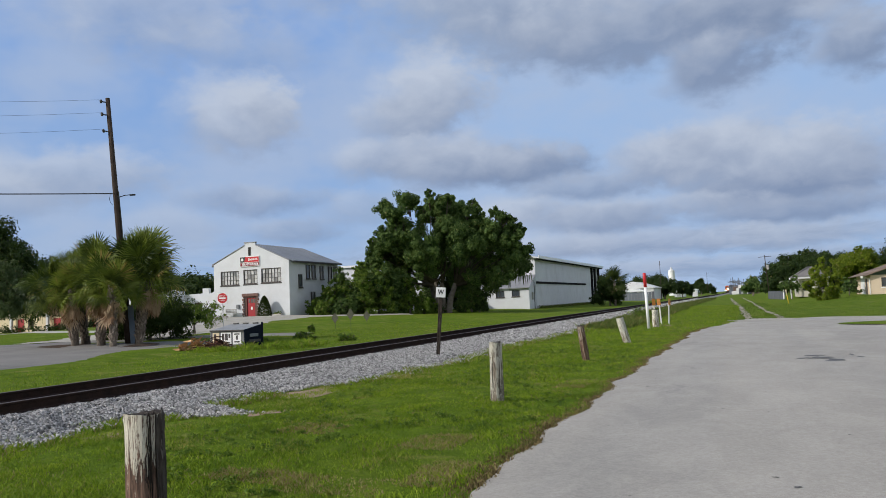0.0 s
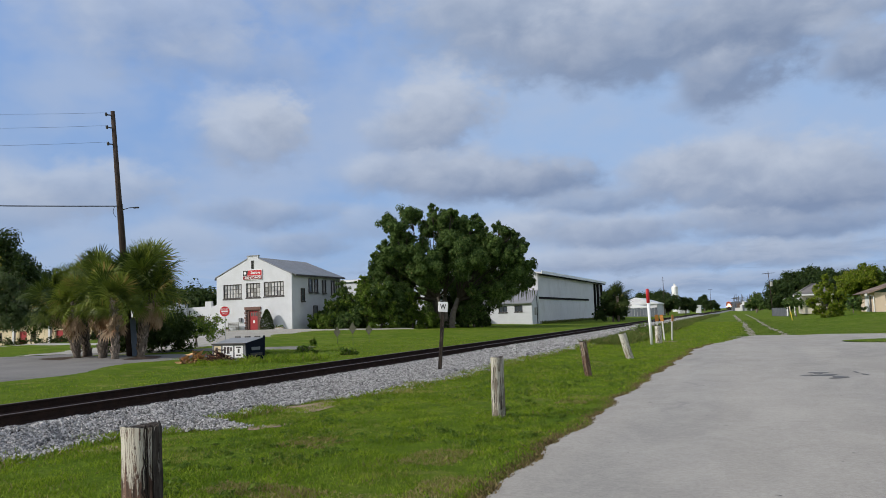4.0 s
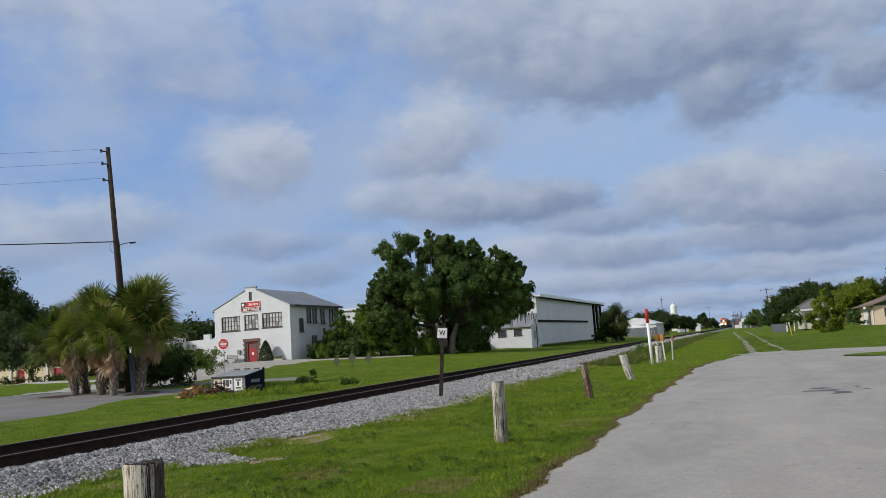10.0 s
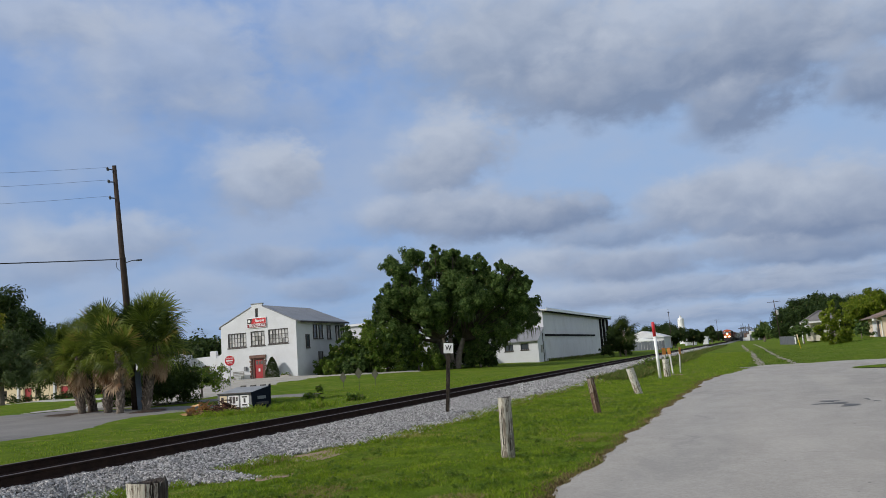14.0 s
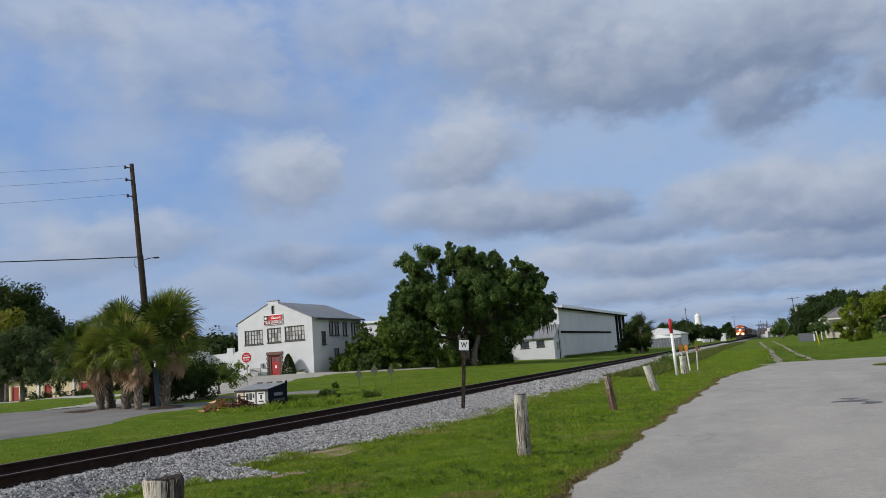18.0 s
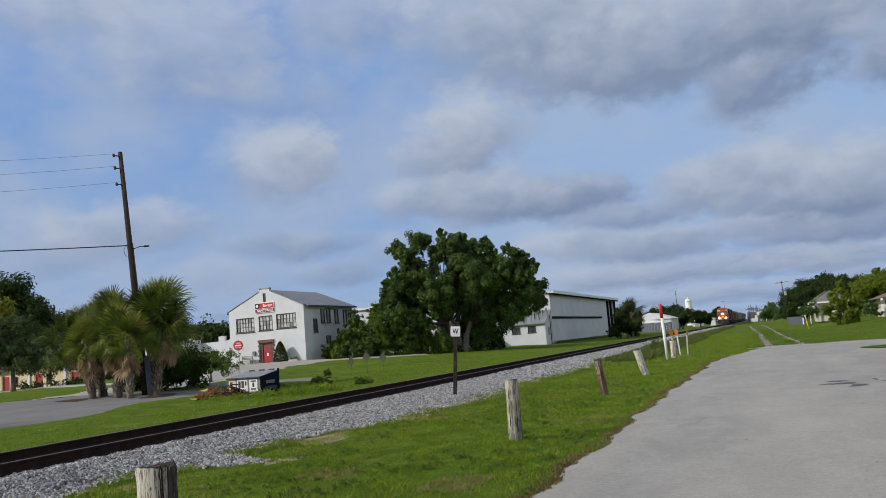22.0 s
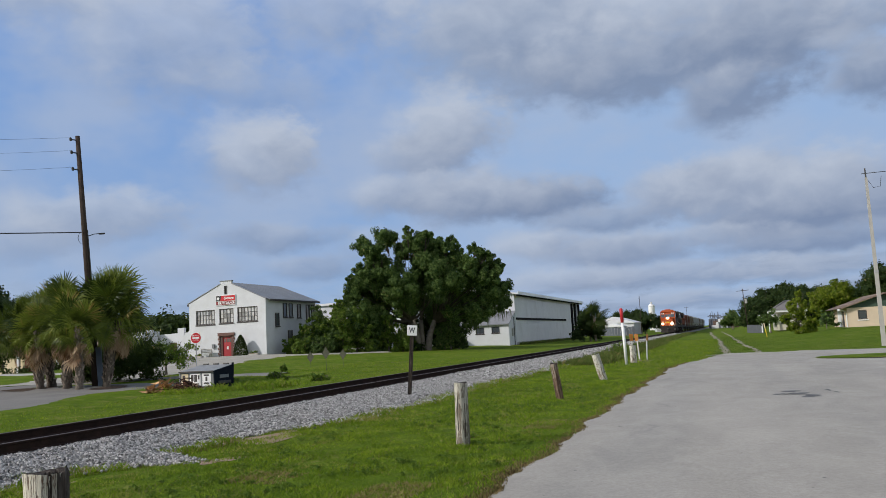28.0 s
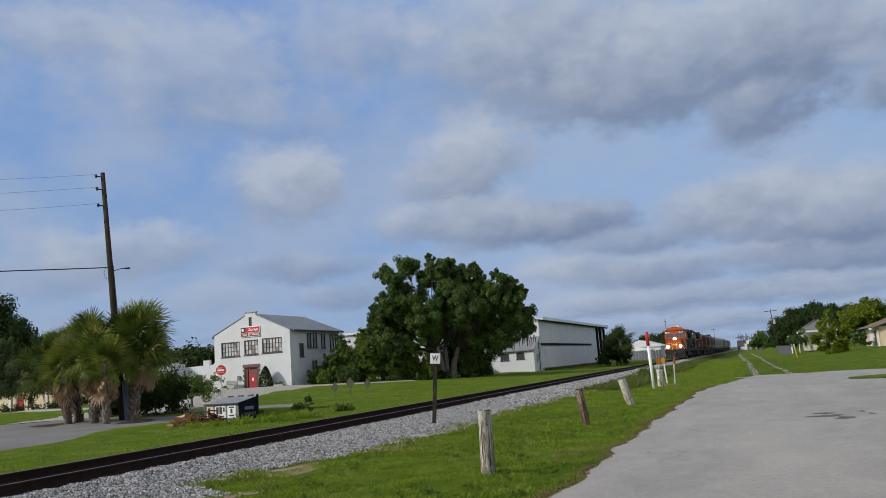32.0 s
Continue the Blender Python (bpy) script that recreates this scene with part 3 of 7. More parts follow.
class Shape:
    """Gathers vertices and faces for one mesh."""

    def __init__(self):
        self.v, self.f = [], []

    def add(self, verts, faces):
        o = len(self.v)
        self.v += [tuple(p) for p in verts]
        self.f += [tuple(i + o for i in face) for face in faces]
        return self

    def box(self, x0, x1, y0, y1, z0, z1, m=None):
        vs = [Vector((x, y, z)) for z in (z0, z1) for y in (y0, y1) for x in (x0, x1)]
        if m is not None:
            vs = [m @ p for p in vs]
        return self.add(vs, [(0, 2, 3, 1), (4, 5, 7, 6), (0, 1, 5, 4), (2, 6, 7, 3), (1, 3, 7, 5), (0, 4, 6, 2)])

    def soft(self, x0, x1, y0, y1, z0, z1, r, m=None):
        """A box with its edges cut off by r."""
        c = Vector(((x0 + x1) / 2, (y0 + y1) / 2, (z0 + z1) / 2))
        bm = bmesh.new()
        bmesh.ops.create_cube(bm, size=1.0)
        for p in bm.verts:
            p.co = Vector((p.co.x * (x1 - x0), p.co.y * (y1 - y0), p.co.z * (z1 - z0))) + c
        bmesh.ops.bevel(bm, geom=bm.edges[:], offset=r, segments=2, affect="EDGES", profile=0.5)
        bm.verts.index_update()
        vs = [(m @ p.co if m is not None else p.co.copy()) for p in bm.verts]
        fs = [[q.index for q in face.verts] for face in bm.faces]
        bm.free()
        return self.add(vs, fs)

    def tube(self, points, radii, n=10, cap=True):
        """A tapered tube along points."""
        pts = [Vector(p) for p in points]
        if isinstance(radii, (int, float)):
            radii = [radii] * len(pts)
        vs = []
        for i, p in enumerate(pts):
            d = (pts[min(i + 1, len(pts) - 1)] - pts[max(i - 1, 0)]).normalized()
            a = d.orthogonal().normalized() if abs(d.z) < 0.9 else (Vector((1, 0, 0)) - d * d.x).normalized()
            b = d.cross(a)
            for j in range(n):
                t = 2 * math.pi * j / n
                vs.append(p + (a * math.cos(t) + b * math.sin(t)) * radii[i])
        fs = []
        for i in range(len(pts) - 1):
            for j in range(n):
                q = (j + 1) % n
                fs.append((i * n + j, i * n + q, (i + 1) * n + q, (i + 1) * n + j))
        if cap:
            fs += [tuple(range(n - 1, -1, -1)), tuple((len(pts) - 1) * n + j for j in range(n))]
        return self.add(vs, fs)

    def slab(self, outline, low, high, axis="z"):
        """An outline (u, v) pushed from low to high along an axis: z (u=x, v=y), y (u=x, v=z) or x (u=y, v=z)."""
        put = {"z": lambda u, v, w: (u, v, w), "y": lambda u, v, w: (u, w, v), "x": lambda u, v, w: (w, u, v)}[axis]
        n = len(outline)
        vs = [put(u, v, low) for u, v in outline] + [put(u, v, high) for u, v in outline]
        fs = [tuple(range(n - 1, -1, -1)), tuple(range(n, 2 * n))]
        fs += [(i, (i + 1) % n, n + (i + 1) % n, n + i) for i in range(n)]
        return self.add(vs, fs)

    def mesh(self, name, mat, smooth=False):
        me = bpy.data.meshes.new(name)
        me.from_pydata(self.v, [], self.f)
        me.materials.append(mat)
        bm = bmesh.new()
        bm.from_mesh(me)
        if len(bm.faces) < 4000:
            bmesh.ops.recalc_face_normals(bm, faces=bm.faces[:])
        bm.to_mesh(me)
        bm.free()
        if smooth:
            for p in me.polygons:
                p.use_smooth = True
        return me


def part(name, shape, mat, parent=None, label="", smooth=False):
    ob = new(name, shape if isinstance(shape, bpy.types.Mesh) else shape.mesh(name, mat, smooth))
    if parent is not None:
        ob.parent = parent
    if label:
        ob["label"] = label
    return ob


def thing(name, m, label, category, group=""):
    """An Empty at a thing's base, which carries its parts."""
    ob = new(name)
    ob.matrix_basis = m if isinstance(m, Matrix) else Matrix.Translation(m)
    ob.empty_display_size = 0.3
    return tagged(ob, label, category, group)


def arrays_mesh(name, verts, faces, mat, smooth=False):
    """A large mesh from numpy arrays; all faces have the same number of corners."""
    me = bpy.data.meshes.new(name)
    verts, faces = np.asarray(verts, np.float32), np.asarray(faces, np.int32)
    k_ = faces.shape[1]
    me.vertices.add(len(verts))
    me.vertices.foreach_set("co", verts.ravel())
    me.loops.add(faces.size)
    me.loops.foreach_set("vertex_index", faces.ravel())
    me.polygons.add(len(faces))
    me.polygons.foreach_set("loop_start", np.arange(len(faces), dtype=np.int32) * k_)
    me.polygons.foreach_set("loop_total", np.full(len(faces), k_, np.int32))
    if smooth:
        me.polygons.foreach_set("use_smooth", np.ones(len(faces), bool))
    me.update(calc_edges=True)
    me.validate()
    me.materials.append(mat)
    return me


def ease(a, b, v):
    t = np.clip((np.asarray(v, float) - a) / (b - a), 0, 1)
    return t * t * (3 - 2 * t)


def ground_z(x, y):
    """The lie of the land: flat road, a rise towards the white building, a rise towards the houses."""
    x, y = np.asarray(x, float), np.asarray(y, float)
    slope = ease(36, 66, y)
    left = 0.87 * np.clip((-x - 22) / 26, 0, 1) * (0.3 + 0.7 * slope) - 0.5 * slope * ease(55, 63, -x) - (0.58 + 0.37 * slope) * ease(62, 110, -x)
    right = 0.62 * ease(3.5, 14, x) * ease(46, 100, y)
    swell = 0.025 * np.sin(x * 0.9 + 1.3 * np.sin(y * 0.21)) * np.sin(y * 0.47 + x * 0.2)
    return 0.05 * ease(3, 6, -x) + left + right + swell * ease(2.6, 4.5, np.abs(x - 0.0) * (x < 0))


def gz(x, y):
    return float(ground_z(x, y))


def on_ground(x, y, turn=0.0):
    return pose(x, y, gz(x, y), 0, 0, turn)


# ---------------------------------------------------------------- ground, road, paved lots


def ground_sheet():
    xs = np.concatenate([-np.geomspace(4500, 75, 22), np.arange(-70, 40, 1.0), np.geomspace(42, 4500, 22)])
    ys = np.concatenate([-np.geomspace(4500, 25, 18), np.arange(-20, 130, 1.0), np.geomspace(134, 4500, 40)])
    gx, gy = np.meshgrid(xs, ys)
    v = np.stack([gx, gy, ground_z(gx, gy)], -1).reshape(-1, 3)
    n = len(xs)
    i, j = np.meshgrid(np.arange(n - 1), np.arange(len(ys) - 1))
    a = (j * n + i).ravel()
    f = np.stack([a, a + 1, a + n + 1, a + n], -1)
    return tagged(new("ground", arrays_mesh("ground", v, f, M_GRASS, True)), "mown green grass with dry and bare patches", "grass", kind="structure")


ground_sheet()


def road_left(y):
    """The ragged left edge of the road."""
    edge = -2.42 + 0.25 * ease(16, 36, y) + 1.75 * ease(34, 49, y)
    return edge + 0.10 * np.sin(y * 1.7) * np.sin(y * 0.63 + 1) + 0.03 * np.sin(y * 4.3 + 0.4 + np.sin(y * 1.9)) + 0.012 * np.sin(y * 11.1)


def road_sheet():
    ys = np.concatenate([np.arange(-25, 0, 1.0), np.arange(0, 49.01, 0.12)])
    offs = np.array([0.0, 0.12, 0.5, 1.2, 2.4, 4.5, 8.0, 14.0, 30.0, 70.0])
    v, n = [], len(offs)
    for y in ys:
        x0 = float(road_left(y))
        for j, o in enumerate(offs):
            end = y - (0.55 * math.sin(o * 0.9) + 0.4 * math.sin(o * 2.3 + 1)) * max(0.0, (y - 44) / 5)
            v.append((x0 + o, end, 0.006 if j == 0 else 0.022))
    m = len(ys)
    f = [(r * n + c, r * n + c + 1, (r + 1) * n + c + 1, (r + 1) * n + c) for r in range(m - 1) for c in range(n - 1)]
    return tagged(new("road", arrays_mesh("road", v, f, M_ROAD, True)), "pale grey worn asphalt road with ragged grassy edge", "road", kind="structure")


road_sheet()


def patch(name, mat, centre, rx, ry, dz, label, category, seed, n=40, rough=0.18):
    """A ragged flat patch lying on the ground."""
    r = np.random.default_rng(seed)
    ph = r.uniform(0, 6.28, 5)
    s = Shape()
    rings = (1.0, 0.7, 0.35)
    vs = []
    for q in rings:
        for i in range(n):
            t = 2 * math.pi * i / n
            w = q * (1 + rough * sum(math.sin((j + 2) * t + ph[j]) / (j + 1.5) for j in range(5)))
            x, y = centre[0] + rx * w * math.cos(t), centre[1] + ry * w * math.sin(t)
            vs.append((x, y, (gz(x, y) if not -2.3 < x else max(gz(x, y), 0.022)) + dz))
    vs.append((centre[0], centre[1], vs[-1][2]))
    fs = []
    for k_ in range(2):
        fs += [(k_ * n + i, k_ * n + (i + 1) % n, (k_ + 1) * n + (i + 1) % n, (k_ + 1) * n + i) for i in range(n)]
    fs += [(2 * n + i, 2 * n + (i + 1) % n, 3 * n) for i in range(n)]
    s.add(vs, fs)
    return tagged(part(name, s, mat), label, category, kind="structure")


def strip(name, mat, points, half, dz, label, category, seed, ragged=0.15, step=0.5):
    """A ragged ribbon of paving or bare ground along points."""
    r = np.random.default_rng(seed)
    pts = [np.array(p, float) for p in points]
    line = []
    for a, b in zip(pts, pts[1:]):
        n = max(2, int(np.linalg.norm(b - a) / step))
        line += [a + (b - a) * i / n for i in range(n)]
    line.append(pts[-1])
    ph = r.uniform(0, 6.28, 8)
    vs, m = [], 5
    for i, p in enumerate(line):
        d = line[min(i + 1, len(line) - 1)] - line[max(i - 1, 0)]
        side = np.array([d[1], -d[0]]) / (np.linalg.norm(d) + 1e-9)
        s_ = i * step
        w0 = half * max(0.02, 1 + ragged * (math.sin(s_ * 1.1 + ph[0]) + 0.6 * math.sin(s_ * 2.7 + ph[1]) + 0.4 * math.sin(s_ * 6.1 + ph[2])))
        w1 = half * max(0.02, 1 + ragged * (math.sin(s_ * 0.9 + ph[3]) + 0.6 * math.sin(s_ * 3.1 + ph[4]) + 0.4 * math.sin(s_ * 5.3 + ph[5])))
        for j in range(m):
            q = p + side * (-w0 + (w0 + w1) * j / (m - 1))
            vs.append((q[0], q[1], gz(q[0], q[1]) + (dz if 0 < j < m - 1 else -0.03)))
    fs = [(a * m + b, a * m + b + 1, (a + 1) * m + b + 1, (a + 1) * m + b) for a in range(len(line) - 1) for b in range(m - 1)]
    return tagged(part(name, arrays_mesh(name, vs, fs, mat, True), mat), label, category, kind="structure")


patch("grass_island", M_GRASS, (12.0, 39.3), 8.4, 2.9, 0.03, "grass island between two paved lanes", "grass", 5, 60, 0.06)
for i, (c, rx, ry) in enumerate([((1.25, 20.75), 0.12, 0.16), ((1.52, 21.5), 0.12, 0.34), ((1.62, 20.8), 0.22, 0.20), ((1.86, 20.15), 0.18, 0.26), ((2.36, 21.7), 0.08, 0.24),
                                 ((2.48, 21.0), 0.09, 0.16), ((0.32, 7.35), 0.045, 0.03), ((0.16, 7.7), 0.03, 0.02)]):
    patch("oil_stain", M_OIL, c, rx * (1.25 if rx > 0.1 else 0.8), ry * (1.0 if rx > 0.1 else 0.8), 0.005, "dark damp stain on the road", "stain", 11 + i, 30, 0.5)
track_r = random.Random(23)
for line, half in (([(0.25, 47.0), (0.05, 56), (-0.4, 82), (-2.1, 150), (-4, 240)], 0.26), ([(2.0, 46.6), (1.85, 54), (1.55, 66), (1.35, 76), (0.7, 126), (-1, 220)], 0.19)):
    y = 47.5
    while y < 190:
        reach = (0.9 + 0.02 * (y - 47)) * track_r.uniform(0.6, 1.5)
        x = float(np.interp(y + reach, [q[1] for q in line], [q[0] for q in line]))
        patch("wheel_track", M_TRACK, (x + track_r.uniform(-0.08, 0.08), y + reach), half * track_r.uniform(0.55, 1.25), reach, 0.006, "sandy wheel track worn through the grass", "track", int(y * 10), 24, 0.3)
        y += 2 * reach * track_r.uniform(0.75, 1.25)
patch("sandy_apron", M_SAND, (1.1, 47.6), 2.0, 1.5, 0.012, "pale sand spilling over the end of the paving", "earth", 37, 40, 0.3)
strip("parking_lot", M_LOT, [(-29.5, -10), (-29.5, 10), (-30.5, 24), (-33.5, 33.5)], 8.0, 0.06, "grey asphalt parking lot with dark patches", "parking lot", 8, 0.02)
strip("lane", M_LOT, [(-40, 30), (-36, 36.5), (-31.5, 40.6), (-27.5, 41.6), (-25.0, 42.0)], 1.4, 0.075, "narrow grey asphalt lane beside the lot", "lane", 9, 0.05)
strip("gravel_drive", M_SAND, [(-36.5, 36), (-39.0, 42), (-41.2, 51), (-44.4, 62), (-47.0, 71)], 5.0, 0.075, "pale gravel drive before the white building", "driveway", 10, 0.06)
strip("gravel_drive", M_SAND, [(-70, 71), (-60, 72.4), (-50, 73), (-43.5, 75), (-36.5, 83)], 2.3, 0.085, "pale gravel apron along the building front", "driveway", 14, 0.08)
strip("pavement", M_CONCRETE, [(-95, 60), (-60, 50.5), (-47, 47.5), (-42, 47)], 0.9, 0.06, "pale concrete footpath across a lawn", "footpath", 19, 0.03)
for i, (x, y, rx, ry) in enumerate([(-7.95, 13.3, 0.34, 1.15), (-7.75, 17.3, 0.2, 0.8), (-8.35, 8.6, 0.16, 0.4), (-7.45, 23.5, 0.2, 0.9), (-7.3, 10.9, 0.25, 0.35), (-4.1, 43.4, 0.4, 0.5)]):
    patch("bare_patch", M_DIRT, (x, y), rx, ry, 0.006, "bare sandy earth between grass and gravel", "earth", 30 + i, 30, 0.45)

# ---------------------------------------------------------------- railway
TRACK_X, RAIL_Z, GAUGE = -11.15, 0.47, 1.505
BED_Z = RAIL_Z - 0.195


def gravel_edge(y):
    """Where the crushed stone gives way to grass on the road's side."""
    y = np.asarray(y, float)
    edge = -9.10 + 1.30 * ease(9.5, 19.0, y) + 0.12 * ease(24, 40, y)
    edge = edge + 1.15 * np.exp(-((y - 10.7) / 0.65) ** 2) + 0.35 * np.exp(-((y - 16.6) / 0.9) ** 2)
    return edge + 0.16 * np.sin(y * 1.9 + 0.5) * np.sin(y * 0.63 + 2) + 0.07 * np.sin(y * 4.7 + 1)


def bank_z(x, y):
    """The ground with the near shoulder of the railway bed on it."""
    x = np.asarray(x, float)
    edge = gravel_edge(y) + 0.12
    f = np.clip((edge - x) / np.maximum(edge - (TRACK_X + 1.25), 0.1), 0, 1)
    return np.where(x < TRACK_X - 0.5, ground_z(x, y), np.maximum(ground_z(x, y), BED_Z * f))



def railway():
    ys = list(np.concatenate([np.arange(-40, 4, 1.0), np.arange(4, 34, 0.25), np.arange(34, 90, 1.0), np.arange(90, 320, 8.0), np.geomspace(320, 1500, 20)]))
    vs, n = [], 8
    for y in ys:
        rim = float(gravel_edge(y)) + 0.12
        top = TRACK_X + 1.25
        w = 0.22 * math.sin(y * 0.8) * math.sin(y * 0.31)
        row = [(TRACK_X - 3.6 + w, gz(TRACK_X - 3.6 + w, min(y, 120)) - 0.03), (TRACK_X - 1.75, BED_Z - 0.07), (TRACK_X - 1.3, BED_Z), (top, BED_Z)]
        row += [(top + (rim - top) * f, BED_Z * (1 - f) + 0.025 * math.sin(3 * y + 5 * f) * (f < 0.9)) for f in (0.3, 0.6, 0.85)]
        row.append((rim + 0.1, -0.03))
        vs += [(x, y, z) for x, z in row]
    fs = [(a * n + b, a * n + b + 1, (a + 1) * n + b + 1, (a + 1) * n + b) for a in range(len(ys) - 1) for b in range(n - 1)]
    base = tagged(part("ballast_bed", arrays_mesh("ballast_bed", vs, fs, M_BED, True), M_BED), "grey crushed stone railway bed", "railway", kind="structure")
    for side in (-1, 1):
        x = TRACK_X + side * GAUGE / 2
        z = RAIL_Z
        prof = [(-0.075, z - 0.175), (0.075, z - 0.175), (0.075, z - 0.16), (0.012, z - 0.14), (0.012, z - 0.045), (0.037, z - 0.035),
                (0.037, z - 0.006), (-0.037, z - 0.006), (-0.037, z - 0.035), (-0.012, z - 0.045), (-0.012, z - 0.14), (-0.075, z - 0.16)]
        s = Shape()
        for a, b in ((-40, 60), (60, 200), (200, 600), (600, 1500)):
            s.slab([(x + u, w) for u, w in prof], a, b, "y")
        rail = tagged(part("rail", s, M_RAIL), "rust-brown steel rail with worn bright head", "rail", "rails", "structure")
        top = Shape()
        for a, b in ((-40, 200), (200, 1500)):
            top.slab([(x - 0.034, z - 0.006), (x + 0.034, z - 0.006), (x + 0.026, z), (x - 0.026, z)], a, b, "y")
        part("rail_head", top, M_RAILTOP, rail, "worn shiny running surface")
    tie = Shape().soft(-1.3, 1.3, -0.115, 0.115, -0.17, 0.0, 0.012).mesh("tie", M_TIE)
    plate = Shape().soft(-0.18, 0.18, -0.09, 0.09, 0.0, 0.018, 0.004).mesh("tie_plate", M_RAIL)
    rest = Shape()
    r = np.random.default_rng(21)
    for i in range(700):
        y = -12 + 0.51 * i
        if y < 128:
            ob = part("tie", tie, M_TIE, base)
            ob.matrix_basis = pose(TRACK_X + r.normal(0, 0.03), y, RAIL_Z - 0.187, r.normal(0, 0.5), r.normal(0, 0.2), r.normal(0, 0.8))
        else:
            rest.box(TRACK_X - 1.3, TRACK_X + 1.3, y - 0.11, y + 0.11, RAIL_Z - 0.35, RAIL_Z - 0.187)
    tagged(part("far_ties", rest, M_TIE, base), "dark creosoted ties farther along", kind="stuff")
    return base


RAILWAY = railway()


def scatter_stones(name, n, y0, y1, size, seed, bias, parent):
    """Crushed stones on the near shoulder of the bed."""
    r = np.random.default_rng(seed)
    y = y0 + (y1 - y0) * r.random(n) ** bias
    u = r.random(n)
    start, rim = TRACK_X + 0.93, gravel_edge(y)
    x = start + (rim - start) * (u ** 0.95) * 1.0 + np.abs(r.normal(0, 0.16, n)) * (u > 0.8)
    z = bank_z(x, y) + 0.012 * np.sin(x * 7 + 3 * np.sin(y * 5))
    n = len(x)
    base = np.array([(a, b, c) for c in (-1, 1) for b in (-1, 1) for a in (-1, 1)], float) * 0.72
    face = np.array([(0, 2, 3), (0, 3, 1), (4, 5, 7), (4, 7, 6), (0, 1, 5), (0, 5, 4), (2, 6, 7), (2, 7, 3), (1, 3, 7), (1, 7, 5), (0, 4, 6), (0, 6, 2)])
    s = size * r.uniform(0.55, 1.25, (n, 1, 1))
    v = base[None] * (s * np.array([1.35, 0.95, 0.68])) * r.uniform(0.62, 1.15, (n, 8, 3))
    q = r.normal(size=(n, 4))
    q /= np.linalg.norm(q, axis=1, keepdims=True)
    w, a, b, c = q.T
    rot = np.stack([1 - 2 * (b * b + c * c), 2 * (a * b - c * w), 2 * (a * c + b * w), 2 * (a * b + c * w), 1 - 2 * (a * a + c * c), 2 * (b * c - a * w),
                    2 * (a * c - b * w), 2 * (b * c + a * w), 1 - 2 * (a * a + b * b)], -1).reshape(n, 3, 3)
    v = np.einsum("nij,nkj->nki", rot, v) + np.stack([x, y, z + 0.5 * size], -1)[:, None]
    f = face[None] + 8 * np.arange(n)[:, None, None]
    ob = part(name, arrays_mesh(name, v.reshape(-1, 3), f.reshape(-1, 3), M_STONE), M_STONE, parent)
    return tagged(ob, "loose grey crushed stone", kind="stuff")


scatter_stones("ballast_stones", 62000, 5.0, 30.0, 0.0255, 41, 1.0, RAILWAY)
scatter_stones("ballast_stones", 16000, 30.0, 75.0, 0.046, 42, 1.1, RAILWAY)
scatter_stones("ballast_stones", 7000, 75.0, 180.0, 0.075, 43, 1.1, RAILWAY)


def grass_blades(name, n, x0, x1, y0, y1, tall, seed, bias=1.0, wide=0.006, keepout=True, mat=None, label="short green grass blades with dry stalks", along=""):
    """Blades of grass, two triangles each, in tufts."""
    r = np.random.default_rng(seed)
    y = y0 + (y1 - y0) * r.random(n) ** bias
    if along == "gravel":
        x = gravel_edge(y) + x0 + (x1 - x0) * r.random(n)
    elif along == "road":
        x = road_left(y) + x0 * np.abs(r.normal(size=n)) + 0.06
    else:
        x = x0 + (x1 - x0) * r.random(n)
    tuft = np.sin(x * 3.1 + 2 * np.sin(y * 0.9)) * np.sin(y * 2.3 + 1.7 * np.sin(x * 1.3)) + 0.6 * np.sin(x * 9 + y * 4) * np.sin(y * 7.7)
    keep = r.random(n) < 0.62 + 0.38 * tuft
    if keepout:
        keep &= (x < road_left(y) - 0.02 - ((0.04 + 0.11 * np.sin(y * 1.3 + np.sin(y * 0.7)) ** 2) * r.random(n) if along != "road" else -0.25 * r.random(n) ** 3)) & (x > gravel_edge(y) - 0.02 + 0.10 * r.normal(size=n))
    keep &= (x > -21.2 - 1.2 * ease(24, 30, y)) | (y > 30.5)
    x, y, tuft = x[keep], y[keep], tuft[keep]
    n = len(x)
    h = tall * r.uniform(0.45, 1.15, n) * (0.85 + 0.3 * tuft)
    a = r.uniform(0, 6.283, n)
    w = wide * r.uniform(0.7, 1.4, n)
    lean = r.normal(0, 0.45, (n, 2)) * h[:, None]
    z = bank_z(x, y) - 0.01
    dx, dy = np.cos(a) * w, np.sin(a) * w
    v = np.stack([np.stack([x - dx, y - dy, z], -1), np.stack([x + dx, y + dy, z], -1),
                  np.stack([x + lean[:, 0] * 0.4 + dx * 0.7, y + lean[:, 1] * 0.4 + dy * 0.7, z + h * 0.6], -1),
                  np.stack([x + lean[:, 0], y + lean[:, 1], z + h], -1)], 1)
    f = np.array([(0, 1, 2), (0, 2, 3)])[None] + 4 * np.arange(n)[:, None, None]
    ob = part(name, arrays_mesh(name, v.reshape(-1, 3), f.reshape(-1, 3), mat or M_BLADE), M_BLADE)
    return tagged(ob, label, "grass", kind="stuff")


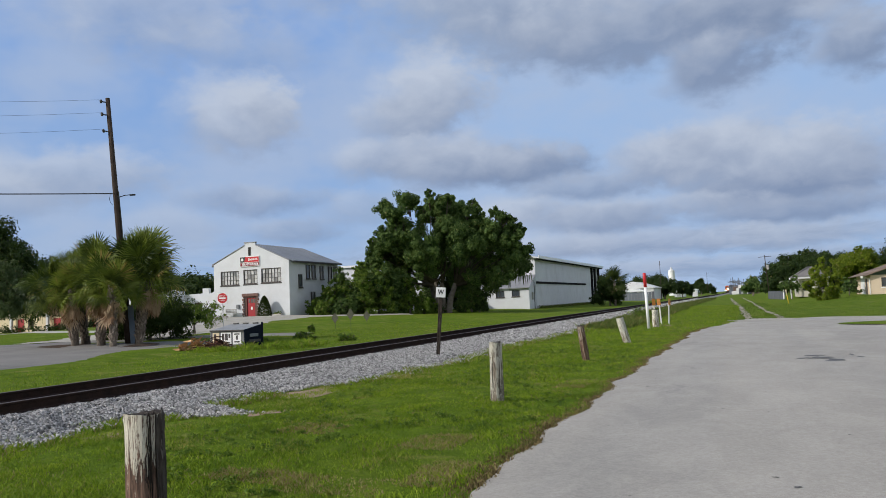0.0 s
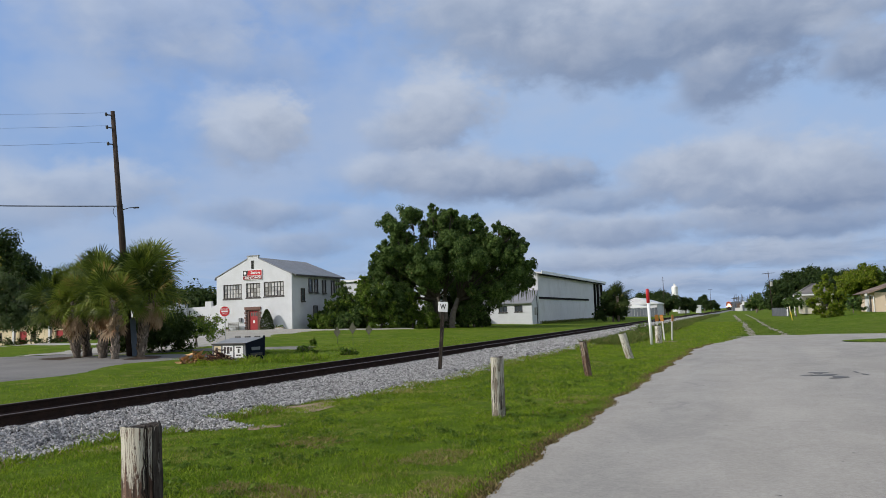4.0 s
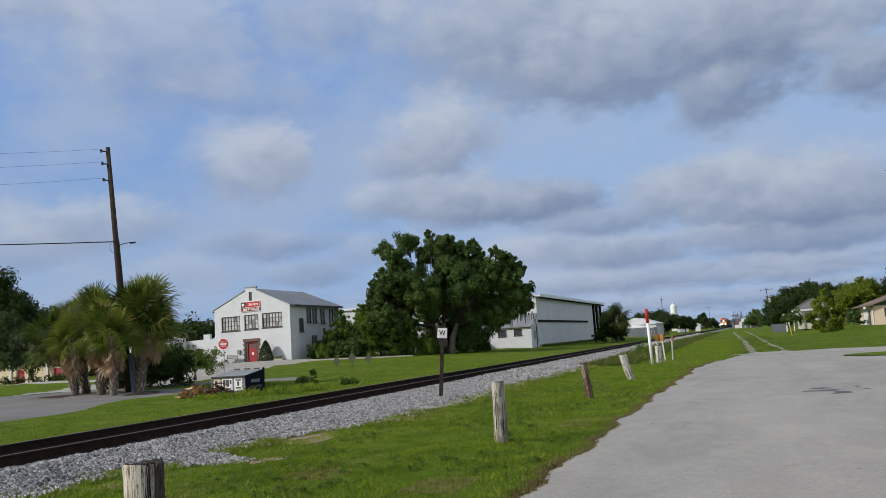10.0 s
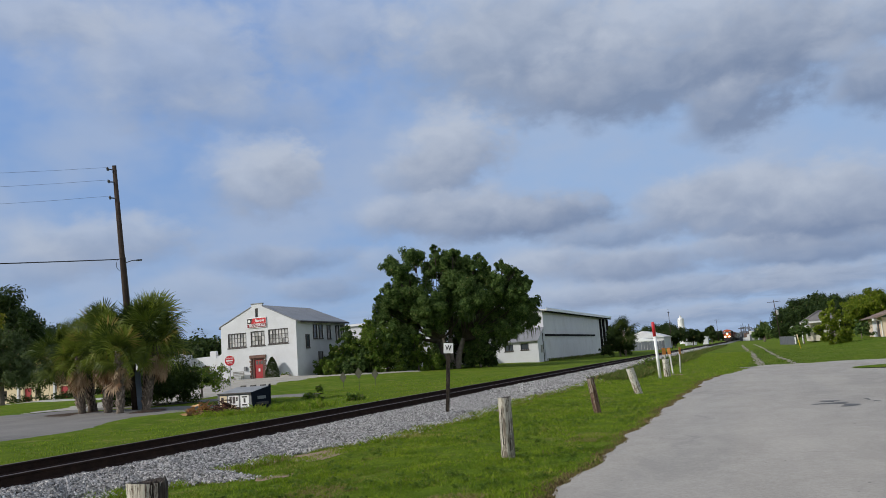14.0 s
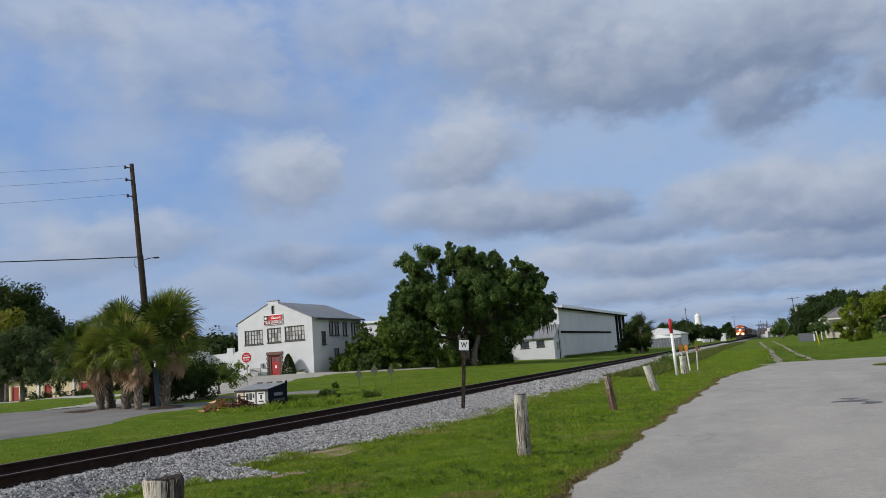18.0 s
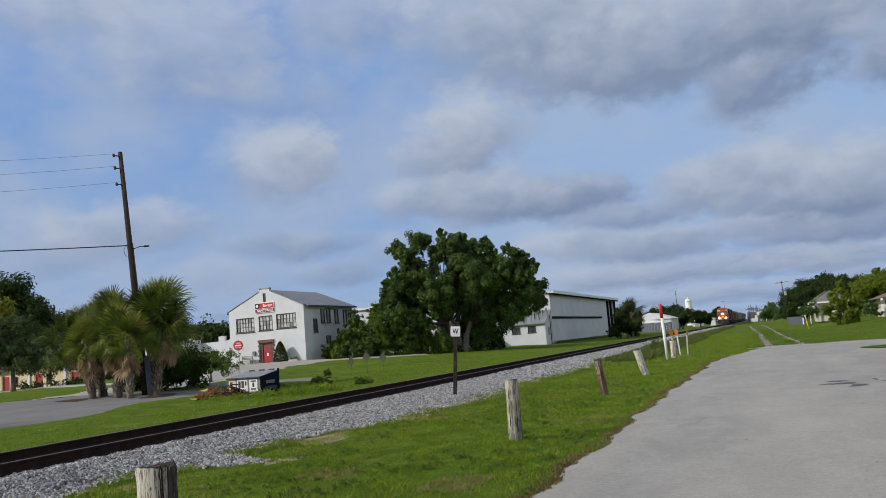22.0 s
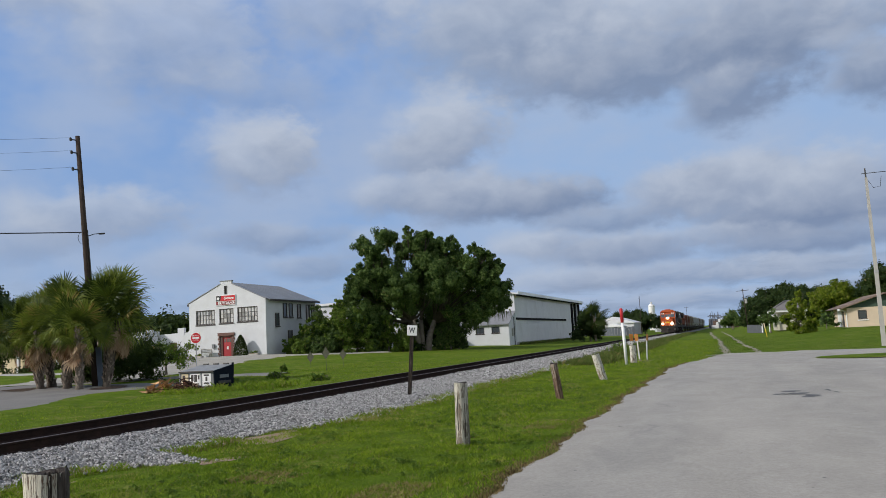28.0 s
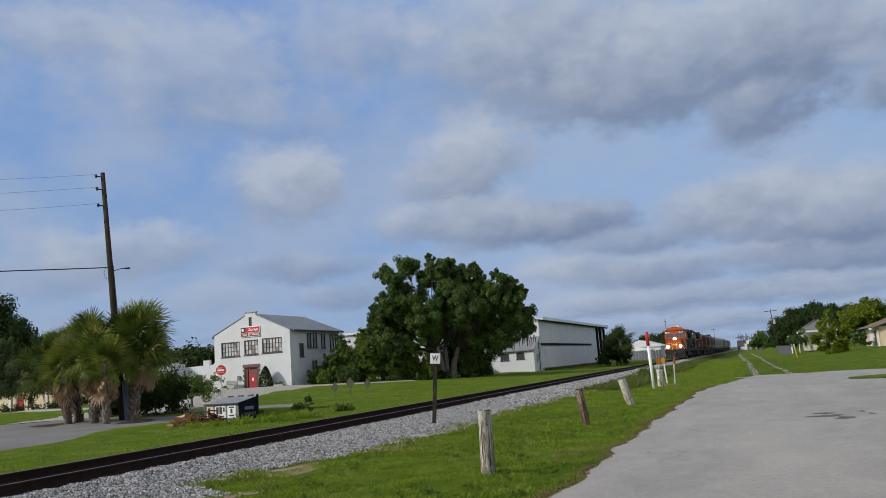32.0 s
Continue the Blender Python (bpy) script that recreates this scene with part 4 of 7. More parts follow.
grass_blades("grass_blades", 200000, -9.6, -2.0, 3.2, 15.0, 0.058, 51, 1.15, 0.0048)
grass_blades("grass_blades", 96000, -8.6, -1.6, 15.0, 36.0, 0.075, 52, 1.2, 0.0075)
grass_blades("grass_blades", 44000, -8.4, -0.5, 36.0, 100.0, 0.10, 53, 1.2, 0.013)
grass_blades("grass_blades", 60000, -27.0, -14.4, 9.0, 60.0, 0.075, 54, 1.0, 0.010, False)
grass_blades("tall_weeds", 30000, -8.0, -5.4, 40.0, 85.0, 0.30, 55, 1.2, 0.008, False, M_WEED, "tall olive weeds beside the gravel")
grass_blades("tall_weeds", 22000, -8.2, -6.0, 62.0, 190.0, 0.36, 59, 1.1, 0.018, False, M_WEED, "tall olive weeds beside the gravel")
grass_blades("lawn_blades", 70000, 2.6, 22.0, 50.0, 100.0, 0.05, 56, 1.1, 0.010, False, M_LAWNBLADE)
for i, (x0_, x1_, y0_, y1_, h_) in enumerate([(-24.5, -19.0, 26.6, 28.0, 0.22), (-20.3, -17.0, 27.6, 31.5, 0.30)]):
    grass_blades("tall_weeds", 2600, x0_, x1_, y0_, y1_, h_, 320 + i, 1.0, 0.008, False, M_BLADE, "uncut grass round the dumpster and brush")
grass_blades("track_grass", 5200, -1.2, 2.6, 48.5, 110.0, 0.10, 66, 1.3, 0.016, False, M_LAWNBLADE, "grass growing back over the wheel tracks")
grass_blades("dry_verge", 26000, -0.15, 0.0, 5.0, 40.0, 0.060, 57, 1.2, 0.008, True, M_THATCH, "dry brown grass along the road edge", "road")
grass_blades("wall_weeds", 5000, -28.6, -27.7, 114.0, 160.0, 0.42, 60, 1.0, 0.03, False, M_WEED, "dark weeds along the foot of the warehouse wall")
for i, (x, y, w, d) in enumerate([(-3.7, 6.7, 0.55, 0.35), (-4.7, 6.8, 0.5, 0.25), (-3.6, 9.0, 0.35, 0.5), (-2.95, 7.4, 0.25, 0.6), (-5.6, 9.5, 0.4, 0.4), (-3.2, 15.5, 0.3, 0.8)]):
    grass_blades("dry_tufts", 3000, x - w, x + w, y - d, y + d, 0.05, 90 + i, 1.0, 0.006, True, M_DRYBLADE, "patch of dry brown grass")
for i, (y0, y1, n, h) in enumerate([(6.0, 10.2, 3600, 0.11), (11.4, 13.0, 1700, 0.13), (14.5, 19.0, 2600, 0.12), (19.5, 27.0, 3000, 0.13), (27.0, 40.0, 3500, 0.16)]):
    grass_blades("edge_weeds", n * 2 // 3, -0.15, 0.55, y0, y1, h, 190 + i, 1.0, 0.007, False, M_BLADE, "taller weeds along the gravel edge", "gravel")
    grass_blades("edge_weeds", n // 3, -0.12, 0.6, y0, y1, h * 0.8, 290 + i, 1.0, 0.006, False, M_DRYBLADE, "dry stalks along the gravel edge", "gravel")

# ---------------------------------------------------------------- posts and signs beside the track


def wooden_post(x, y, height, radius, tilt, turn, mat, label, dark_side=False):
    t = thing("wooden_post", pose(x, y, gz(x, y) - 0.03, tilt[0], tilt[1], turn), label, "post", "posts along the verge")
    r = np.random.default_rng(int(abs(y) * 10))
    n, rows = 26, 9
    ph = r.uniform(0, 6.28, 4)
    vs = []
    for i in range(rows + 1):
        z = height * i / rows
        for j in range(n):
            a = 2 * math.pi * j / n
            w = radius * (1 + 0.05 * math.sin(3 * a + ph[0]) + 0.035 * math.sin(7 * a + ph[1] + z) + 0.03 * math.sin(z * 6 + ph[2]) + r.normal(0, 0.012))
            top = (0.008 * math.sin(2 * a + ph[3]) + r.normal(0, 0.002)) * (i == rows)
            vs.append((w * math.cos(a), w * math.sin(a), z + top))
    vs.append((0, 0, height - 0.02))
    fs = [(i * n + j, i * n + (j + 1) % n, (i + 1) * n + (j + 1) % n, (i + 1) * n + j) for i in range(rows) for j in range(n)]
    part("shaft", Shape().add(vs[:-1], fs), mat, t, smooth=True)
    rim = vs[rows * n:(rows + 1) * n]
    part("end_grain", Shape().add(rim + [(0, 0, height - 0.012)], [(j, (j + 1) % n, n) for j in range(n)]), M_WOODBARE, t, "dark weathered end grain")
    if dark_side:
        # the skin has fallen away from a third of the post: bare ridged wood, split by a deep groove
        for lo, hi, depth, mat_, words in ((-46, -24, 0.985, M_WOODBARE, "dark split wood where the surface fell away"), (-24, -10, 0.88, M_BLACKWOOD, "deep black split"), (-10, 66, 1.01, M_WOODGREY, "grey bare ridge of wood")):
            s, m, k_ = Shape(), 22, 9
            vs = []
            for i in range(m + 1):
                z = height * (1.0 if i == m else i / m)
                wob = 4 * math.sin(i * 0.9 + lo) + 3 * math.sin(i * 2.3)
                for q in range(k_):
                    f = q / (k_ - 1)
                    a = math.radians(lo + wob * (lo < -30) * (1 - f) + (hi - lo) * f)
                    ridge = 0.010 * math.sin(q * 2.4 + 0.4 * math.sin(z * 9) + lo) + r.normal(0, 0.0018)
                    w = radius * depth * 1.05 + ridge * (0.5 if depth < 0.9 else 1.0)
                    top = (0.02 * math.sin(q * 1.9 + lo) + r.normal(0, 0.006)) if i == m else 0.0
                    vs.append((w * math.cos(a), w * math.sin(a), z + top))
                for q in range(k_):
                    a = math.radians(lo + (hi - lo) * (k_ - 1 - q) / (k_ - 1))
                    vs.append((radius * 0.7 * math.cos(a), radius * 0.7 * math.sin(a), z * 0.99))
            c_ = 2 * k_
            s.add(vs, [(a * c_ + b, a * c_ + (b + 1) % c_, (a + 1) * c_ + (b + 1) % c_, (a + 1) * c_ + b) for a in range(m) for b in range(c_)] + [tuple(m * c_ + b for b in range(c_))])
            part("split_wood", s, mat_, t, words)
    else:
        s = Shape()
        for i in range(3):
            a = r.uniform(0, 6.28)
            s.tube([(radius * math.cos(a), radius * math.sin(a), height * r.uniform(0.05, 0.3)), (radius * math.cos(a + 0.06), radius * math.sin(a + 0.06), height * r.uniform(0.6, 0.95))], [0.007, 0.004], 5)
        part("crack", s, M_WOODBARE, t, "dark drying cracks")
    return t


wooden_post(-3.92, 4.38, 1.05, 0.124, (0.0, -1.0), 0, M_POSTWHITE, "stout weathered white-grey wooden post, one side split and dark", True)
wooden_post(-3.94, 12.6, 1.02, 0.107, (0.0, 0.3), 10, M_POSTGREY, "stout weathered grey wooden post with drying cracks")
wooden_post(-3.98, 20.7, 0.97, 0.092, (2.0, -9.0), 40, M_WOODRED, "thin leaning reddish-brown wooden post")
wooden_post(-3.99, 28.5, 0.95, 0.135, (3.0, -14.0), 0, M_POSTPALE, "stout pale wooden post leaning hard")
wooden_post(-4.30, 41.2, 0.92, 0.16, (1.0, -4.0), 70, M_POSTPALE, "stout pale wooden post among weeds")


def lettering(text, size, mat, thick=0.0, slant=0.0):
    """A mesh of one word, lying in the xy plane, centred."""
    cu = bpy.data.curves.new("word", "FONT")
    cu.body, cu.size, cu.align_x, cu.align_y, cu.extrude, cu.offset, cu.shear = text, size, "CENTER", "CENTER", 0.002, thick, slant
    source = new("word_source", cu)
    me = bpy.data.meshes.new_from_object(source)
    bpy.data.objects.remove(source)
    me.materials.clear()
    me.materials.append(mat)
    return me


def whistle_sign():
    x, y = -8.67, 22.0
    t = thing("whistle_post", pose(x, y, 0.13, 0, 5.0, 18), "white square railway sign with black W on a dark post", "railway sign")
    part("post", Shape().soft(-0.055, 0.055, -0.06, 0.06, -0.1, 1.85, 0.012), M_WOODBARE, t, "dark weathered timber post")
    plate = part("plate", Shape().soft(-0.145, 0.145, -0.10, -0.075, 1.73, 2.03, 0.012), M_SIGNWHITE, t, "white painted sign plate")
    me = lettering("W", 0.215, M_BLACK, 0.004)
    lt = part("letter", me, M_BLACK, plate, "black letter W")
    lt.matrix_basis = pose(0, -0.103, 1.88, 90, 0, 0) @ Matrix.Diagonal((0.78, 1.0, 1.0, 1.0))
    return t


whistle_sign()


def pipeline_marker():
    t = thing("marker_pole", pose(-4.46, 39.5, gz(-4.46, 39.5), 0, -1.6, 0), "slim white plastic marker pole with red top", "marker")
    part("tube", Shape().tube([(0, 0, -0.05), (0, 0, 2.05)], 0.072, 14), M_SIGNWHITE, t, smooth=True)
    part("cap", Shape().tube([(0, 0, 2.02), (0, 0, 2.68), (0, 0, 2.72)], [0.079, 0.079, 0.05], 14), M_SIGNRED, t, "red top sleeve", smooth=True)


pipeline_marker()


def amber_marker(x, y, turn, lean, w=0.10):
    t = thing("warning_marker", pose(x, y, gz(x, y), 0, lean, turn), "small weathered orange sign on a thin pale post", "sign", "orange markers by the track")
    part("post", Shape().soft(-0.035, 0.035, -0.02, 0.02, -0.05, 1.28, 0.006), M_PLANK, t, "thin pale post")
    part("plate", Shape().soft(-w, w, -0.045, -0.022, 1.04, 1.40, 0.01), M_AMBER, t, "orange plate")


amber_marker(-4.62, 44.3, 25, -3)
amber_marker(-4.35, 44.6, -15, -3.5)
amber_marker(-3.95, 44.6, 60, 5, 0.09)


def diamond_marker(x, y, mid):
    t = thing("diamond_sign", on_ground(x, y, 12), "small grey-brown diamond sign plate on a thin post", "sign", "diamond signs on the lawn")
    part("post", Shape().tube([(0, 0, -0.05), (0, 0, mid)], 0.014, 8), M_SIGNBACK, t, "thin dull steel post")
    part("plate", Shape().slab([(0, mid - 0.38), (0.25, mid), (0, mid + 0.38), (-0.25, mid)], -0.04, -0.024, "y"), M_SIGNBACK, t, "bare weathered plate")


diamond_marker(-26.6, 48.3, 0.80)
diamond_marker(-23.6, 44.9, 1.10)
diamond_marker(-25.4, 50.8, 0.85)


def disc(x, z, r, y0, y1, n=28):
    return Shape().slab([(x + r * math.cos(2 * math.pi * i / n), z + r * math.sin(2 * math.pi * i / n)) for i in range(n)], y0, y1, "y")


def no_entry_sign():
    x, y = -37.4, 50.3
    t = thing("no_entry_sign", pose(x, y, gz(x, y), 0, 0, 14), "round red and white no-entry sign on a steel post", "road sign")
    part("post", Shape().tube([(0, 0, -0.05), (0, 0, 2.75)], 0.035, 10), M_STEEL, t, "thin galvanised steel post")
    back = part("plate", Shape().soft(-0.41, 0.41, -0.06, -0.045, 1.93, 2.75, 0.005), M_SIGNWHITE, t, "white square plate")
    part("disc", disc(0, 2.34, 0.385, -0.072, -0.061), M_SIGNRED, back, "red disc")
    part("bar", Shape().box(-0.27, 0.27, -0.080, -0.073, 2.285, 2.40), M_SIGNWHITE, back, "white bar")
    for x, z, text in ((-0.155, 2.515, "DO"), (0.115, 2.515, "NOT"), (0.0, 2.165, "ENTER")):
        part("word", lettering(text, 0.15, M_SIGNWHITE), M_SIGNWHITE, back, "white word").matrix_basis = pose(x, -0.075, z, 90, 0, 0)


no_entry_sign()

# ---------------------------------------------------------------- poles and wires


def utility_pole():
    x, y = -30.75, 33.2
    t = thing("utility_pole", pose(x, y, gz(x, y) + 0.1, 0, -3.9, 43), "tall dark leaning wooden utility pole with insulators", "utility pole")
    part("shaft", Shape().tube([(0, 0, -0.5), (0, 0, 6), (0, 0, 13.2)], [0.19, 0.155, 0.11], 14), M_POLE, t, smooth=True)
    for z in (12.95, 12.25, 11.35):
        arm = part("insulator_arm", Shape().tube([(0.05, -0.05, z), (-0.34, -0.05, z + 0.06)], 0.035, 8), M_DARKSTEEL, t, "short steel bracket")
        part("insulator", Shape().tube([(-0.34, -0.05, z - 0.02), (-0.34, -0.05, z + 0.10), (-0.34, -0.05, z + 0.17)], [0.05, 0.075, 0.04], 10), M_DARKSTEEL, arm, "dark glazed insulator")
    lamp = part("lamp_arm", Shape().tube([(0, -0.1, 7.75), (0.45, -0.1, 7.88), (0.85, -0.1, 7.9)], 0.022, 8), M_DARKSTEEL, t, "slim steel lamp arm")
    part("lamp_head", Shape().soft(0.68, 0.98, -0.18, -0.02, 7.84, 7.92, 0.03), M_DARKSTEEL, lamp, "small grey lamp head")
    part("conduit", Shape().tube([(0.17, -0.1, 0.2), (0.16, -0.1, 6.0), (0.14, -0.1, 8.1)], 0.03, 8), M_DARKSTEEL, t, "cable conduit up the pole")
    part("cabinet", Shape().soft(0.10, 0.38, -0.42, -0.2, -0.15, 1.95, 0.03), M_BLUEPAINT, t, "pale blue painted service box")
    part("notice", Shape().soft(-0.42, -0.12, -0.30, -0.26, 1.5, 2.35, 0.01), M_NOTICE, t, "faded pink and white notice")
    hoop = [(-0.05 - 0.28 * math.sin(a), -0.12, 8.05 - 0.35 * (1 - math.cos(a))) for a in np.linspace(0, 2.6, 8)]
    part("drip_loop", Shape().tube(hoop, 0.012, 6), M_CABLE, t, "drooping cable loop")
    return t


utility_pole()


def wire(a, b, sag, r, label="thin dark overhead wire"):
    a, b = Vector(a), Vector(b)
    pts = [a.lerp(b, i / 16) - Vector((0, 0, sag * 4 * (i / 16) * (1 - i / 16))) for i in range(17)]
    tagged(part("overhead_wire", Shape().tube(pts, r, 5), M_CABLE), label, "cable", "overhead wires")


POLE_AT = pose(-30.75, 33.2, gz(-30.75, 33.2) + 0.1, 0, -3.9, 43)
for z, far_z in ((12.95, 15.0), (12.25, 14.0), (11.35, 13.0)):
    wire(POLE_AT @ Vector((-0.34, -0.05, z + 0.16)), (-62.0, 8.0, far_z), 1.2, 0.006)
wire(POLE_AT @ Vector((-0.15, 0.0, 8.02)), (-62.0, 8.0, 9.1), 0.35, 0.03, "thick dark overhead cable")


def concrete_lamp_pole():
    x, y = 8.72, 52.0
    t = thing("lamp_pole", pose(x, y, gz(x, y) - 0.1, 0, 0.2, 0), "tall slim square concrete pole with small floodlight", "lamp pole")
    part("shaft", Shape().add([(s * w, q * w, z) for z, w in ((0, 0.115), (10.0, 0.065)) for s, q in ((-1, -1), (1, -1), (1, 1), (-1, 1))],
                              [(0, 1, 2, 3), (4, 5, 6, 7), (0, 1, 5, 4), (1, 2, 6, 5), (2, 3, 7, 6), (3, 0, 4, 7)]), M_CONCRETE, t)
    part("collar", Shape().soft(-0.11, 0.11, -0.11, 0.11, 4.35, 4.5, 0.01), M_STEEL, t, "steel strap")
    stem = part("stem", Shape().tube([(0, 0, 9.9), (-0.02, 0, 10.55)], 0.04, 8), M_DARKSTEEL, t, "dark steel stem")
    part("lamp_head", Shape().soft(-0.2, 0.2, -0.32, 0.1, 10.45, 10.72, 0.05, pose(0.08, 0, 0, 14, 12, 0)), M_DARKSTEEL, stem, "dark floodlight head")
    part("cable_loop", Shape().tube([(0.1, 0, 9.8), (0.35, 0, 9.35), (0.7, 0, 9.4), (0.8, 0, 10.0)], 0.014, 6), M_CABLE, t, "hanging cable loop")
    wire((x - 0.2, y, 10.15), (x + 40, y - 6, 10.5), 0.3, 0.02)


concrete_lamp_pole()


def far_pole(x, y, height, arms, tilt=0.0, turn=20, lamp=False):
    t = thing("far_pole", pose(x, y, gz(x, y) - 0.1, 0, tilt, turn), "dark wooden utility pole with crossarm far down the line", "utility pole", "far poles")
    part("shaft", Shape().tube([(0, 0, 0), (0, 0, height)], [0.085, 0.055], 8), M_POLE, t, smooth=True)
    for z, w in arms:
        part("crossarm", Shape().soft(-w, w, -0.05, 0.05, z - 0.04, z + 0.04, 0.01), M_POLE, t)
    if lamp:
        part("transformer", Shape().tube([(0.3, -0.05, height - 2.6), (0.3, -0.05, height - 1.8)], 0.22, 10), M_CONCRETE, t, "pale transformer can")


far_pole(-19.0, 198.9, 9.8, [(9.0, 0.9)], 0, 80)
far_pole(4.1, 150, 7.9, [(7.6, 1.1)], -3, 15, True)
far_pole(-13.6, 330, 9.5, [(9.2, 1.0)], 0, 30)

# ---------------------------------------------------------------- trees and shrubs


def leaf_cloud(lobes, per, size, seed, flat=0.8):
    """Leaf sprays scattered through rounded lobes (x, y, z, r), thick near their skins, with gaps. Returns verts and faces."""
    r = np.random.default_rng(seed)
    vv, ff, o = [], [], 0
    for x, y, z, rad in lobes:
        subs = []
        for _ in range(max(9, int(17 * rad))):
            d = r.normal(size=3)
            d /= np.linalg.norm(d)
            subs.append((np.array((x, y, z)) + d * np.array((1, 1, flat)) * rad * r.uniform(0.35, 1.06), rad * r.uniform(0.16, 0.44)))
        m = max(60, int(per * rad * rad))
        which = r.integers(0, len(subs), m)
        c = np.array([s[0] for s in subs])[which]
        q = np.array([s[1] for s in subs])[which]
        d = r.normal(size=(m, 3))
        d /= np.linalg.norm(d, axis=1, keepdims=True)
        p = c + d * (q * r.random(m) ** 0.45)[:, None]
        # leaves lie roughly across the skin of their clump, so that clumps have lit and shaded sides
        out = d * 0.9 + 0.55 * (p - np.array((x, y, z))) / rad + r.normal(0, 0.62, (m, 3)) + np.array((0, 0, 0.35))
        u = np.cross(out, r.normal(size=(m, 3)))
        u /= np.linalg.norm(u, axis=1, keepdims=True) + 1e-9
        w = np.cross(out, u)
        w /= np.linalg.norm(w, axis=1, keepdims=True) + 1e-9
        s = size * r.uniform(0.5, 1.3, m)[:, None]
        bend = np.cross(u, w) * s * 0.22
        v = np.stack([p - u * s, p - w * s * 0.5 + bend, p + u * s, p + w * s * 0.5 + bend], 1)
        f = np.array([(0, 1, 2), (0, 2, 3)])[None] + 4 * np.arange(m)[:, None, None] + o
        vv.append(v.reshape(-1, 3))
        ff.append(f.reshape(-1, 3))
        o += 4 * m
    return np.concatenate(vv), np.concatenate(ff)


def tree(x, y, lobes, trunk_r, trunk_h, per, size, mat, label, seed, category="tree", group="", twin=1, lean=0.0, flat=0.8):
    """A tapered trunk, limbs that reach into the lobes, and a crown of small leaves."""
    t = thing("tree", on_ground(x, y), label, category, group)
    r = random.Random(seed)
    trunk = Shape()
    forks = []
    for i in range(twin):
        a = 2.1 * i + r.random()
        bx, by = (0.55 * trunk_r * 3 * (i > 0)) * math.cos(a), (0.55 * trunk_r * 3 * (i > 0)) * math.sin(a)
        tip = Vector((bx * 2.4 + lean, by * 2.4, trunk_h * r.uniform(0.9, 1.1)))
        trunk.tube([(bx, by, -0.2), (bx * 1.05, by, 0.25), (bx * 1.5 + lean * 0.4, by * 1.5, trunk_h * 0.5), tip], [trunk_r * 1.5, trunk_r * 1.05, trunk_r * 0.85, trunk_r * 0.65], 10)
        forks.append(tip)
    part("trunk", trunk, M_BARK, t, smooth=True)
    for lx, ly, lz, lr in lobes:
        start = min(forks, key=lambda q: (q - Vector((lx, ly, lz))).length)
        end = Vector((lx, ly, lz + 0.2 * lr))
        mid = start.lerp(end, 0.5) + Vector((r.uniform(-.3, .3), r.uniform(-.3, .3), r.uniform(-0.5, 0.1)))
        s = Shape().tube([start - Vector((0, 0, 0.3)), mid, end], [trunk_r * 0.42 * min(1.0, 0.3 + lr / 3.0), trunk_r * 0.22 * min(1.0, 0.2 + lr / 3.0), 0.02], 7)
        for _ in range(3):
            tw = end + Vector((r.uniform(-1, 1), r.uniform(-1, 1), r.uniform(-0.4, 1))) * lr * 0.75
            s.tube([mid.lerp(end, 0.6), tw], [trunk_r * 0.14, 0.015], 5)
        part("limb", s, M_LIMBSHADED, t, smooth=True)
    v, f = leaf_cloud(lobes, per, size, seed, flat)
    part("crown", arrays_mesh("crown", v, f, mat), mat, t, "dense small leaves")
    return t


def lobes_of(width, low, high, n, seed, depth=None, rmin=0.16, rmax=0.26):
    """Rounded lobes that fill a domed crown."""
    r = random.Random(seed)
    out = []
    for i in range(n):
        u = r.uniform(-1, 1)
        lift = math.sqrt(max(0.0, 1 - u * u))
        q = width * r.uniform(rmin, rmax)
        z = low + q * 0.7 + (high - low - 1.6 * q) * lift * r.uniform(0.1, 1.0)
        out.append((u * (width / 2 - q * 0.8), r.uniform(-0.4, 0.4) * (depth or width * 0.7), z, q))
    return out


clump_r = random.Random(17)
clumps = []
for i in range(760):
    cx, cy = clump_r.uniform(-7.2, -2.7), 4.0 + 22.0 * clump_r.random() ** 1.3
    if math.sin(cx * 1.7 + 0.6 * cy) + math.sin(cy * 0.9 - cx) > -0.3:
        q = clump_r.uniform(0.04, 0.11)
        clumps.append((cx, cy, gz(cx, cy) + 0.3 * q, q))
clump_v, clump_f = leaf_cloud(clumps, 60, 0.020, 18, 0.5)
tagged(part("broadleaf_weeds", arrays_mesh("broadleaf_weeds", clump_v, clump_f, M_SHRUB), M_SHRUB), "low broad-leaved weeds scattered in the grass", "weeds", kind="stuff")

# the big oak beside the line: lobes across, high, radius in metres about its trunk
OAK = [(-4.0, 13.7, 1.5), (-4.4, 14.3, 0.9), (-7.0, 13.3, 1.0), (-6.3, 11.3, 0.8), (-3.0, 13.9, 0.7), (-1.3, 14.3, 0.5), (-0.1, 14.3, 0.6), (-1.3, 12.5, 1.3), (1.2, 13.3, 1.2),
       (2.3, 12.2, 1.6), (0.1, 11.4, 2.0), (4.5, 12.0, 1.0), (3.7, 10.5, 2.1), (6.1, 10.9, 1.2), (7.6, 11.0, 1.1), (8.6, 9.6, 1.8), (9.6, 8.3, 1.5), (10.6, 7.0, 1.2), (9.0, 6.3, 1.9)]
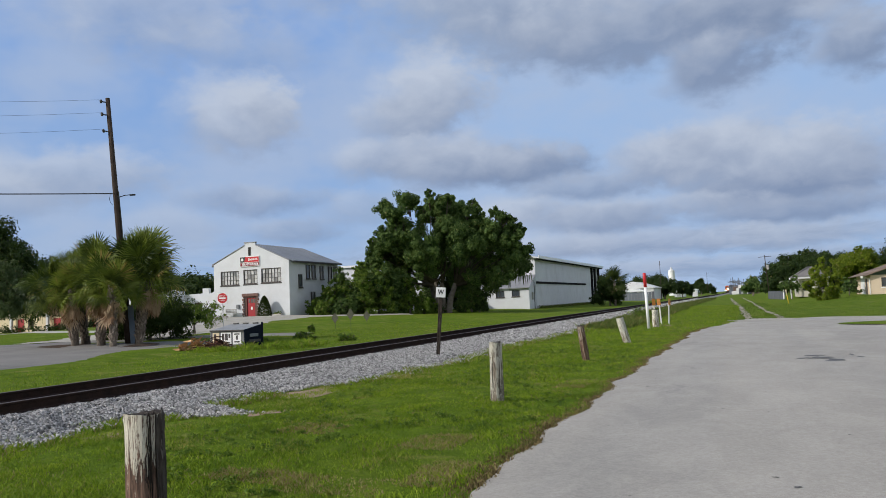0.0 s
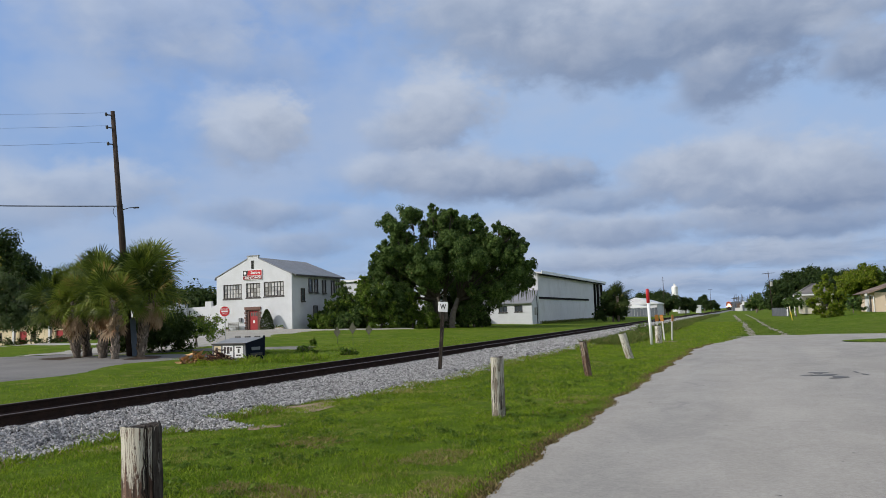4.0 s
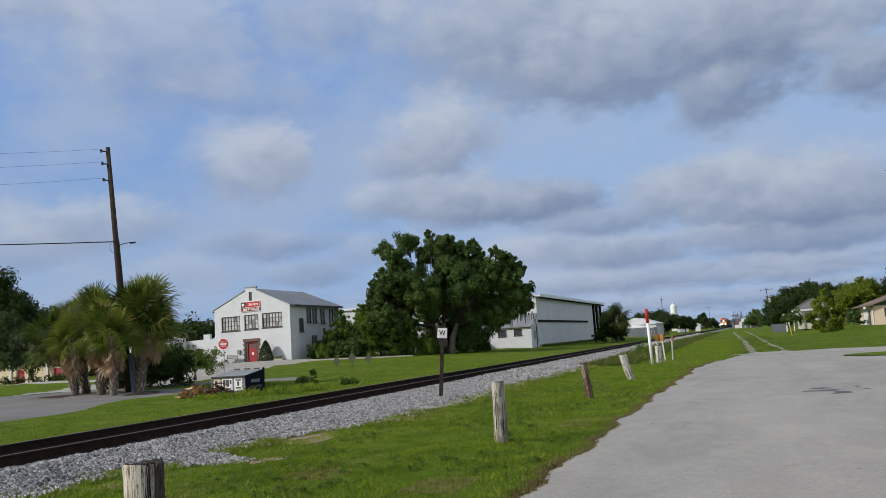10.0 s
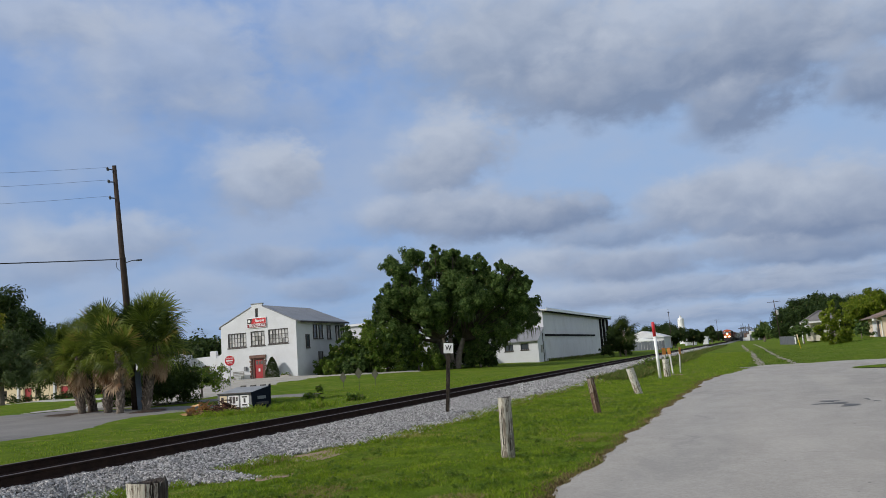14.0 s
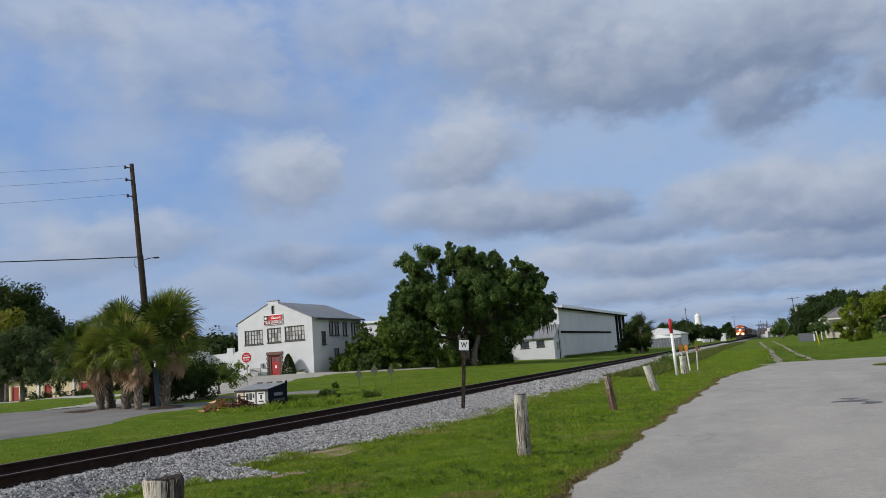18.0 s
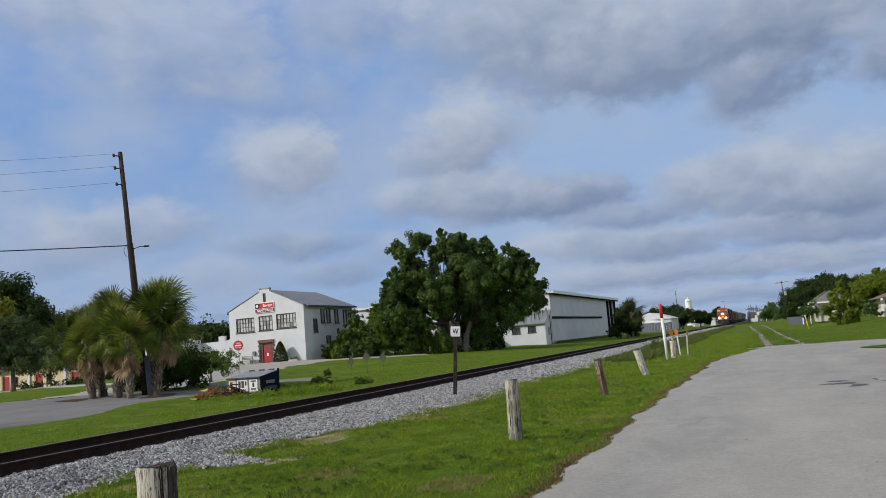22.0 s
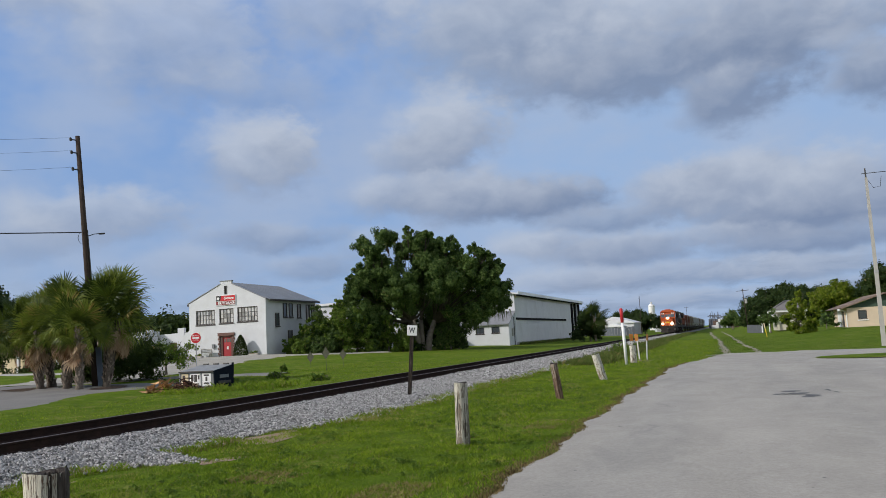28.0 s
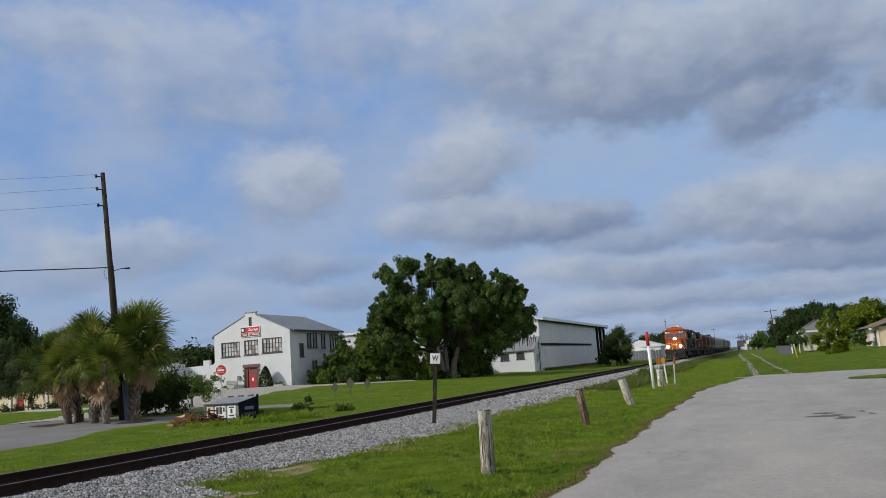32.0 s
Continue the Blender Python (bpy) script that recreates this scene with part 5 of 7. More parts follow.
OAK += [(6.7, 8.5, 2.3), (6.0, 5.9, 2.2), (7.9, 4.3, 1.5), (10.0, 5.0, 1.1), (3.7, 7.5, 2.4), (0.6, 8.2, 2.3), (-2.1, 9.1, 2.1), (-3.8, 11.2, 1.8), (-4.7, 9.3, 1.5), (-7.3, 8.8, 0.8), (-6.9, 7.2, 1.3),
        (-5.7, 5.9, 1.7), (-3.7, 6.8, 2.1), (-1.0, 5.9, 2.3), (1.6, 5.0, 2.1), (4.4, 4.3, 1.7), (6.1, 3.2, 1.0), (-3.8, 3.9, 1.8), (-7.4, 4.8, 1.2)]
OAK += [(-4.6, 7.6, 2.4), (-6.2, 6.4, 1.9), (-2.6, 11.6, 1.8), (2.0, 9.6, 2.6), (5.0, 8.2, 2.6), (-5.9, 9.4, 1.2), (-0.6, 7.4, 2.6), (-5.4, 4.0, 2.2), (0.4, 12.6, 1.5), (-7.0, 8.0, 1.1), (-5.0, 12.3, 1.3)]
OAK += [(-0.9, 13.3, 1.0), (-7.2, 6.2, 1.5), (-6.4, 8.3, 1.4), (8.6, 5.2, 1.8), (6.8, 4.2, 1.8), (9.8, 6.4, 1.6), (-2.0, 7.6, 2.2)]
OAK += [(6.0, 9.8, 1.8), (7.4, 9.5, 1.7), (-5.2, 10.6, 1.5), (-4.4, 8.6, 1.9), (1.0, 10.2, 2.0)]
OAK += [(0.6, 14.0, 0.8), (2.2, 13.5, 0.85), (3.6, 13.0, 0.85), (4.9, 12.5, 0.8), (6.9, 12.0, 0.8), (8.2, 11.4, 0.85), (9.3, 10.7, 0.85), (10.2, 9.5, 0.85)]
oak_r = random.Random(5)
OAK_LOBES = [(a * 0.935, a * 0.354 + oak_r.uniform(-4.6, 2.4) * (0.4 + 0.25 * c), b, c * (0.9 if c > 1.5 else 1.0)) for a, b, c in OAK]
oak = tree(-34.2, 89.0, OAK_LOBES, 0.42, 3.6, 1900, 0.14, M_OAK, "large spreading dark green oak with several trunks", 61, twin=4)

moss = Shape()
for i in range(170):
    lx, ly, lz, lr = OAK_LOBES[oak_r.choice([k_ for k_, q in enumerate(OAK_LOBES) if q[2] < 8.0 and q[0] > 3.0])]
    px, py, pz = lx + oak_r.uniform(-0.8, 0.8) * lr, ly + oak_r.uniform(-0.8, 0.8) * lr, lz - lr * oak_r.uniform(0.5, 0.85)
    ln, wd = oak_r.uniform(0.3, 1.3), oak_r.uniform(0.02, 0.05)
    moss.add([(px - wd, py, pz), (px + wd, py + 0.03, pz), (px + wd * 0.6, py, pz - ln * 0.6), (px, py, pz - ln), (px - wd * 0.7, py, pz - ln * 0.55)], [(0, 1, 2, 3, 4)])
tagged(part("hanging_moss", moss, M_GREYLEAF, oak, "grey-green moss hanging from the lower limbs"), kind="stuff")

# shrubs and saplings between the white building and the oak
for i, (dx, y, w, h) in enumerate([(-44.6, 78.6, 2.6, 2.7), (-44.0, 79.4, 3.0, 3.9), (-43.2, 80.6, 3.2, 5.0), (-42.2, 80.8, 3.4, 5.5), (-40.8, 81.2, 4.2, 4.9), (-39.6, 82.6, 4.6, 5.4),
                                  (-38.2, 84.4, 4.4, 5.6), (-36.8, 85.0, 3.6, 4.4), (-35.2, 85.5, 3.0, 2.0), (-42.2, 78.4, 3.4, 1.9), (-43.8, 77.6, 2.8, 1.6), (-46.0, 78.8, 2.6, 1.6), (-45.5, 80.6, 3.0, 3.2), (-44.8, 82.2, 3.2, 4.6), (-43.4, 84.6, 3.6, 6.0)]):
    tree(dx, y, lobes_of(w, -0.1, h, 15, 70 + i, rmin=0.17, rmax=0.27), 0.11, h * 0.3, 1100, 0.105, M_SHRUB if i % 3 else M_OAK, "leafy green shrub growing in a thicket", 80 + i, "shrub", "thicket beside the oak", flat=1.5)
for i, (x, y, w, h) in enumerate([(-43.5, 80.4, 2.0, 5.8), (-41.9, 82.9, 2.2, 6.9), (-40.4, 84.0, 2.8, 5.2), (-40.9, 88.0, 3.2, 9.4), (-39.4, 87.4, 3.4, 8.2), (-37.9, 86.4, 2.4, 6.0), (-39.0, 84.4, 2.2, 5.0)]):
    tree(x, y, lobes_of(w, h * 0.12, h, 26, 75 + i, rmin=0.20, rmax=0.32), 0.10, h * 0.6, 900, 0.11, M_SHRUB if i % 2 else M_OAK, "slender leafy sapling rising from the thicket", 85 + i, group="thicket beside the oak")
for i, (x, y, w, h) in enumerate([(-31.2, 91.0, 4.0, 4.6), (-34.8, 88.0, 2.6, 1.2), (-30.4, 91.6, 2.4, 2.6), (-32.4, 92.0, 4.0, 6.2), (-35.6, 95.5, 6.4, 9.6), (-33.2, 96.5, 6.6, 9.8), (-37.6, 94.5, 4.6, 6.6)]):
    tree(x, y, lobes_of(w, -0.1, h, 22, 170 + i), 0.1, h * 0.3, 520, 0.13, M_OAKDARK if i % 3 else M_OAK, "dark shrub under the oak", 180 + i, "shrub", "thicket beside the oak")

# trees elsewhere
tree(-89.0, 70.0, lobes_of(20, 1.5, 16.6, 34, 91, rmin=0.12, rmax=0.2), 0.5, 4.5, 330, 0.22, M_OAKDARK, "large dark green oak behind the palms", 92)
tree(-61.0, 50.0, lobes_of(6.4, 1.4, 7.2, 22, 93), 0.22, 2.6, 700, 0.12, M_GREYLEAF, "dark green tree at the edge of the lot", 94)
tree(-70.5, 56.0, lobes_of(5.0, 6.0, 9.8, 9, 95), 0.2, 4.0, 260, 0.18, M_GOLD, "tree with yellow-green leaves", 96)
tree(-74.5, 94, lobes_of(12, 1.5, 8.0, 10, 97), 0.3, 3.0, 150, 0.3, M_OAKDARK, "dark tree behind the low white wing", 98)
tree(-88, 108, lobes_of(16, 1.5, 8.5, 11, 197), 0.3, 3.0, 120, 0.32, M_OAKDARK, "dark tree behind the low white wing", 198)
tree(-20.6, 130, lobes_of(6.4, -0.2, 5.6, 30, 99, rmin=0.13, rmax=0.2), 0.15, 1.5, 420, 0.17, M_OAKDARK, "dark bushy shrub beside the warehouse", 100, "shrub")
for i, (x, y, w, lo, hi) in enumerate([(-22.9, 250, 9, 0.8, 6.9), (-18.0, 255, 6.5, 0.8, 6.0), (-19.5, 400, 9, 0.8, 8.8), (-27.5, 520, 13, 1.0, 9.0), (-21.0, 530, 9, 1.0, 7.4), (-40, 330, 24, 1.0, 6.6), (-62, 330, 26, 1.0, 8.0), (2.4, 250, 6.5, 0.6, 7.2)]):
    tree(x, y, lobes_of(w, lo, hi, 11, 110 + i), 0.25, lo + 0.6, 420, 0.25, M_OAKDARK if i < 7 else M_OAK, "far dark green tree beside the line", 120 + i, group="far trees")
for i, (x, y, w, lo, hi) in enumerate([(6.4, 188, 6, 0.6, 6.2), (11.0, 195, 15, 1.0, 11.4), (18.5, 190, 13, 1.0, 9.6), (25, 190, 12, 1.0, 8.0)]):
    tree(x, y, lobes_of(w, 0.2, hi, 22, 130 + i), 0.35, lo + 0.8, 420, 0.22, M_OAKDARK, "large dark green tree behind the houses", 140 + i, group="trees behind the houses")
tree(15.5, 128, lobes_of(6.8, 1.8, 7.1, 20, 151), 0.24, 2.2, 620, 0.15, M_LIME, "spreading tree with light green leaves between two houses", 152)
tree(22.4, 126, lobes_of(9.0, 1.5, 9.4, 16, 153), 0.3, 3.2, 330, 0.2, M_OAKDARK, "dark tree behind the peach house", 154)
tree(18.5, 140, lobes_of(7.0, 2.0, 7.4, 10, 155), 0.24, 3.2, 180, 0.27, M_OAK, "dark tree behind the peach house", 156)
tree(8.1, 96.0, [(0.0, 0.0, 4.5, 0.5), (0.2, 0.1, 3.7, 0.8), (-0.8, 0.2, 3.2, 0.7), (0.9, -0.2, 2.9, 0.8), (-0.4, 0.0, 2.3, 1.0), (1.4, 0.2, 2.0, 0.7), (-1.5, 0.0, 1.9, 0.7), (0.5, 0.0, 1.4, 1.0), (-0.9, 0.1, 0.9, 0.9), (1.0, 0.1, 0.7, 0.9), (-0.1, 0.3, 0.4, 0.9)], 0.09, 1.0, 1150, 0.12, M_LIME, "bushy light green young tree on the front lawn", 158)
tree(6.4, 124.0, lobes_of(3.4, 0.9, 4.4, 10, 159), 0.09, 1.2, 420, 0.15, M_OAK, "small rounded tree before the grey house", 160)
tree(12.0, 108, lobes_of(3.4, 0.0, 2.4, 7, 161), 0.06, 0.6, 120, 0.2, M_OAK, "low shrubs beside the peach house", 162, "shrub")
tree(-33.9, 38.4, lobes_of(5.6, -0.3, 3.2, 24, 163), 0.1, 0.9, 900, 0.085, M_SHRUBSHADED, "dark dense shrub beside the palms", 164, "shrub")
tree(-35.4, 44.4, lobes_of(3.4, 0.2, 2.9, 14, 165), 0.08, 0.9, 420, 0.085, M_SHRUB, "leafy shrub beside the drive", 166, "shrub")
for i, (x, y, w, h) in enumerate([(-22.6, 37.5, 1.2, 0.35), (-19.2, 32.4, 0.7, 0.95), (-20.6, 31.0, 1.0, 0.4), (-17.8, 33.5, 1.2, 0.35), (-6.6, 52, 2.0, 0.7), (-7.0, 58, 1.6, 0.9), (-6.4, 64, 1.6, 0.7)]):
    tree(x, y, lobes_of(w, 0.0, h, 6, 210 + i), 0.015, h * 0.5, 420, 0.08, M_SHRUB, "clump of green roadside weeds", 220 + i, "weeds", "weeds")
for i, (x, y) in enumerate([(-53.6, 74.6), (-84, 84), (-88, 85), (-92, 86), (-96, 86.5), (-102, 87)]):
    if i:
        tree(x, y, lobes_of(4.5, 0.0, 1.1, 7, 230 + i), 0.04, 0.4, 120, 0.16, M_OAKDARK, "low clipped hedge shrub", 240 + i, "shrub", "hedge")
tree(-56.8, 74.3, lobes_of(2.8, 0.5, 2.5, 9, 245, rmin=0.12, rmax=0.2), 0.05, 0.9, 420, 0.09, M_SHRUB, "small loose shrub by the front wall", 246, "shrub")


def cone_shrub(x, y, w, h, seed, mat, label):
    t = thing("clipped_shrub", on_ground(x, y), label, "shrub")
    part("stem", Shape().tube([(0, 0, -0.1), (0, 0, h * 0.6)], [0.05, 0.02], 6), M_BARK, t)
    r = np.random.default_rng(seed)
    n = 5200
    z = h * r.random(n)
    rad = 0.5 * w * (1 - (z / h) ** 1.7) ** 0.75 * (0.55 + 0.45 * r.random(n) ** 0.3)
    a = r.uniform(0, 6.283, n)
    p = np.stack([rad * np.cos(a), rad * np.sin(a), z], -1)
    u = np.stack([np.cos(a), np.sin(a), r.uniform(0.2, 1.2, n)], -1) * 0.07
    q = np.stack([-np.sin(a), np.cos(a), r.normal(0, 0.3, n)], -1) * 0.04
    v = np.stack([p, p + u * 0.6 - q, p + u * 1.3, p + u * 0.6 + q], 1).reshape(-1, 3)
    f = (np.array([(0, 1, 2), (0, 2, 3)])[None] + 4 * np.arange(n)[:, None, None]).reshape(-1, 3)
    part("crown", arrays_mesh("crown", v, f, mat), mat, t, "dense dark leaves")


cone_shrub(-50.45, 75.4, 1.6, 2.3, 250, M_OAKDARK, "clipped pointed dark evergreen by the red door")

# ---------------------------------------------------------------- cabbage palms


def frond_mesh(seed, name, mat, stalk=0.85, fan=0.9, arc=125, droop=0.3, n=30):
    """A stalk along +x that ends in a fan of narrow folded leaflets, their tips drooping."""
    r = random.Random(seed)
    s = Shape()
    s.tube([(0, 0, 0), (stalk * 0.5, 0, 0.06), (stalk, 0, 0.04)], [0.024, 0.016, 0.010], 4)
    hub = Vector((stalk, 0, 0.04))
    up = Vector((0, 0, 1))
    for i in range(n):
        f = -1 + 2 * i / (n - 1)
        a = math.radians(arc * f + r.uniform(-3, 3))
        ln = fan * (1.0 - 0.28 * abs(f) ** 1.5) * r.uniform(0.84, 1.08)
        fold = 0.16 * abs(f)                      # the two halves of the fan rise like a shallow V
        d = (Vector((math.cos(a), math.sin(a), 0)) + up * fold).normalized()
        side = Vector((-math.sin(a), math.cos(a), 0)) * 0.024
        keel = up * 0.012
        hang = droop * r.uniform(0.6, 1.5)
        m1 = hub + d * ln * 0.45 - up * (0.05 * hang * ln)
        m2 = hub + d * ln * 0.78 - up * (0.26 * hang * ln)
        m3 = hub + d * ln * (1.0 - 0.10 * hang) - up * (0.80 * hang * ln)
        s.add([hub, m1 - side, m1 - keel, m1 + side, m2 - side * 0.75, m2 + side * 0.75, m3], [(0, 1, 2), (0, 2, 3), (1, 4, 2), (2, 5, 3), (2, 4, 5), (4, 6, 5)])
    return s.mesh(name, mat)


GREEN_FRONDS = [frond_mesh(300 + i, "frond", M_FROND, 0.85, 0.9, (112, 125, 118, 132)[i], (0.12, 0.3, 0.5, 0.8)[i]) for i in range(4)]
SHADED_FRONDS = [frond_mesh(320 + i, "frond", M_FRONDSHADED, 0.85, 0.9, 120, (0.12, 0.3, 0.5, 0.8)[i]) for i in range(4)]
DEAD_FRONDS = [frond_mesh(310 + i, "dead_frond", M_DEADFROND, 0.5, 0.8, (20, 34, 48)[i], 0.25, 14) for i in range(3)]


def palm(x, y, trunk_h, spread, n, dead, seed, label, lean=(0, 0), low=-48, group="palms by the lot", leaf=None, flare=66):
    """A trunk wrapped in old leaf bases, fan fronds from upright down to low (degrees), and a skirt of dead ones."""
    t = thing("palm", on_ground(x, y), label, "palm tree", group)
    r = random.Random(seed)
    top = Vector((lean[0], lean[1], trunk_h))
    bow = top * 0.5 + Vector((-0.12 * lean[0], -0.12 * lean[1], 0))
    part("trunk", Shape().tube([(0, 0, -0.2), (0, 0, 0.15), tuple(bow), tuple(top)], [0.25, 0.18, 0.165, 0.16], 12), M_PALMBARK, t, smooth=True)
    boots = Shape()
    for i in range(int(trunk_h * 34)):
        z = 0.15 + (trunk_h - 0.2) * i / (trunk_h * 34)
        a = i * 2.399
        f = z / trunk_h
        c = (bow * (f / 0.5)) if f < 0.5 else bow.lerp(top, (f - 0.5) / 0.5)
        d = Vector((math.cos(a), math.sin(a), 0))
        q = Vector((-math.sin(a), math.cos(a), 0)) * 0.055
        p = c + d * 0.145
        ext = r.uniform(0.05, 0.15)
        tip = p + d * ext + Vector((0, 0, r.uniform(0.2, 0.34)))
        boots.add([p - q, p + q, tip + q * 0.6, tip - q * 0.6, p + d * 0.02 + Vector((0, 0, 0.22))], [(0, 1, 2, 3), (1, 4, 2), (4, 0, 3), (2, 4, 3)])
    part("boot_lattice", boots, M_BOOT, t, "criss-crossed pale old leaf bases")
    for i in range(n):
        f = (i + 0.5) / n
        e = math.radians(88 - (88 - low) * f ** 0.85 + r.uniform(-12, 12))
        a = math.degrees(i * 2.399 + seed + r.uniform(-0.3, 0.3))
        s = spread * r.uniform(0.66, 1.18)
        kind = min(3, max(0, int(4 * f + r.uniform(-0.9, 0.9))))
        ob = part("frond", (leaf or GREEN_FRONDS)[kind], M_FROND, t)
        ob.matrix_basis = pose(top.x + r.uniform(-0.15, 0.15), top.y, top.z - 0.55 * f + r.uniform(-0.12, 0.2), 0, 0, a) @ pose(0, 0, 0, 0, -math.degrees(e), 0) @ pose(0, 0, 0, r.uniform(-75, 75), 0, 0) @ Matrix.Diagonal((s, s, s, 1))
    for i in range(dead):
        a = math.degrees(i * 2.399 + seed + r.uniform(-0.5, 0.5))
        s = spread * r.uniform(0.6, 1.12)
        ob = part("dead_frond", DEAD_FRONDS[r.randrange(3)], M_DEADFROND, t, "brown hanging dead frond")
        ob.matrix_basis = pose(top.x, top.y, top.z - 0.25 - 0.7 * r.random(), 0, 0, a) @ pose(0, 0, 0, 0, flare + r.uniform(0, 90 - flare), 0) @ pose(0, 0, 0, r.uniform(-60, 60), 0, 0) @ Matrix.Diagonal((s, s, s, 1))
    return t


palm(-32.6, 31.4, 3.0, 0.97, 50, 60, 401, "bushy cabbage palm with brown hanging dead fronds", (-0.1, -0.1), -6, flare=50)
palm(-30.8, 31.3, 3.2, 1.0, 52, 50, 402, "cabbage palm with a thick fan crown", (0.1, -0.1), -8, flare=54)
palm(-29.3, 30.6, 2.95, 0.95, 46, 48, 403, "cabbage palm with a lattice of old leaf bases", (-0.2, 0.1), -4, flare=52)
palm(-29.9, 33.0, 4.05, 1.20, 68, 84, 404, "tall cabbage palm with dark crown and ragged brown skirt", (0.45, 0.0), -18, flare=44)
palm(-32.1, 32.6, 4.10, 1.05, 54, 24, 405, "cabbage palm in the middle of the clump", (-0.4, 0.3), -25)
palm(-33.2, 32.0, 3.15, 1.00, 44, 6, 406, "low cabbage palm leaning out of the clump", (-1.6, 0.0), -28)
palm(-33.4, 32.8, 3.75, 1.05, 48, 14, 407, "taller cabbage palm behind the others", (-0.5, 0.4), -45)
palm(-29.3, 32.4, 3.4, 1.00, 36, 54, 408, "cabbage palm with a dark ragged brown skirt", (0.7, 0.2), -10, flare=44)
palm(-33.6, 33.2, 3.15, 0.95, 40, 4, 409, "low cabbage palm bending away from the clump", (-2.3, 0.2), -28)
palm(-31.3, 31.9, 3.6, 1.00, 40, 10, 410, "cabbage palm hidden in the thick of the clump", (0.1, 0.0), -25)
patch("mulch_bed", M_MULCH, (-30.9, 31.4), 3.3, 2.1, 0.066, "dark mulched bed at the feet of the palms", "earth", 71, 40, 0.12)
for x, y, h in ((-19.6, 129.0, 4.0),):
    palm(x, y, h, 1.5, 30, 4, int(h * 100), "far cabbage palm beside the warehouse", group="palm by the warehouse", leaf=SHADED_FRONDS)
# ---------------------------------------------------------------- dumpster and brush pile


def dumpster():
    t = thing("dumpster", pose(-21.40, 29.75, gz(-21.40, 29.75) + 0.02, 0, 0, -3), "small open dumpster with pale front, dark blue end and posters", "dumpster")
    # local x runs along its length
    w, d = 0.9, 0.62
    part("body", Shape().add([(-w, -d, 0), (w, -d, 0), (w, d, 0), (-w, d, 0), (-w, -d, 0.72), (w, -d, 0.72), (w, d, 0.94), (-w, d, 0.94)],
                             [(0, 3, 2, 1), (0, 1, 5, 4), (2, 3, 7, 6), (1, 2, 6, 5), (3, 0, 4, 7)]), M_DUMPGREY, t, "pale grey painted steel")
    part("end_panel", Shape().slab([(-d - 0.02, 0.02), (d + 0.02, 0.02), (d + 0.06, 1.08), (d - 0.03, 1.08), (d - 0.06, 0.98), (-d - 0.05, 0.79)], w + 0.004, w + 0.05, "x"), M_DUMPBLUE, t, "dark blue steel end")
    part("end_panel", Shape().slab([(-d - 0.02, 0.02), (d + 0.02, 0.02), (d + 0.02, 0.98), (-d - 0.02, 0.76)], -w - 0.05, -w - 0.004, "x"), M_DUMPGREY, t)
    lid = part("lid", Shape().add([(-w, -d - 0.06, 0.745), (w, -d - 0.06, 0.745), (w, d, 0.975), (-w, d, 0.975), (-w, -d - 0.06, 0.785), (w, -d - 0.06, 0.785), (w, d, 1.01), (-w, d, 1.01)],
                                  [(0, 3, 2, 1), (4, 5, 6, 7), (0, 1, 5, 4), (1, 2, 6, 5), (2, 3, 7, 6), (3, 0, 4, 7)]), M_LIDGREY, t, "flat grey plastic lid")
    for x in (-0.55, 0.0, 0.55):
        part("hinge", Shape().soft(x - 0.14, x + 0.14, d - 0.02, d + 0.07, 0.98, 1.07, 0.015), M_DARKSTEEL, lid, "black hinge")
    for x0, x1, m in ((-0.82, -0.46, M_CREAM), (-0.36, 0.2, M_SIGNWHITE), (0.30, 0.74, M_SIGNWHITE)):
        part("poster", Shape().box(x0, x1, -d - 0.02, -d - 0.006, 0.16, 0.69), m, t, "pale poster panel")
    for x0, x1, z0, z1 in ((-0.30, -0.17, 0.36, 0.64), (-0.13, 0.02, 0.34, 0.64), (0.06, 0.15, 0.44, 0.62), (-0.28, 0.12, 0.22, 0.27),
                           (0.38, 0.66, 0.58, 0.64), (0.47, 0.57, 0.36, 0.55), (0.38, 0.66, 0.24, 0.30), (-0.76, -0.62, 0.42, 0.62)):
        part("poster_mark", Shape().box(x0, x1, -d - 0.027, -d - 0.021, z0, z1), M_FRAMEDARK, t, "dark printed bar")
    part("lid_rim", Shape().soft(-w - 0.03, w + 0.03, -d - 0.10, -d - 0.062, 0.735, 0.80, 0.01), M_DARKSTEEL, t, "dark lid rim")
    part("end_label", Shape().box(w + 0.051, w + 0.056, -0.3, 0.3, 0.46, 0.60), M_DUMPGREY, t, "pale lettering as a bar")
    for s in (-1, 1):
        part("side_pocket", Shape().soft(s * w - 0.02, s * w + 0.09 * s + 0.02, -0.4, 0.4, 0.22, 0.34, 0.01) if s > 0 else Shape().soft(-w - 0.11, -w + 0.02, -0.4, 0.4, 0.22, 0.34, 0.01), M_DARKSTEEL, t, "fork pocket")


dumpster()


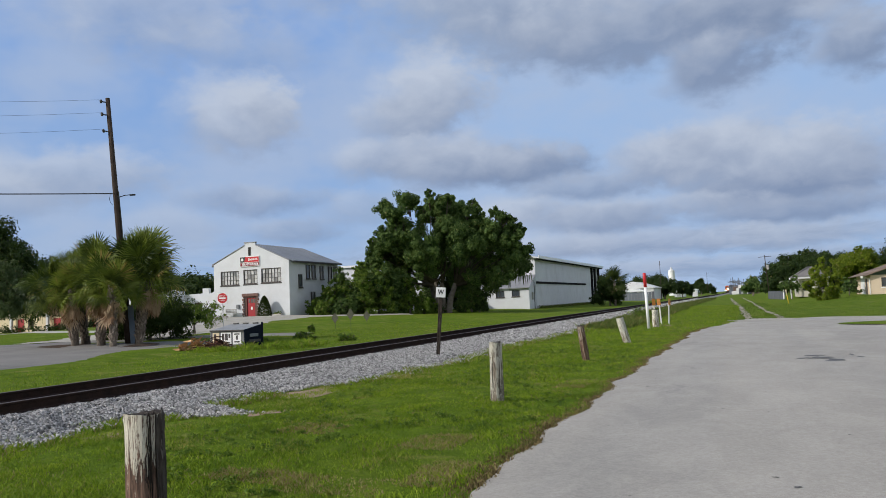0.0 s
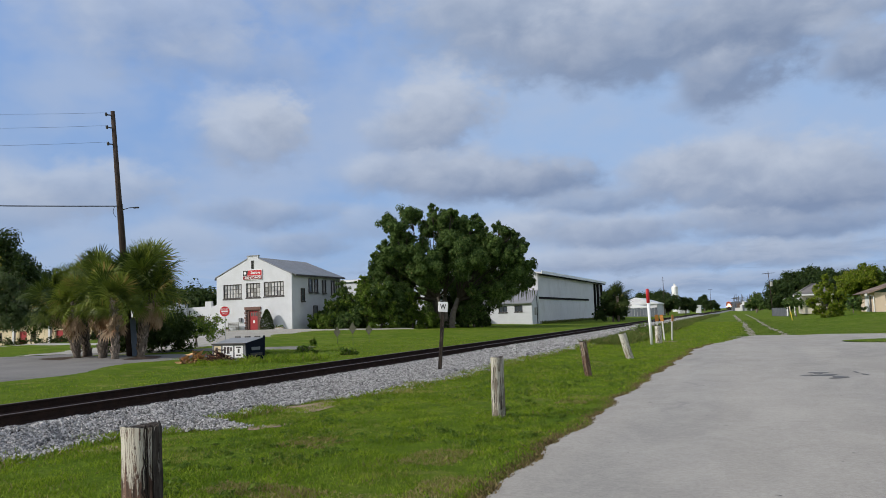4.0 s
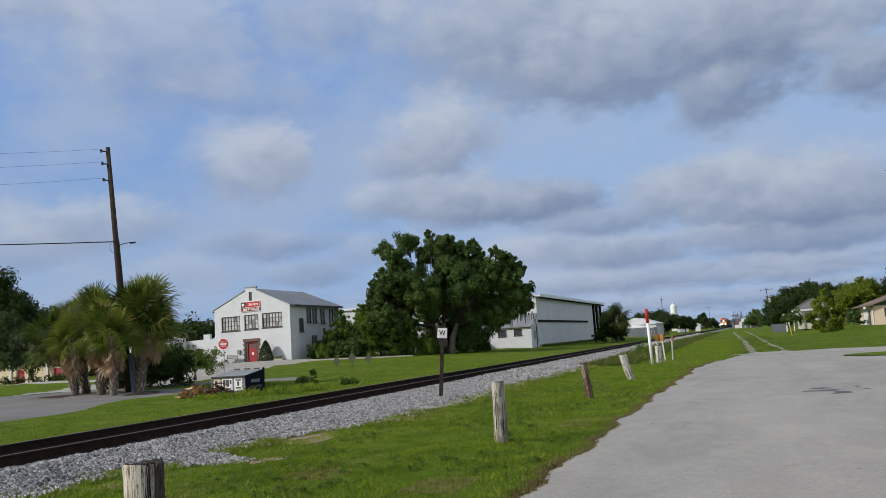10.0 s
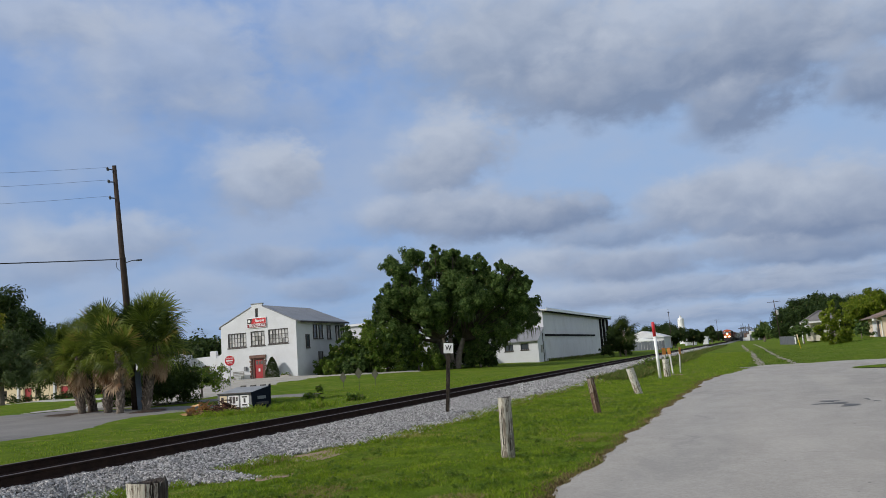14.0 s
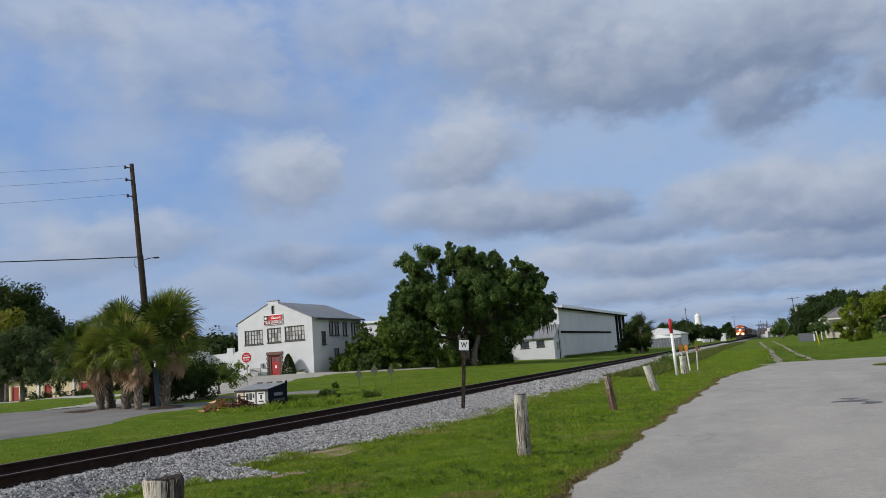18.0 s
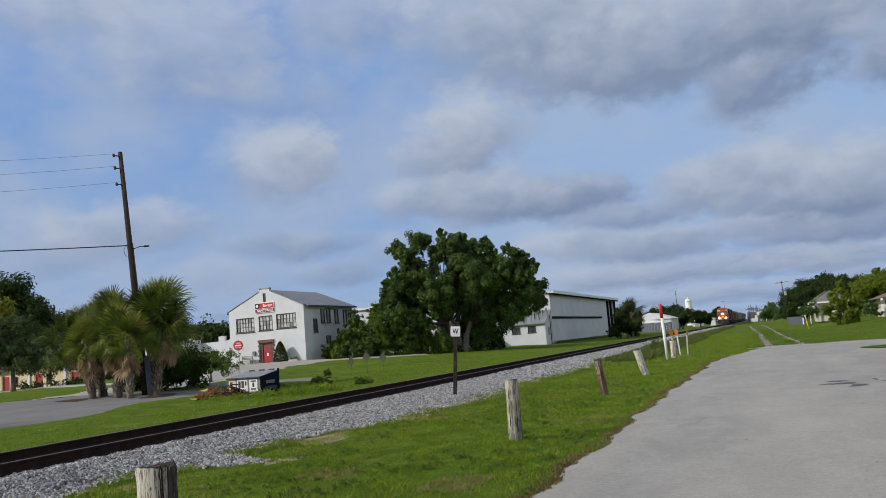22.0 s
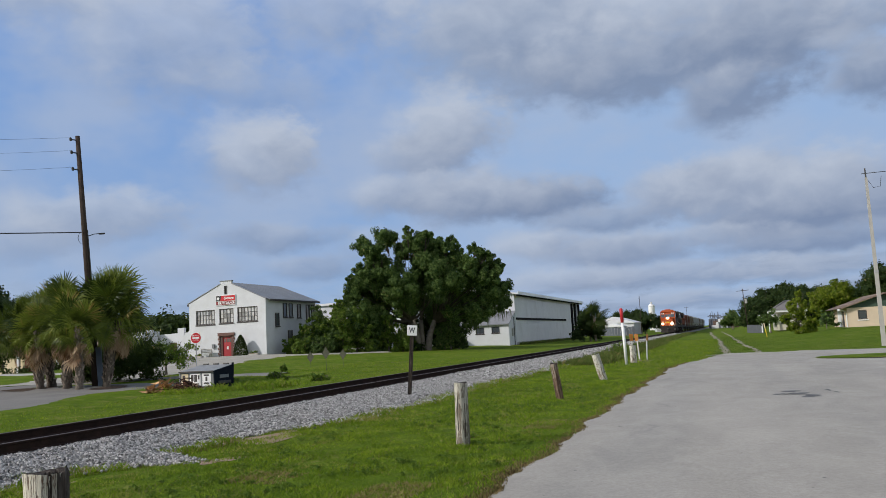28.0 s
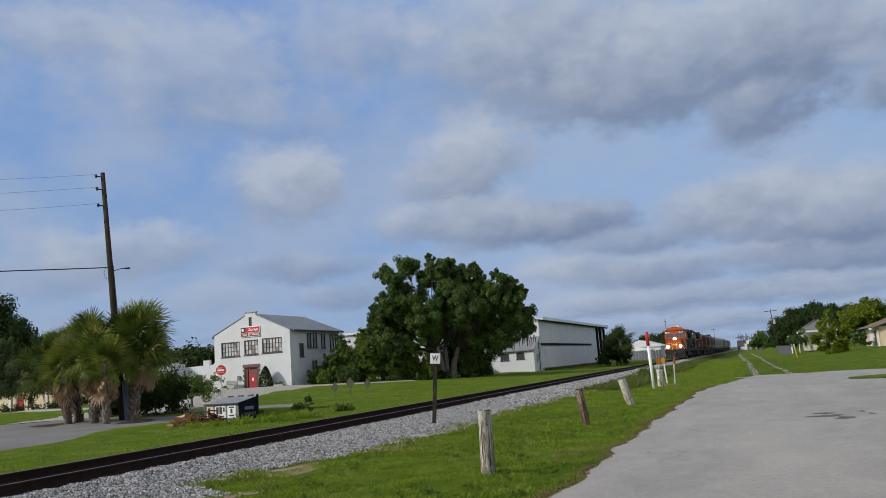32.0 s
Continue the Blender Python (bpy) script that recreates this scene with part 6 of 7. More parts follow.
def brush_pile():
    t = thing("brush_pile", on_ground(-22.2, 28.4), "heap of cut dry palm fronds and branches", "brush pile")
    t.scale = (0.88, 0.88, 0.88)
    r = random.Random(9)
    for i in range(54):
        a, rr = r.uniform(0, 6.28), r.random() ** 0.6
        p = Vector((0.75 + 0.85 * rr * math.cos(a), 0.55 * rr * math.sin(a), 0.06 + 0.62 * (1 - rr) * r.random()))
        d = Vector((r.uniform(-1, 1), r.uniform(-0.6, 0.6), r.uniform(-0.25, 0.6))).normalized() * r.uniform(0.3, 0.7)
        part("branch", Shape().tube([p - d, p + Vector((0, 0, 0.06)), p + d], [0.034, 0.026, 0.012], 5), M_BRUSHDARK if i % 3 else M_BRUSHWOOD, t)
    for i in range(46):
        a, rr = r.uniform(0, 6.28), r.random() ** 0.6
        c = Vector((-0.55 + 0.95 * rr * math.cos(a), 0.55 * rr * math.sin(a), 0.06 + 0.58 * (1 - rr) * r.random()))
        ln, wd, up = r.uniform(0.22, 0.5), r.uniform(0.06, 0.13), r.uniform(0.03, 0.12)
        husk = Shape().add([(-ln, 0, up), (-ln * 0.3, -wd, 0), (-ln * 0.3, wd, 0), (ln * 0.4, -wd * 0.9, 0.01), (ln * 0.4, wd * 0.9, 0.01), (ln, 0, up), (-ln * 0.3, 0, -0.03), (ln * 0.4, 0, -0.03)],
                           [(0, 1, 2), (1, 3, 4, 2), (3, 5, 4), (0, 6, 1), (0, 2, 6), (1, 6, 7, 3), (6, 2, 4, 7), (3, 7, 5), (7, 4, 5)])
        part("husk", husk, M_HUSK, t, "curled tan palm husk").matrix_basis = pose(*c, r.uniform(-45, 45), r.uniform(-40, 40), r.uniform(0, 360))
    for i in range(10):
        a, rr = r.uniform(0, 6.28), r.random() ** 0.6
        ob = part("dead_frond", DEAD_FRONDS[i % 3], M_DEADFROND, t)
        s = r.uniform(0.35, 0.6)
        ob.matrix_basis = pose(1.5 * rr * math.cos(a), 0.7 * rr * math.sin(a), 0.1 + 0.22 * (1 - rr), r.uniform(-40, 40), r.uniform(-30, 20), r.uniform(0, 360)) @ Matrix.Diagonal((s, s, s, 1))


brush_pile()

# ---------------------------------------------------------------- buildings


def window(parent, x0, x1, z0, z1, y, cols, rows, pane_mat=None, facing="y", frame_w=0.09, sill=True):
    """A window set in a wall that faces -y (or +x): a dark frame, bars, panes one by one and a sill."""
    pane_mat = pane_mat or M_GLASS

    def bx(s, a0, a1, b0, b1, c0, c1):
        if facing == "y":
            return s.box(a0, a1, y + b0, y + b1, c0, c1)
        return s.box(y - b1, y - b0, a0, a1, c0, c1)

    fr = Shape()
    w = frame_w
    bx(fr, x0, x0 + w, -0.05, 0.12, z0, z1)
    bx(fr, x1 - w, x1, -0.05, 0.12, z0, z1)
    bx(fr, x0 + w, x1 - w, -0.05, 0.12, z0, z0 + w)
    bx(fr, x0 + w, x1 - w, -0.05, 0.12, z1 - w, z1)
    win = part("window", fr, M_FRAMEDARK, parent, "dark framed window")
    cw, ch = (x1 - x0 - 2 * w) / cols, (z1 - z0 - 2 * w) / rows
    for i in range(cols):
        for j in range(rows):
            a, b = x0 + w + i * cw, z0 + w + j * ch
            part("pane", bx(Shape(), a + 0.018, a + cw - 0.018, 0.03, 0.05, b + 0.018, b + ch - 0.018), pane_mat, win)
    bars = Shape()
    for i in range(1, cols):
        bx(bars, x0 + w + i * cw - 0.025, x0 + w + i * cw + 0.025, -0.02, 0.06, z0 + w, z1 - w)
    for j in range(1, rows):
        bx(bars, x0 + w, x1 - w, -0.015, 0.06, z0 + w + j * ch - 0.02, z0 + w + j * ch + 0.02)
    if cols > 1 or rows > 1:
        part("glazing_grid", bars, M_FRAMEDARK, win)
    if sill:
        part("window_sill", bx(Shape(), x0 - 0.08, x1 + 0.08, -0.12, 0.0, z0 - 0.13, z0 - 0.004), M_FRAMEDARK, win)
    return win


def wall_y(outline, holes, y, thick):
    """A wall that faces -y: an outline (x, z) with rectangular holes (x0, x1, z0, z1), built in strips round the holes."""
    xs = sorted({p[0] for p in outline} | {v for h in holes for v in h[:2]})

    def top(x):
        pts = sorted((p for p in outline), key=lambda p: p[0])
        ups = [p for p in pts if p[1] > 0.5 * (min(q[1] for q in pts) + max(q[1] for q in pts)) - 1.2]
        return float(np.interp(x, [p[0] for p in ups], [p[1] for p in ups]))

    low = min(p[1] for p in outline)
    zs = sorted({low} | {v for h in holes for v in h[2:]})
    bm = bmesh.new()
    for a, b in zip(xs, xs[1:]):
        mid = (a + b) / 2
        ta, tb = top(a + 1e-5), top(b - 1e-5)
        levels = [z for z in zs if z < min(ta, tb) - 1e-3]
        for i, z in enumerate(levels):
            last = i + 1 == len(levels)
            up = (ta, tb) if last else (levels[i + 1], levels[i + 1])
            if any(h[0] < mid < h[1] and h[2] - 1e-4 < z < h[3] - 1e-4 for h in holes):
                continue
            ring = [bm.verts.new(p) for p in ((a, y, z), (b, y, z), (b, y, up[1]), (a, y, up[0]), (a, y + thick, z), (b, y + thick, z), (b, y + thick, up[1]), (a, y + thick, up[0]))]
            for q in ((0, 1, 2, 3), (7, 6, 5, 4), (0, 4, 5, 1), (1, 5, 6, 2), (2, 6, 7, 3), (3, 7, 4, 0)):
                bm.faces.new([ring[w] for w in q])
    bmesh.ops.remove_doubles(bm, verts=bm.verts[:], dist=0.001)
    twins = {}
    for face in bm.faces:
        twins.setdefault(frozenset(face.verts), []).append(face)
    bmesh.ops.delete(bm, geom=[f for fs in twins.values() if len(fs) > 1 for f in fs], context="FACES")
    bm.verts.index_update()
    s = Shape().add([p.co.copy() for p in bm.verts], [[q.index for q in face.verts] for face in bm.faces])
    bm.free()
    return s


def white_building():
    x0, x1, y0, y1, g = -57.9, -47.7, 76.3, 87.7, 0.80
    eave, peak, mid = 7.12, 9.25, -52.85
    t = thing("white_building", (0, 0, 0), "two-storey white stucco building with gabled front and red door", "building")
    holes = [(-56.95, -54.4, 4.65, 6.3), (-53.8, -51.9, 4.7, 6.35), (-51.4, -48.75, 4.75, 6.4), (-53.75, -52.05, g, 3.35), (-53.08, -52.66, 7.95, 8.95)]
    outline = [(x0, g), (x1, g), (x1, eave), (mid + 0.75, peak - 0.12), (mid + 0.72, peak + 0.2), (mid - 0.72, peak + 0.2), (mid - 0.75, peak - 0.12), (x0, eave)]
    part("front_wall", wall_y(outline, holes, y0, 0.3), M_WHITE, t, "white stucco gable wall")
    s = Shape().box(x1 - 0.3, x1, y0 + 0.3, y1, g, eave)
    part("side_wall", s, M_WHITE, t)
    part("side_wall", Shape().box(x0, x0 + 0.3, y0 + 0.3, y1, g, eave), M_WHITE, t)
    part("back_wall", Shape().slab([(x0 + 0.3, g), (x1 - 0.3, g), (x1 - 0.3, eave), (mid, peak - 0.2), (x0 + 0.3, eave)], y1 - 0.3, y1, "y"), M_WHITE, t)
    for sgn in (-1, 1):
        s = Shape().slab([(mid, peak - 0.02), (mid + sgn * (x1 - mid + 0.4), eave - 0.12), (mid + sgn * (x1 - mid + 0.4), eave + 0.02), (mid, peak + 0.13)], y0 + 0.32, y1 + 0.3, "y")
        roof = part("roof", s, M_ROOFGREY, t, "grey metal roof")
        for i in range(14):
            yy = y0 + 0.8 + i * 0.8
            part("seam", Shape().slab([(mid + sgn * 0.05, peak + 0.115), (mid + sgn * (x1 - mid + 0.38), eave + 0.005), (mid + sgn * (x1 - mid + 0.38), eave + 0.03), (mid + sgn * 0.05, peak + 0.14)], yy, yy + 0.04, "y"), M_ROOFGREY, roof)
        part("coping", Shape().slab([(mid + sgn * 0.75, peak - 0.115), (mid + sgn * (x1 - mid + 0.1), eave + 0.004), (mid + sgn * (x1 - mid + 0.1), eave + 0.10), (mid + sgn * 0.75, peak - 0.02)], y0 - 0.06, y0 + 0.316, "y"), M_ROOFGREY, t, "dark coping on the gable")
        part("gutter", Shape().box(mid + sgn * (x1 - mid + 0.4) - 0.02, mid + sgn * (x1 - mid + 0.4) + 0.10, y0 + 0.32, y1 + 0.3, eave - 0.2, eave - 0.02), M_FRAMEDARK, t)
    part("coping", Shape().box(mid - 0.8, mid + 0.8, y0 - 0.06, y0 + 0.32, peak + 0.204, peak + 0.30), M_ROOFGREY, t)
    window(t, *holes[0], y0 + 0.08, 6, 3, M_GLASSPALE)
    window(t, *holes[1], y0 + 0.08, 4, 3, M_GLASSPALE)
    window(t, *holes[2], y0 + 0.08, 6, 3, M_GLASSPALE)
    window(t, *holes[4], y0 + 0.08, 1, 2, sill=False)
    for a, b, c, d in ((78.2, 78.95, 4.1, 5.6), (79.9, 80.7, 5.15, 6.75), (81.2, 82.0, 5.15, 6.75), (83.1, 83.9, 5.1, 6.7), (85.2, 86.0, 4.8, 6.7), (86.5, 87.2, 5.1, 6.7), (80.9, 81.8, 1.7, 3.6)):
        window(t, a, b, c, d, x1 + 0.07, 1, 2, facing="x", frame_w=0.07)
    # red door in a rough brick surround
    dx0, dx1 = -53.75, -52.05
    part("door_panel", Shape().soft(dx0 + 0.32, dx1 - 0.28, y0 + 0.12, y0 + 0.18, g, 3.12, 0.01), M_RED, t, "red painted entrance door")
    for a in (-53.25, -52.9, -52.6):
        part("door_light", Shape().box(a, a + 0.22, y0 + 0.10, y0 + 0.119, 2.55, 2.98), M_GLASS, t)
    part("door_notice", Shape().box(-52.95, -52.72, y0 + 0.10, y0 + 0.119, 1.75, 2.1), M_SIGNWHITE, t, "white notice")
    part("door_frame", Shape().box(dx0, dx0 + 0.31, y0 + 0.03, y0 + 0.2, g, 3.34).box(dx1 - 0.27, dx1, y0 + 0.03, y0 + 0.2, g, 3.34).box(dx0 + 0.31, dx1 - 0.27, y0 + 0.03, y0 + 0.2, 3.13, 3.34), M_BRICK, t, "dark red door frame")
    part("lintel", Shape().soft(dx0 - 0.25, dx1 + 0.25, y0 - 0.14, y0 - 0.004, 3.28, 3.62, 0.02), M_BRICK, t, "brick lintel")
    for i in range(9):
        z = g + 0.05 + i * 0.28
        ex = 0.12 if i % 2 else 0.0
        part("brick", Shape().soft(dx0 - 0.16 - ex, dx0 + 0.0, y0 - 0.08, y0 - 0.004, z, z + 0.24, 0.015), M_BRICK, t)
        part("brick", Shape().soft(dx1 - 0.0, dx1 + 0.16 + ex, y0 - 0.08, y0 - 0.004, z, z + 0.24, 0.015), M_BRICK, t)
    # the red wall sign: a dark badge, a red band with a word, and a second word line below
    sg = part("wall_sign", Shape().soft(-54.15, -51.55, y0 - 0.10, y0 - 0.004, 6.72, 7.88, 0.01), M_SIGNWHITE, t, "red and white wall sign")
    part("sign_field", Shape().box(-53.42, -51.60, y0 - 0.112, y0 - 0.101, 7.22, 7.82), M_SIGNRED, sg, "red field")
    part("sign_badge", Shape().box(-54.12, -53.42, y0 - 0.112, y0 - 0.101, 7.22, 7.82), M_BLACK, sg, "black badge")
    part("sign_badge_mark", disc(-53.85, 7.52, 0.17, y0 - 0.12, y0 - 0.113, 14), M_SIGNWHITE, sg, "white round mark")
    part("sign_slash", Shape().slab([(-53.56, 7.24), (-53.46, 7.24), (-53.28, 7.80), (-53.38, 7.80)], y0 - 0.12, y0 - 0.113, "y"), M_SIGNRED, sg, "red slanted stroke")
    part("sign_band", Shape().box(-54.12, -51.58, y0 - 0.112, y0 - 0.101, 6.78, 7.17), M_SIGNDARK, sg, "dark red band")
    for z, x, size, text in ((6.97, -53.55, 0.34, "SELF"), (6.97, -52.42, 0.34, "STORAGE"), (7.53, -52.44, 0.42, "Storage")):
        part("word", lettering(text, size, M_SIGNWHITE, 0.010, 0.2 if size > 0.4 else 0.0), M_SIGNWHITE, sg, "white word").matrix_basis = pose(x, y0 - 0.117, z, 90, 0, 0)
    part("mailbox", Shape().soft(-54.75, -54.4, y0 - 0.2, y0 - 0.004, 1.95, 2.4, 0.02), M_DUMPGREY, t, "pale wall mailbox")
    part("step", Shape().soft(dx0 - 0.4, dx1 + 0.4, y0 - 0.7, y0 - 0.15, g - 0.1, g + 0.16, 0.03), M_CONCRETE, t)
    # the shoulder and low wing
    part("shoulder_wall", Shape().slab([(-58.9, g), (-57.904, g), (-57.904, 4.1), (-58.9, 3.5)], y0 + 0.02, y0 + 0.32, "y"), M_WHITE, t)
    return t


white_building()


def low_wing():
    t = thing("low_wing", (0, 0, 0), "low white stucco wing with stepped parapet", "building")
    y0, g = 77.0, 0.20
    part("front_wall", wall_y([(-68.5, g), (-58.9, g), (-58.9, 3.95), (-68.5, 3.7)], [(-61.3, -60.2, g, 2.85)], y0, 0.3), M_WHITE, t)
    part("side_wall", Shape().box(-59.2, -58.9, y0 + 0.3, 86, g, 3.9), M_WHITE, t)
    part("side_wall", Shape().box(-68.5, -68.2, y0 + 0.3, 86, g, 3.7), M_WHITE, t)
    part("flat_roof", Shape().box(-68.2, -59.2, y0 + 0.3, 86, 2.95, 3.1), M_CONCRETE, t)
    part("door", Shape().soft(-61.25, -60.25, y0 + 0.1, y0 + 0.16, g, 2.83, 0.01), M_BRICK, t, "dark brown door")
    for x in (-59.6, -64.2):
        part("pier", Shape().soft(x - 0.45, x + 0.45, y0 - 0.06, y0 - 0.004, g, 4.5, 0.02).soft(x - 0.45, x + 0.45, y0 - 0.004, y0 + 0.3, 3.97, 4.5, 0.02), M_WHITE, t, "raised parapet pier")
    part("porch_wall", Shape().soft(-68.6, -62.6, y0 - 3.0, y0 - 0.07, g - 0.3, 4.25, 0.03), M_WHITE, t)


low_wing()


def planters():
    for i, (x, y, w) in enumerate([(-59.5, 74.2, 1.8), (-56.5, 74.0, 1.4), (-54.8, 73.8, 1.0), (-48.6, 75.2, 1.2)]):
        t = thing("planter", on_ground(x, y), "low earthen flower border with stone edge", "planter", "planters before the building")
        part("edge", Shape().soft(-w / 2, w / 2, -0.25, 0.25, -0.05, 0.22, 0.04), M_CONCRETE, t)
        part("soil", Shape().soft(-w / 2 + 0.06, w / 2 - 0.06, -0.2, 0.2, 0.2, 0.27, 0.03), M_DIRT, t)
        v, f = leaf_cloud([(q * w * 0.25, 0, 0.38, 0.22) for q in (-1, 0, 1)], 900, 0.07, 500 + i)
        part("plants", arrays_mesh("plants", v, f, M_SHRUB), M_SHRUB, t, "small leafy plants")


planters()


def garden_bench(x, y):
    t = thing("bench", on_ground(x, y), "pale slatted bench against the white front wall", "bench")
    for i in range(3):
        part("seat_slat", Shape().soft(-0.75, 0.75, -0.22 + 0.15 * i, -0.10 + 0.15 * i, 0.42, 0.46, 0.01), M_CONCRETE, t)
        part("back_slat", Shape().soft(-0.75, 0.75, 0.24, 0.28, 0.56 + 0.16 * i, 0.67 + 0.16 * i, 0.01), M_CONCRETE, t)
    for s in (-1, 1):
        part("leg", Shape().soft(s * 0.68 - 0.04, s * 0.68 + 0.04, -0.22, -0.14, 0, 0.42, 0.01), M_CONCRETE, t)
        part("back_post", Shape().soft(s * 0.68 - 0.04, s * 0.68 + 0.04, 0.20, 0.24, 0, 1.0, 0.01), M_CONCRETE, t)


garden_bench(-55.2, 75.5)


def back_building():
    t = thing("rear_building", (0, 0, 0), "white flat building behind the thicket", "building")
    part("wall", Shape().box(-58, -46.2, 97.0, 112, 0.6, 7.0), M_WHITE, t)
    part("roof", Shape().box(-58.3, -45.9, 96.7, 112.3, 7.004, 7.3), M_ROOFPALE, t)
    part("wall_annex", Shape().box(-46.196, -41.0, 100.0, 112, 0.6, 5.4), M_WHITE, t)


back_building()


def warehouse():
    x, y0, y1, g, h = -28.8, 113.6, 169.0, 0.2, 7.75
    t = thing("warehouse", (0, 0, 0), "long white metal warehouse with pale low-pitched roof", "building")
    # panels of the long wall
    for i in range(13):
        a = y0 + 0.3 + i * 3.45
        part("wall_panel", Shape().box(x - 0.12, x, a, a + 3.43, g, h - 0.1), M_WHITESHEET, t)
    part("end_wall", Shape().slab([(x - 26, g), (x, g), (x, h), (x - 13, h + 2.0), (x - 26, h)], y0, y0 + 0.3, "y"), M_WHITE, t, "white gable end wall")
    part("end_wall", Shape().slab([(x - 26, g), (x, g), (x, h), (x - 13, h + 2.0), (x - 26, h)], y1 - 0.3, y1, "y"), M_WHITE, t)
    part("rear_wall", Shape().box(x - 26, x - 25.8, y0 + 0.3, y1 - 0.3, g, h), M_WHITESHEET, t)
    for sg, xx in ((1, x + 0.7), (-1, x - 26.7)):
        roof = part("roof", Shape().slab([(x - 13, h + 2.0), (xx, h - 0.1), (xx, h + 0.12), (x - 13, h + 2.22)], y0 - 0.5, y1 + 0.4, "y"), M_ROOFPALE, t, "pale metal roof sheet")
    # black strip where the overhang only casts a shadow line
    part("eave_shadow_strip", Shape().box(x + 0.42, x + 0.66, y0 - 0.5, y1 + 0.4, h - 0.30, h - 0.104), M_DARKPAINTSHADE, t, "black strip drawn as the shadow line under the eave")
    part("fascia", Shape().box(x + 0.704, x + 0.80, y0 - 0.5, y1 + 0.4, h - 0.10, h + 0.34), M_ROOFWHITE, t, "white metal fascia")
    part("rub_rail", Shape().soft(x + 0.004, x + 0.16, y0 + 0.3, y0 + 39.0, 3.95, 4.28, 0.02), M_DARKPAINTSHADE, t, "dark horizontal strip along the wall")
    for yy in (y0 + 45.5, y0 + 49.0, y0 + 53.5):
        part("column", Shape().box(x - 0.1, x + 0.3, yy, yy + 0.55, g, h - 0.31), M_DARKPAINTSHADE, t, "dark column of the open bay")
    part("bay_wall", Shape().box(x - 0.5, x - 0.35, y0 + 45.2, y1 - 0.35, g, h), M_WHITESHEET, t)
    part("plinth", Shape().box(x + 0.004, x + 0.08, y0 + 0.3, y0 + 45, g - 0.1, g + 0.45), M_CONCRETE, t)


warehouse()


def annex():
    x1, x0, y0, y1, g = -28.9, -46.0, 110.0, 113.55, 0.15
    t = thing("annex", (0, 0, 0), "small white lean-to with grey roof and two windows", "building")
    holes = [(-33.9, -32.6, 2.1, 3.0), (-31.5, -30.3, 2.15, 3.05), (-38.5, -37.2, 2.1, 3.0)]
    part("front_wall", wall_y([(x0, g), (x1, g), (x1, 3.4), (x0, 3.4)], holes, y0, 0.2), M_WHITE, t)
    for h in holes:
        window(t, *h, y0 + 0.06, 2, 1, frame_w=0.06)
    part("side_wall", Shape().slab([(y0 + 0.2, g), (y1, g), (y1, 5.1), (y0 + 0.2, 3.42)], x1 - 0.2, x1, "x"), M_WHITE, t)
    part("roof", Shape().slab([(y0 - 0.35, 3.28), (y1, 5.18), (y1, 5.3), (y0 - 0.35, 3.4)], x0 - 0.2, x1 + 0.15, "x"), M_ROOFGREY, t, "grey metal lean-to roof")
    for i in range(12):
        a = x1 - 0.6 - i * 1.2
        part("roof_seam", Shape().slab([(y0 - 0.34, 3.40), (y1, 5.30), (y1, 5.34), (y0 - 0.34, 3.44)], a, a + 0.05, "x"), M_ROOFGREY, t)
    part("meter_box", Shape().soft(x1 + 0.004, x1 + 0.2, y0 + 1.4, y0 + 2.0, 1.6, 2.7, 0.02), M_CONCRETE, t, "grey meter box")
    part("downpipe", Shape().tube([(x1 + 0.12, y0 + 2.6, g), (x1 + 0.12, y0 + 2.6, 4.4)], 0.06, 8), M_DARKSTEEL, t)


annex()


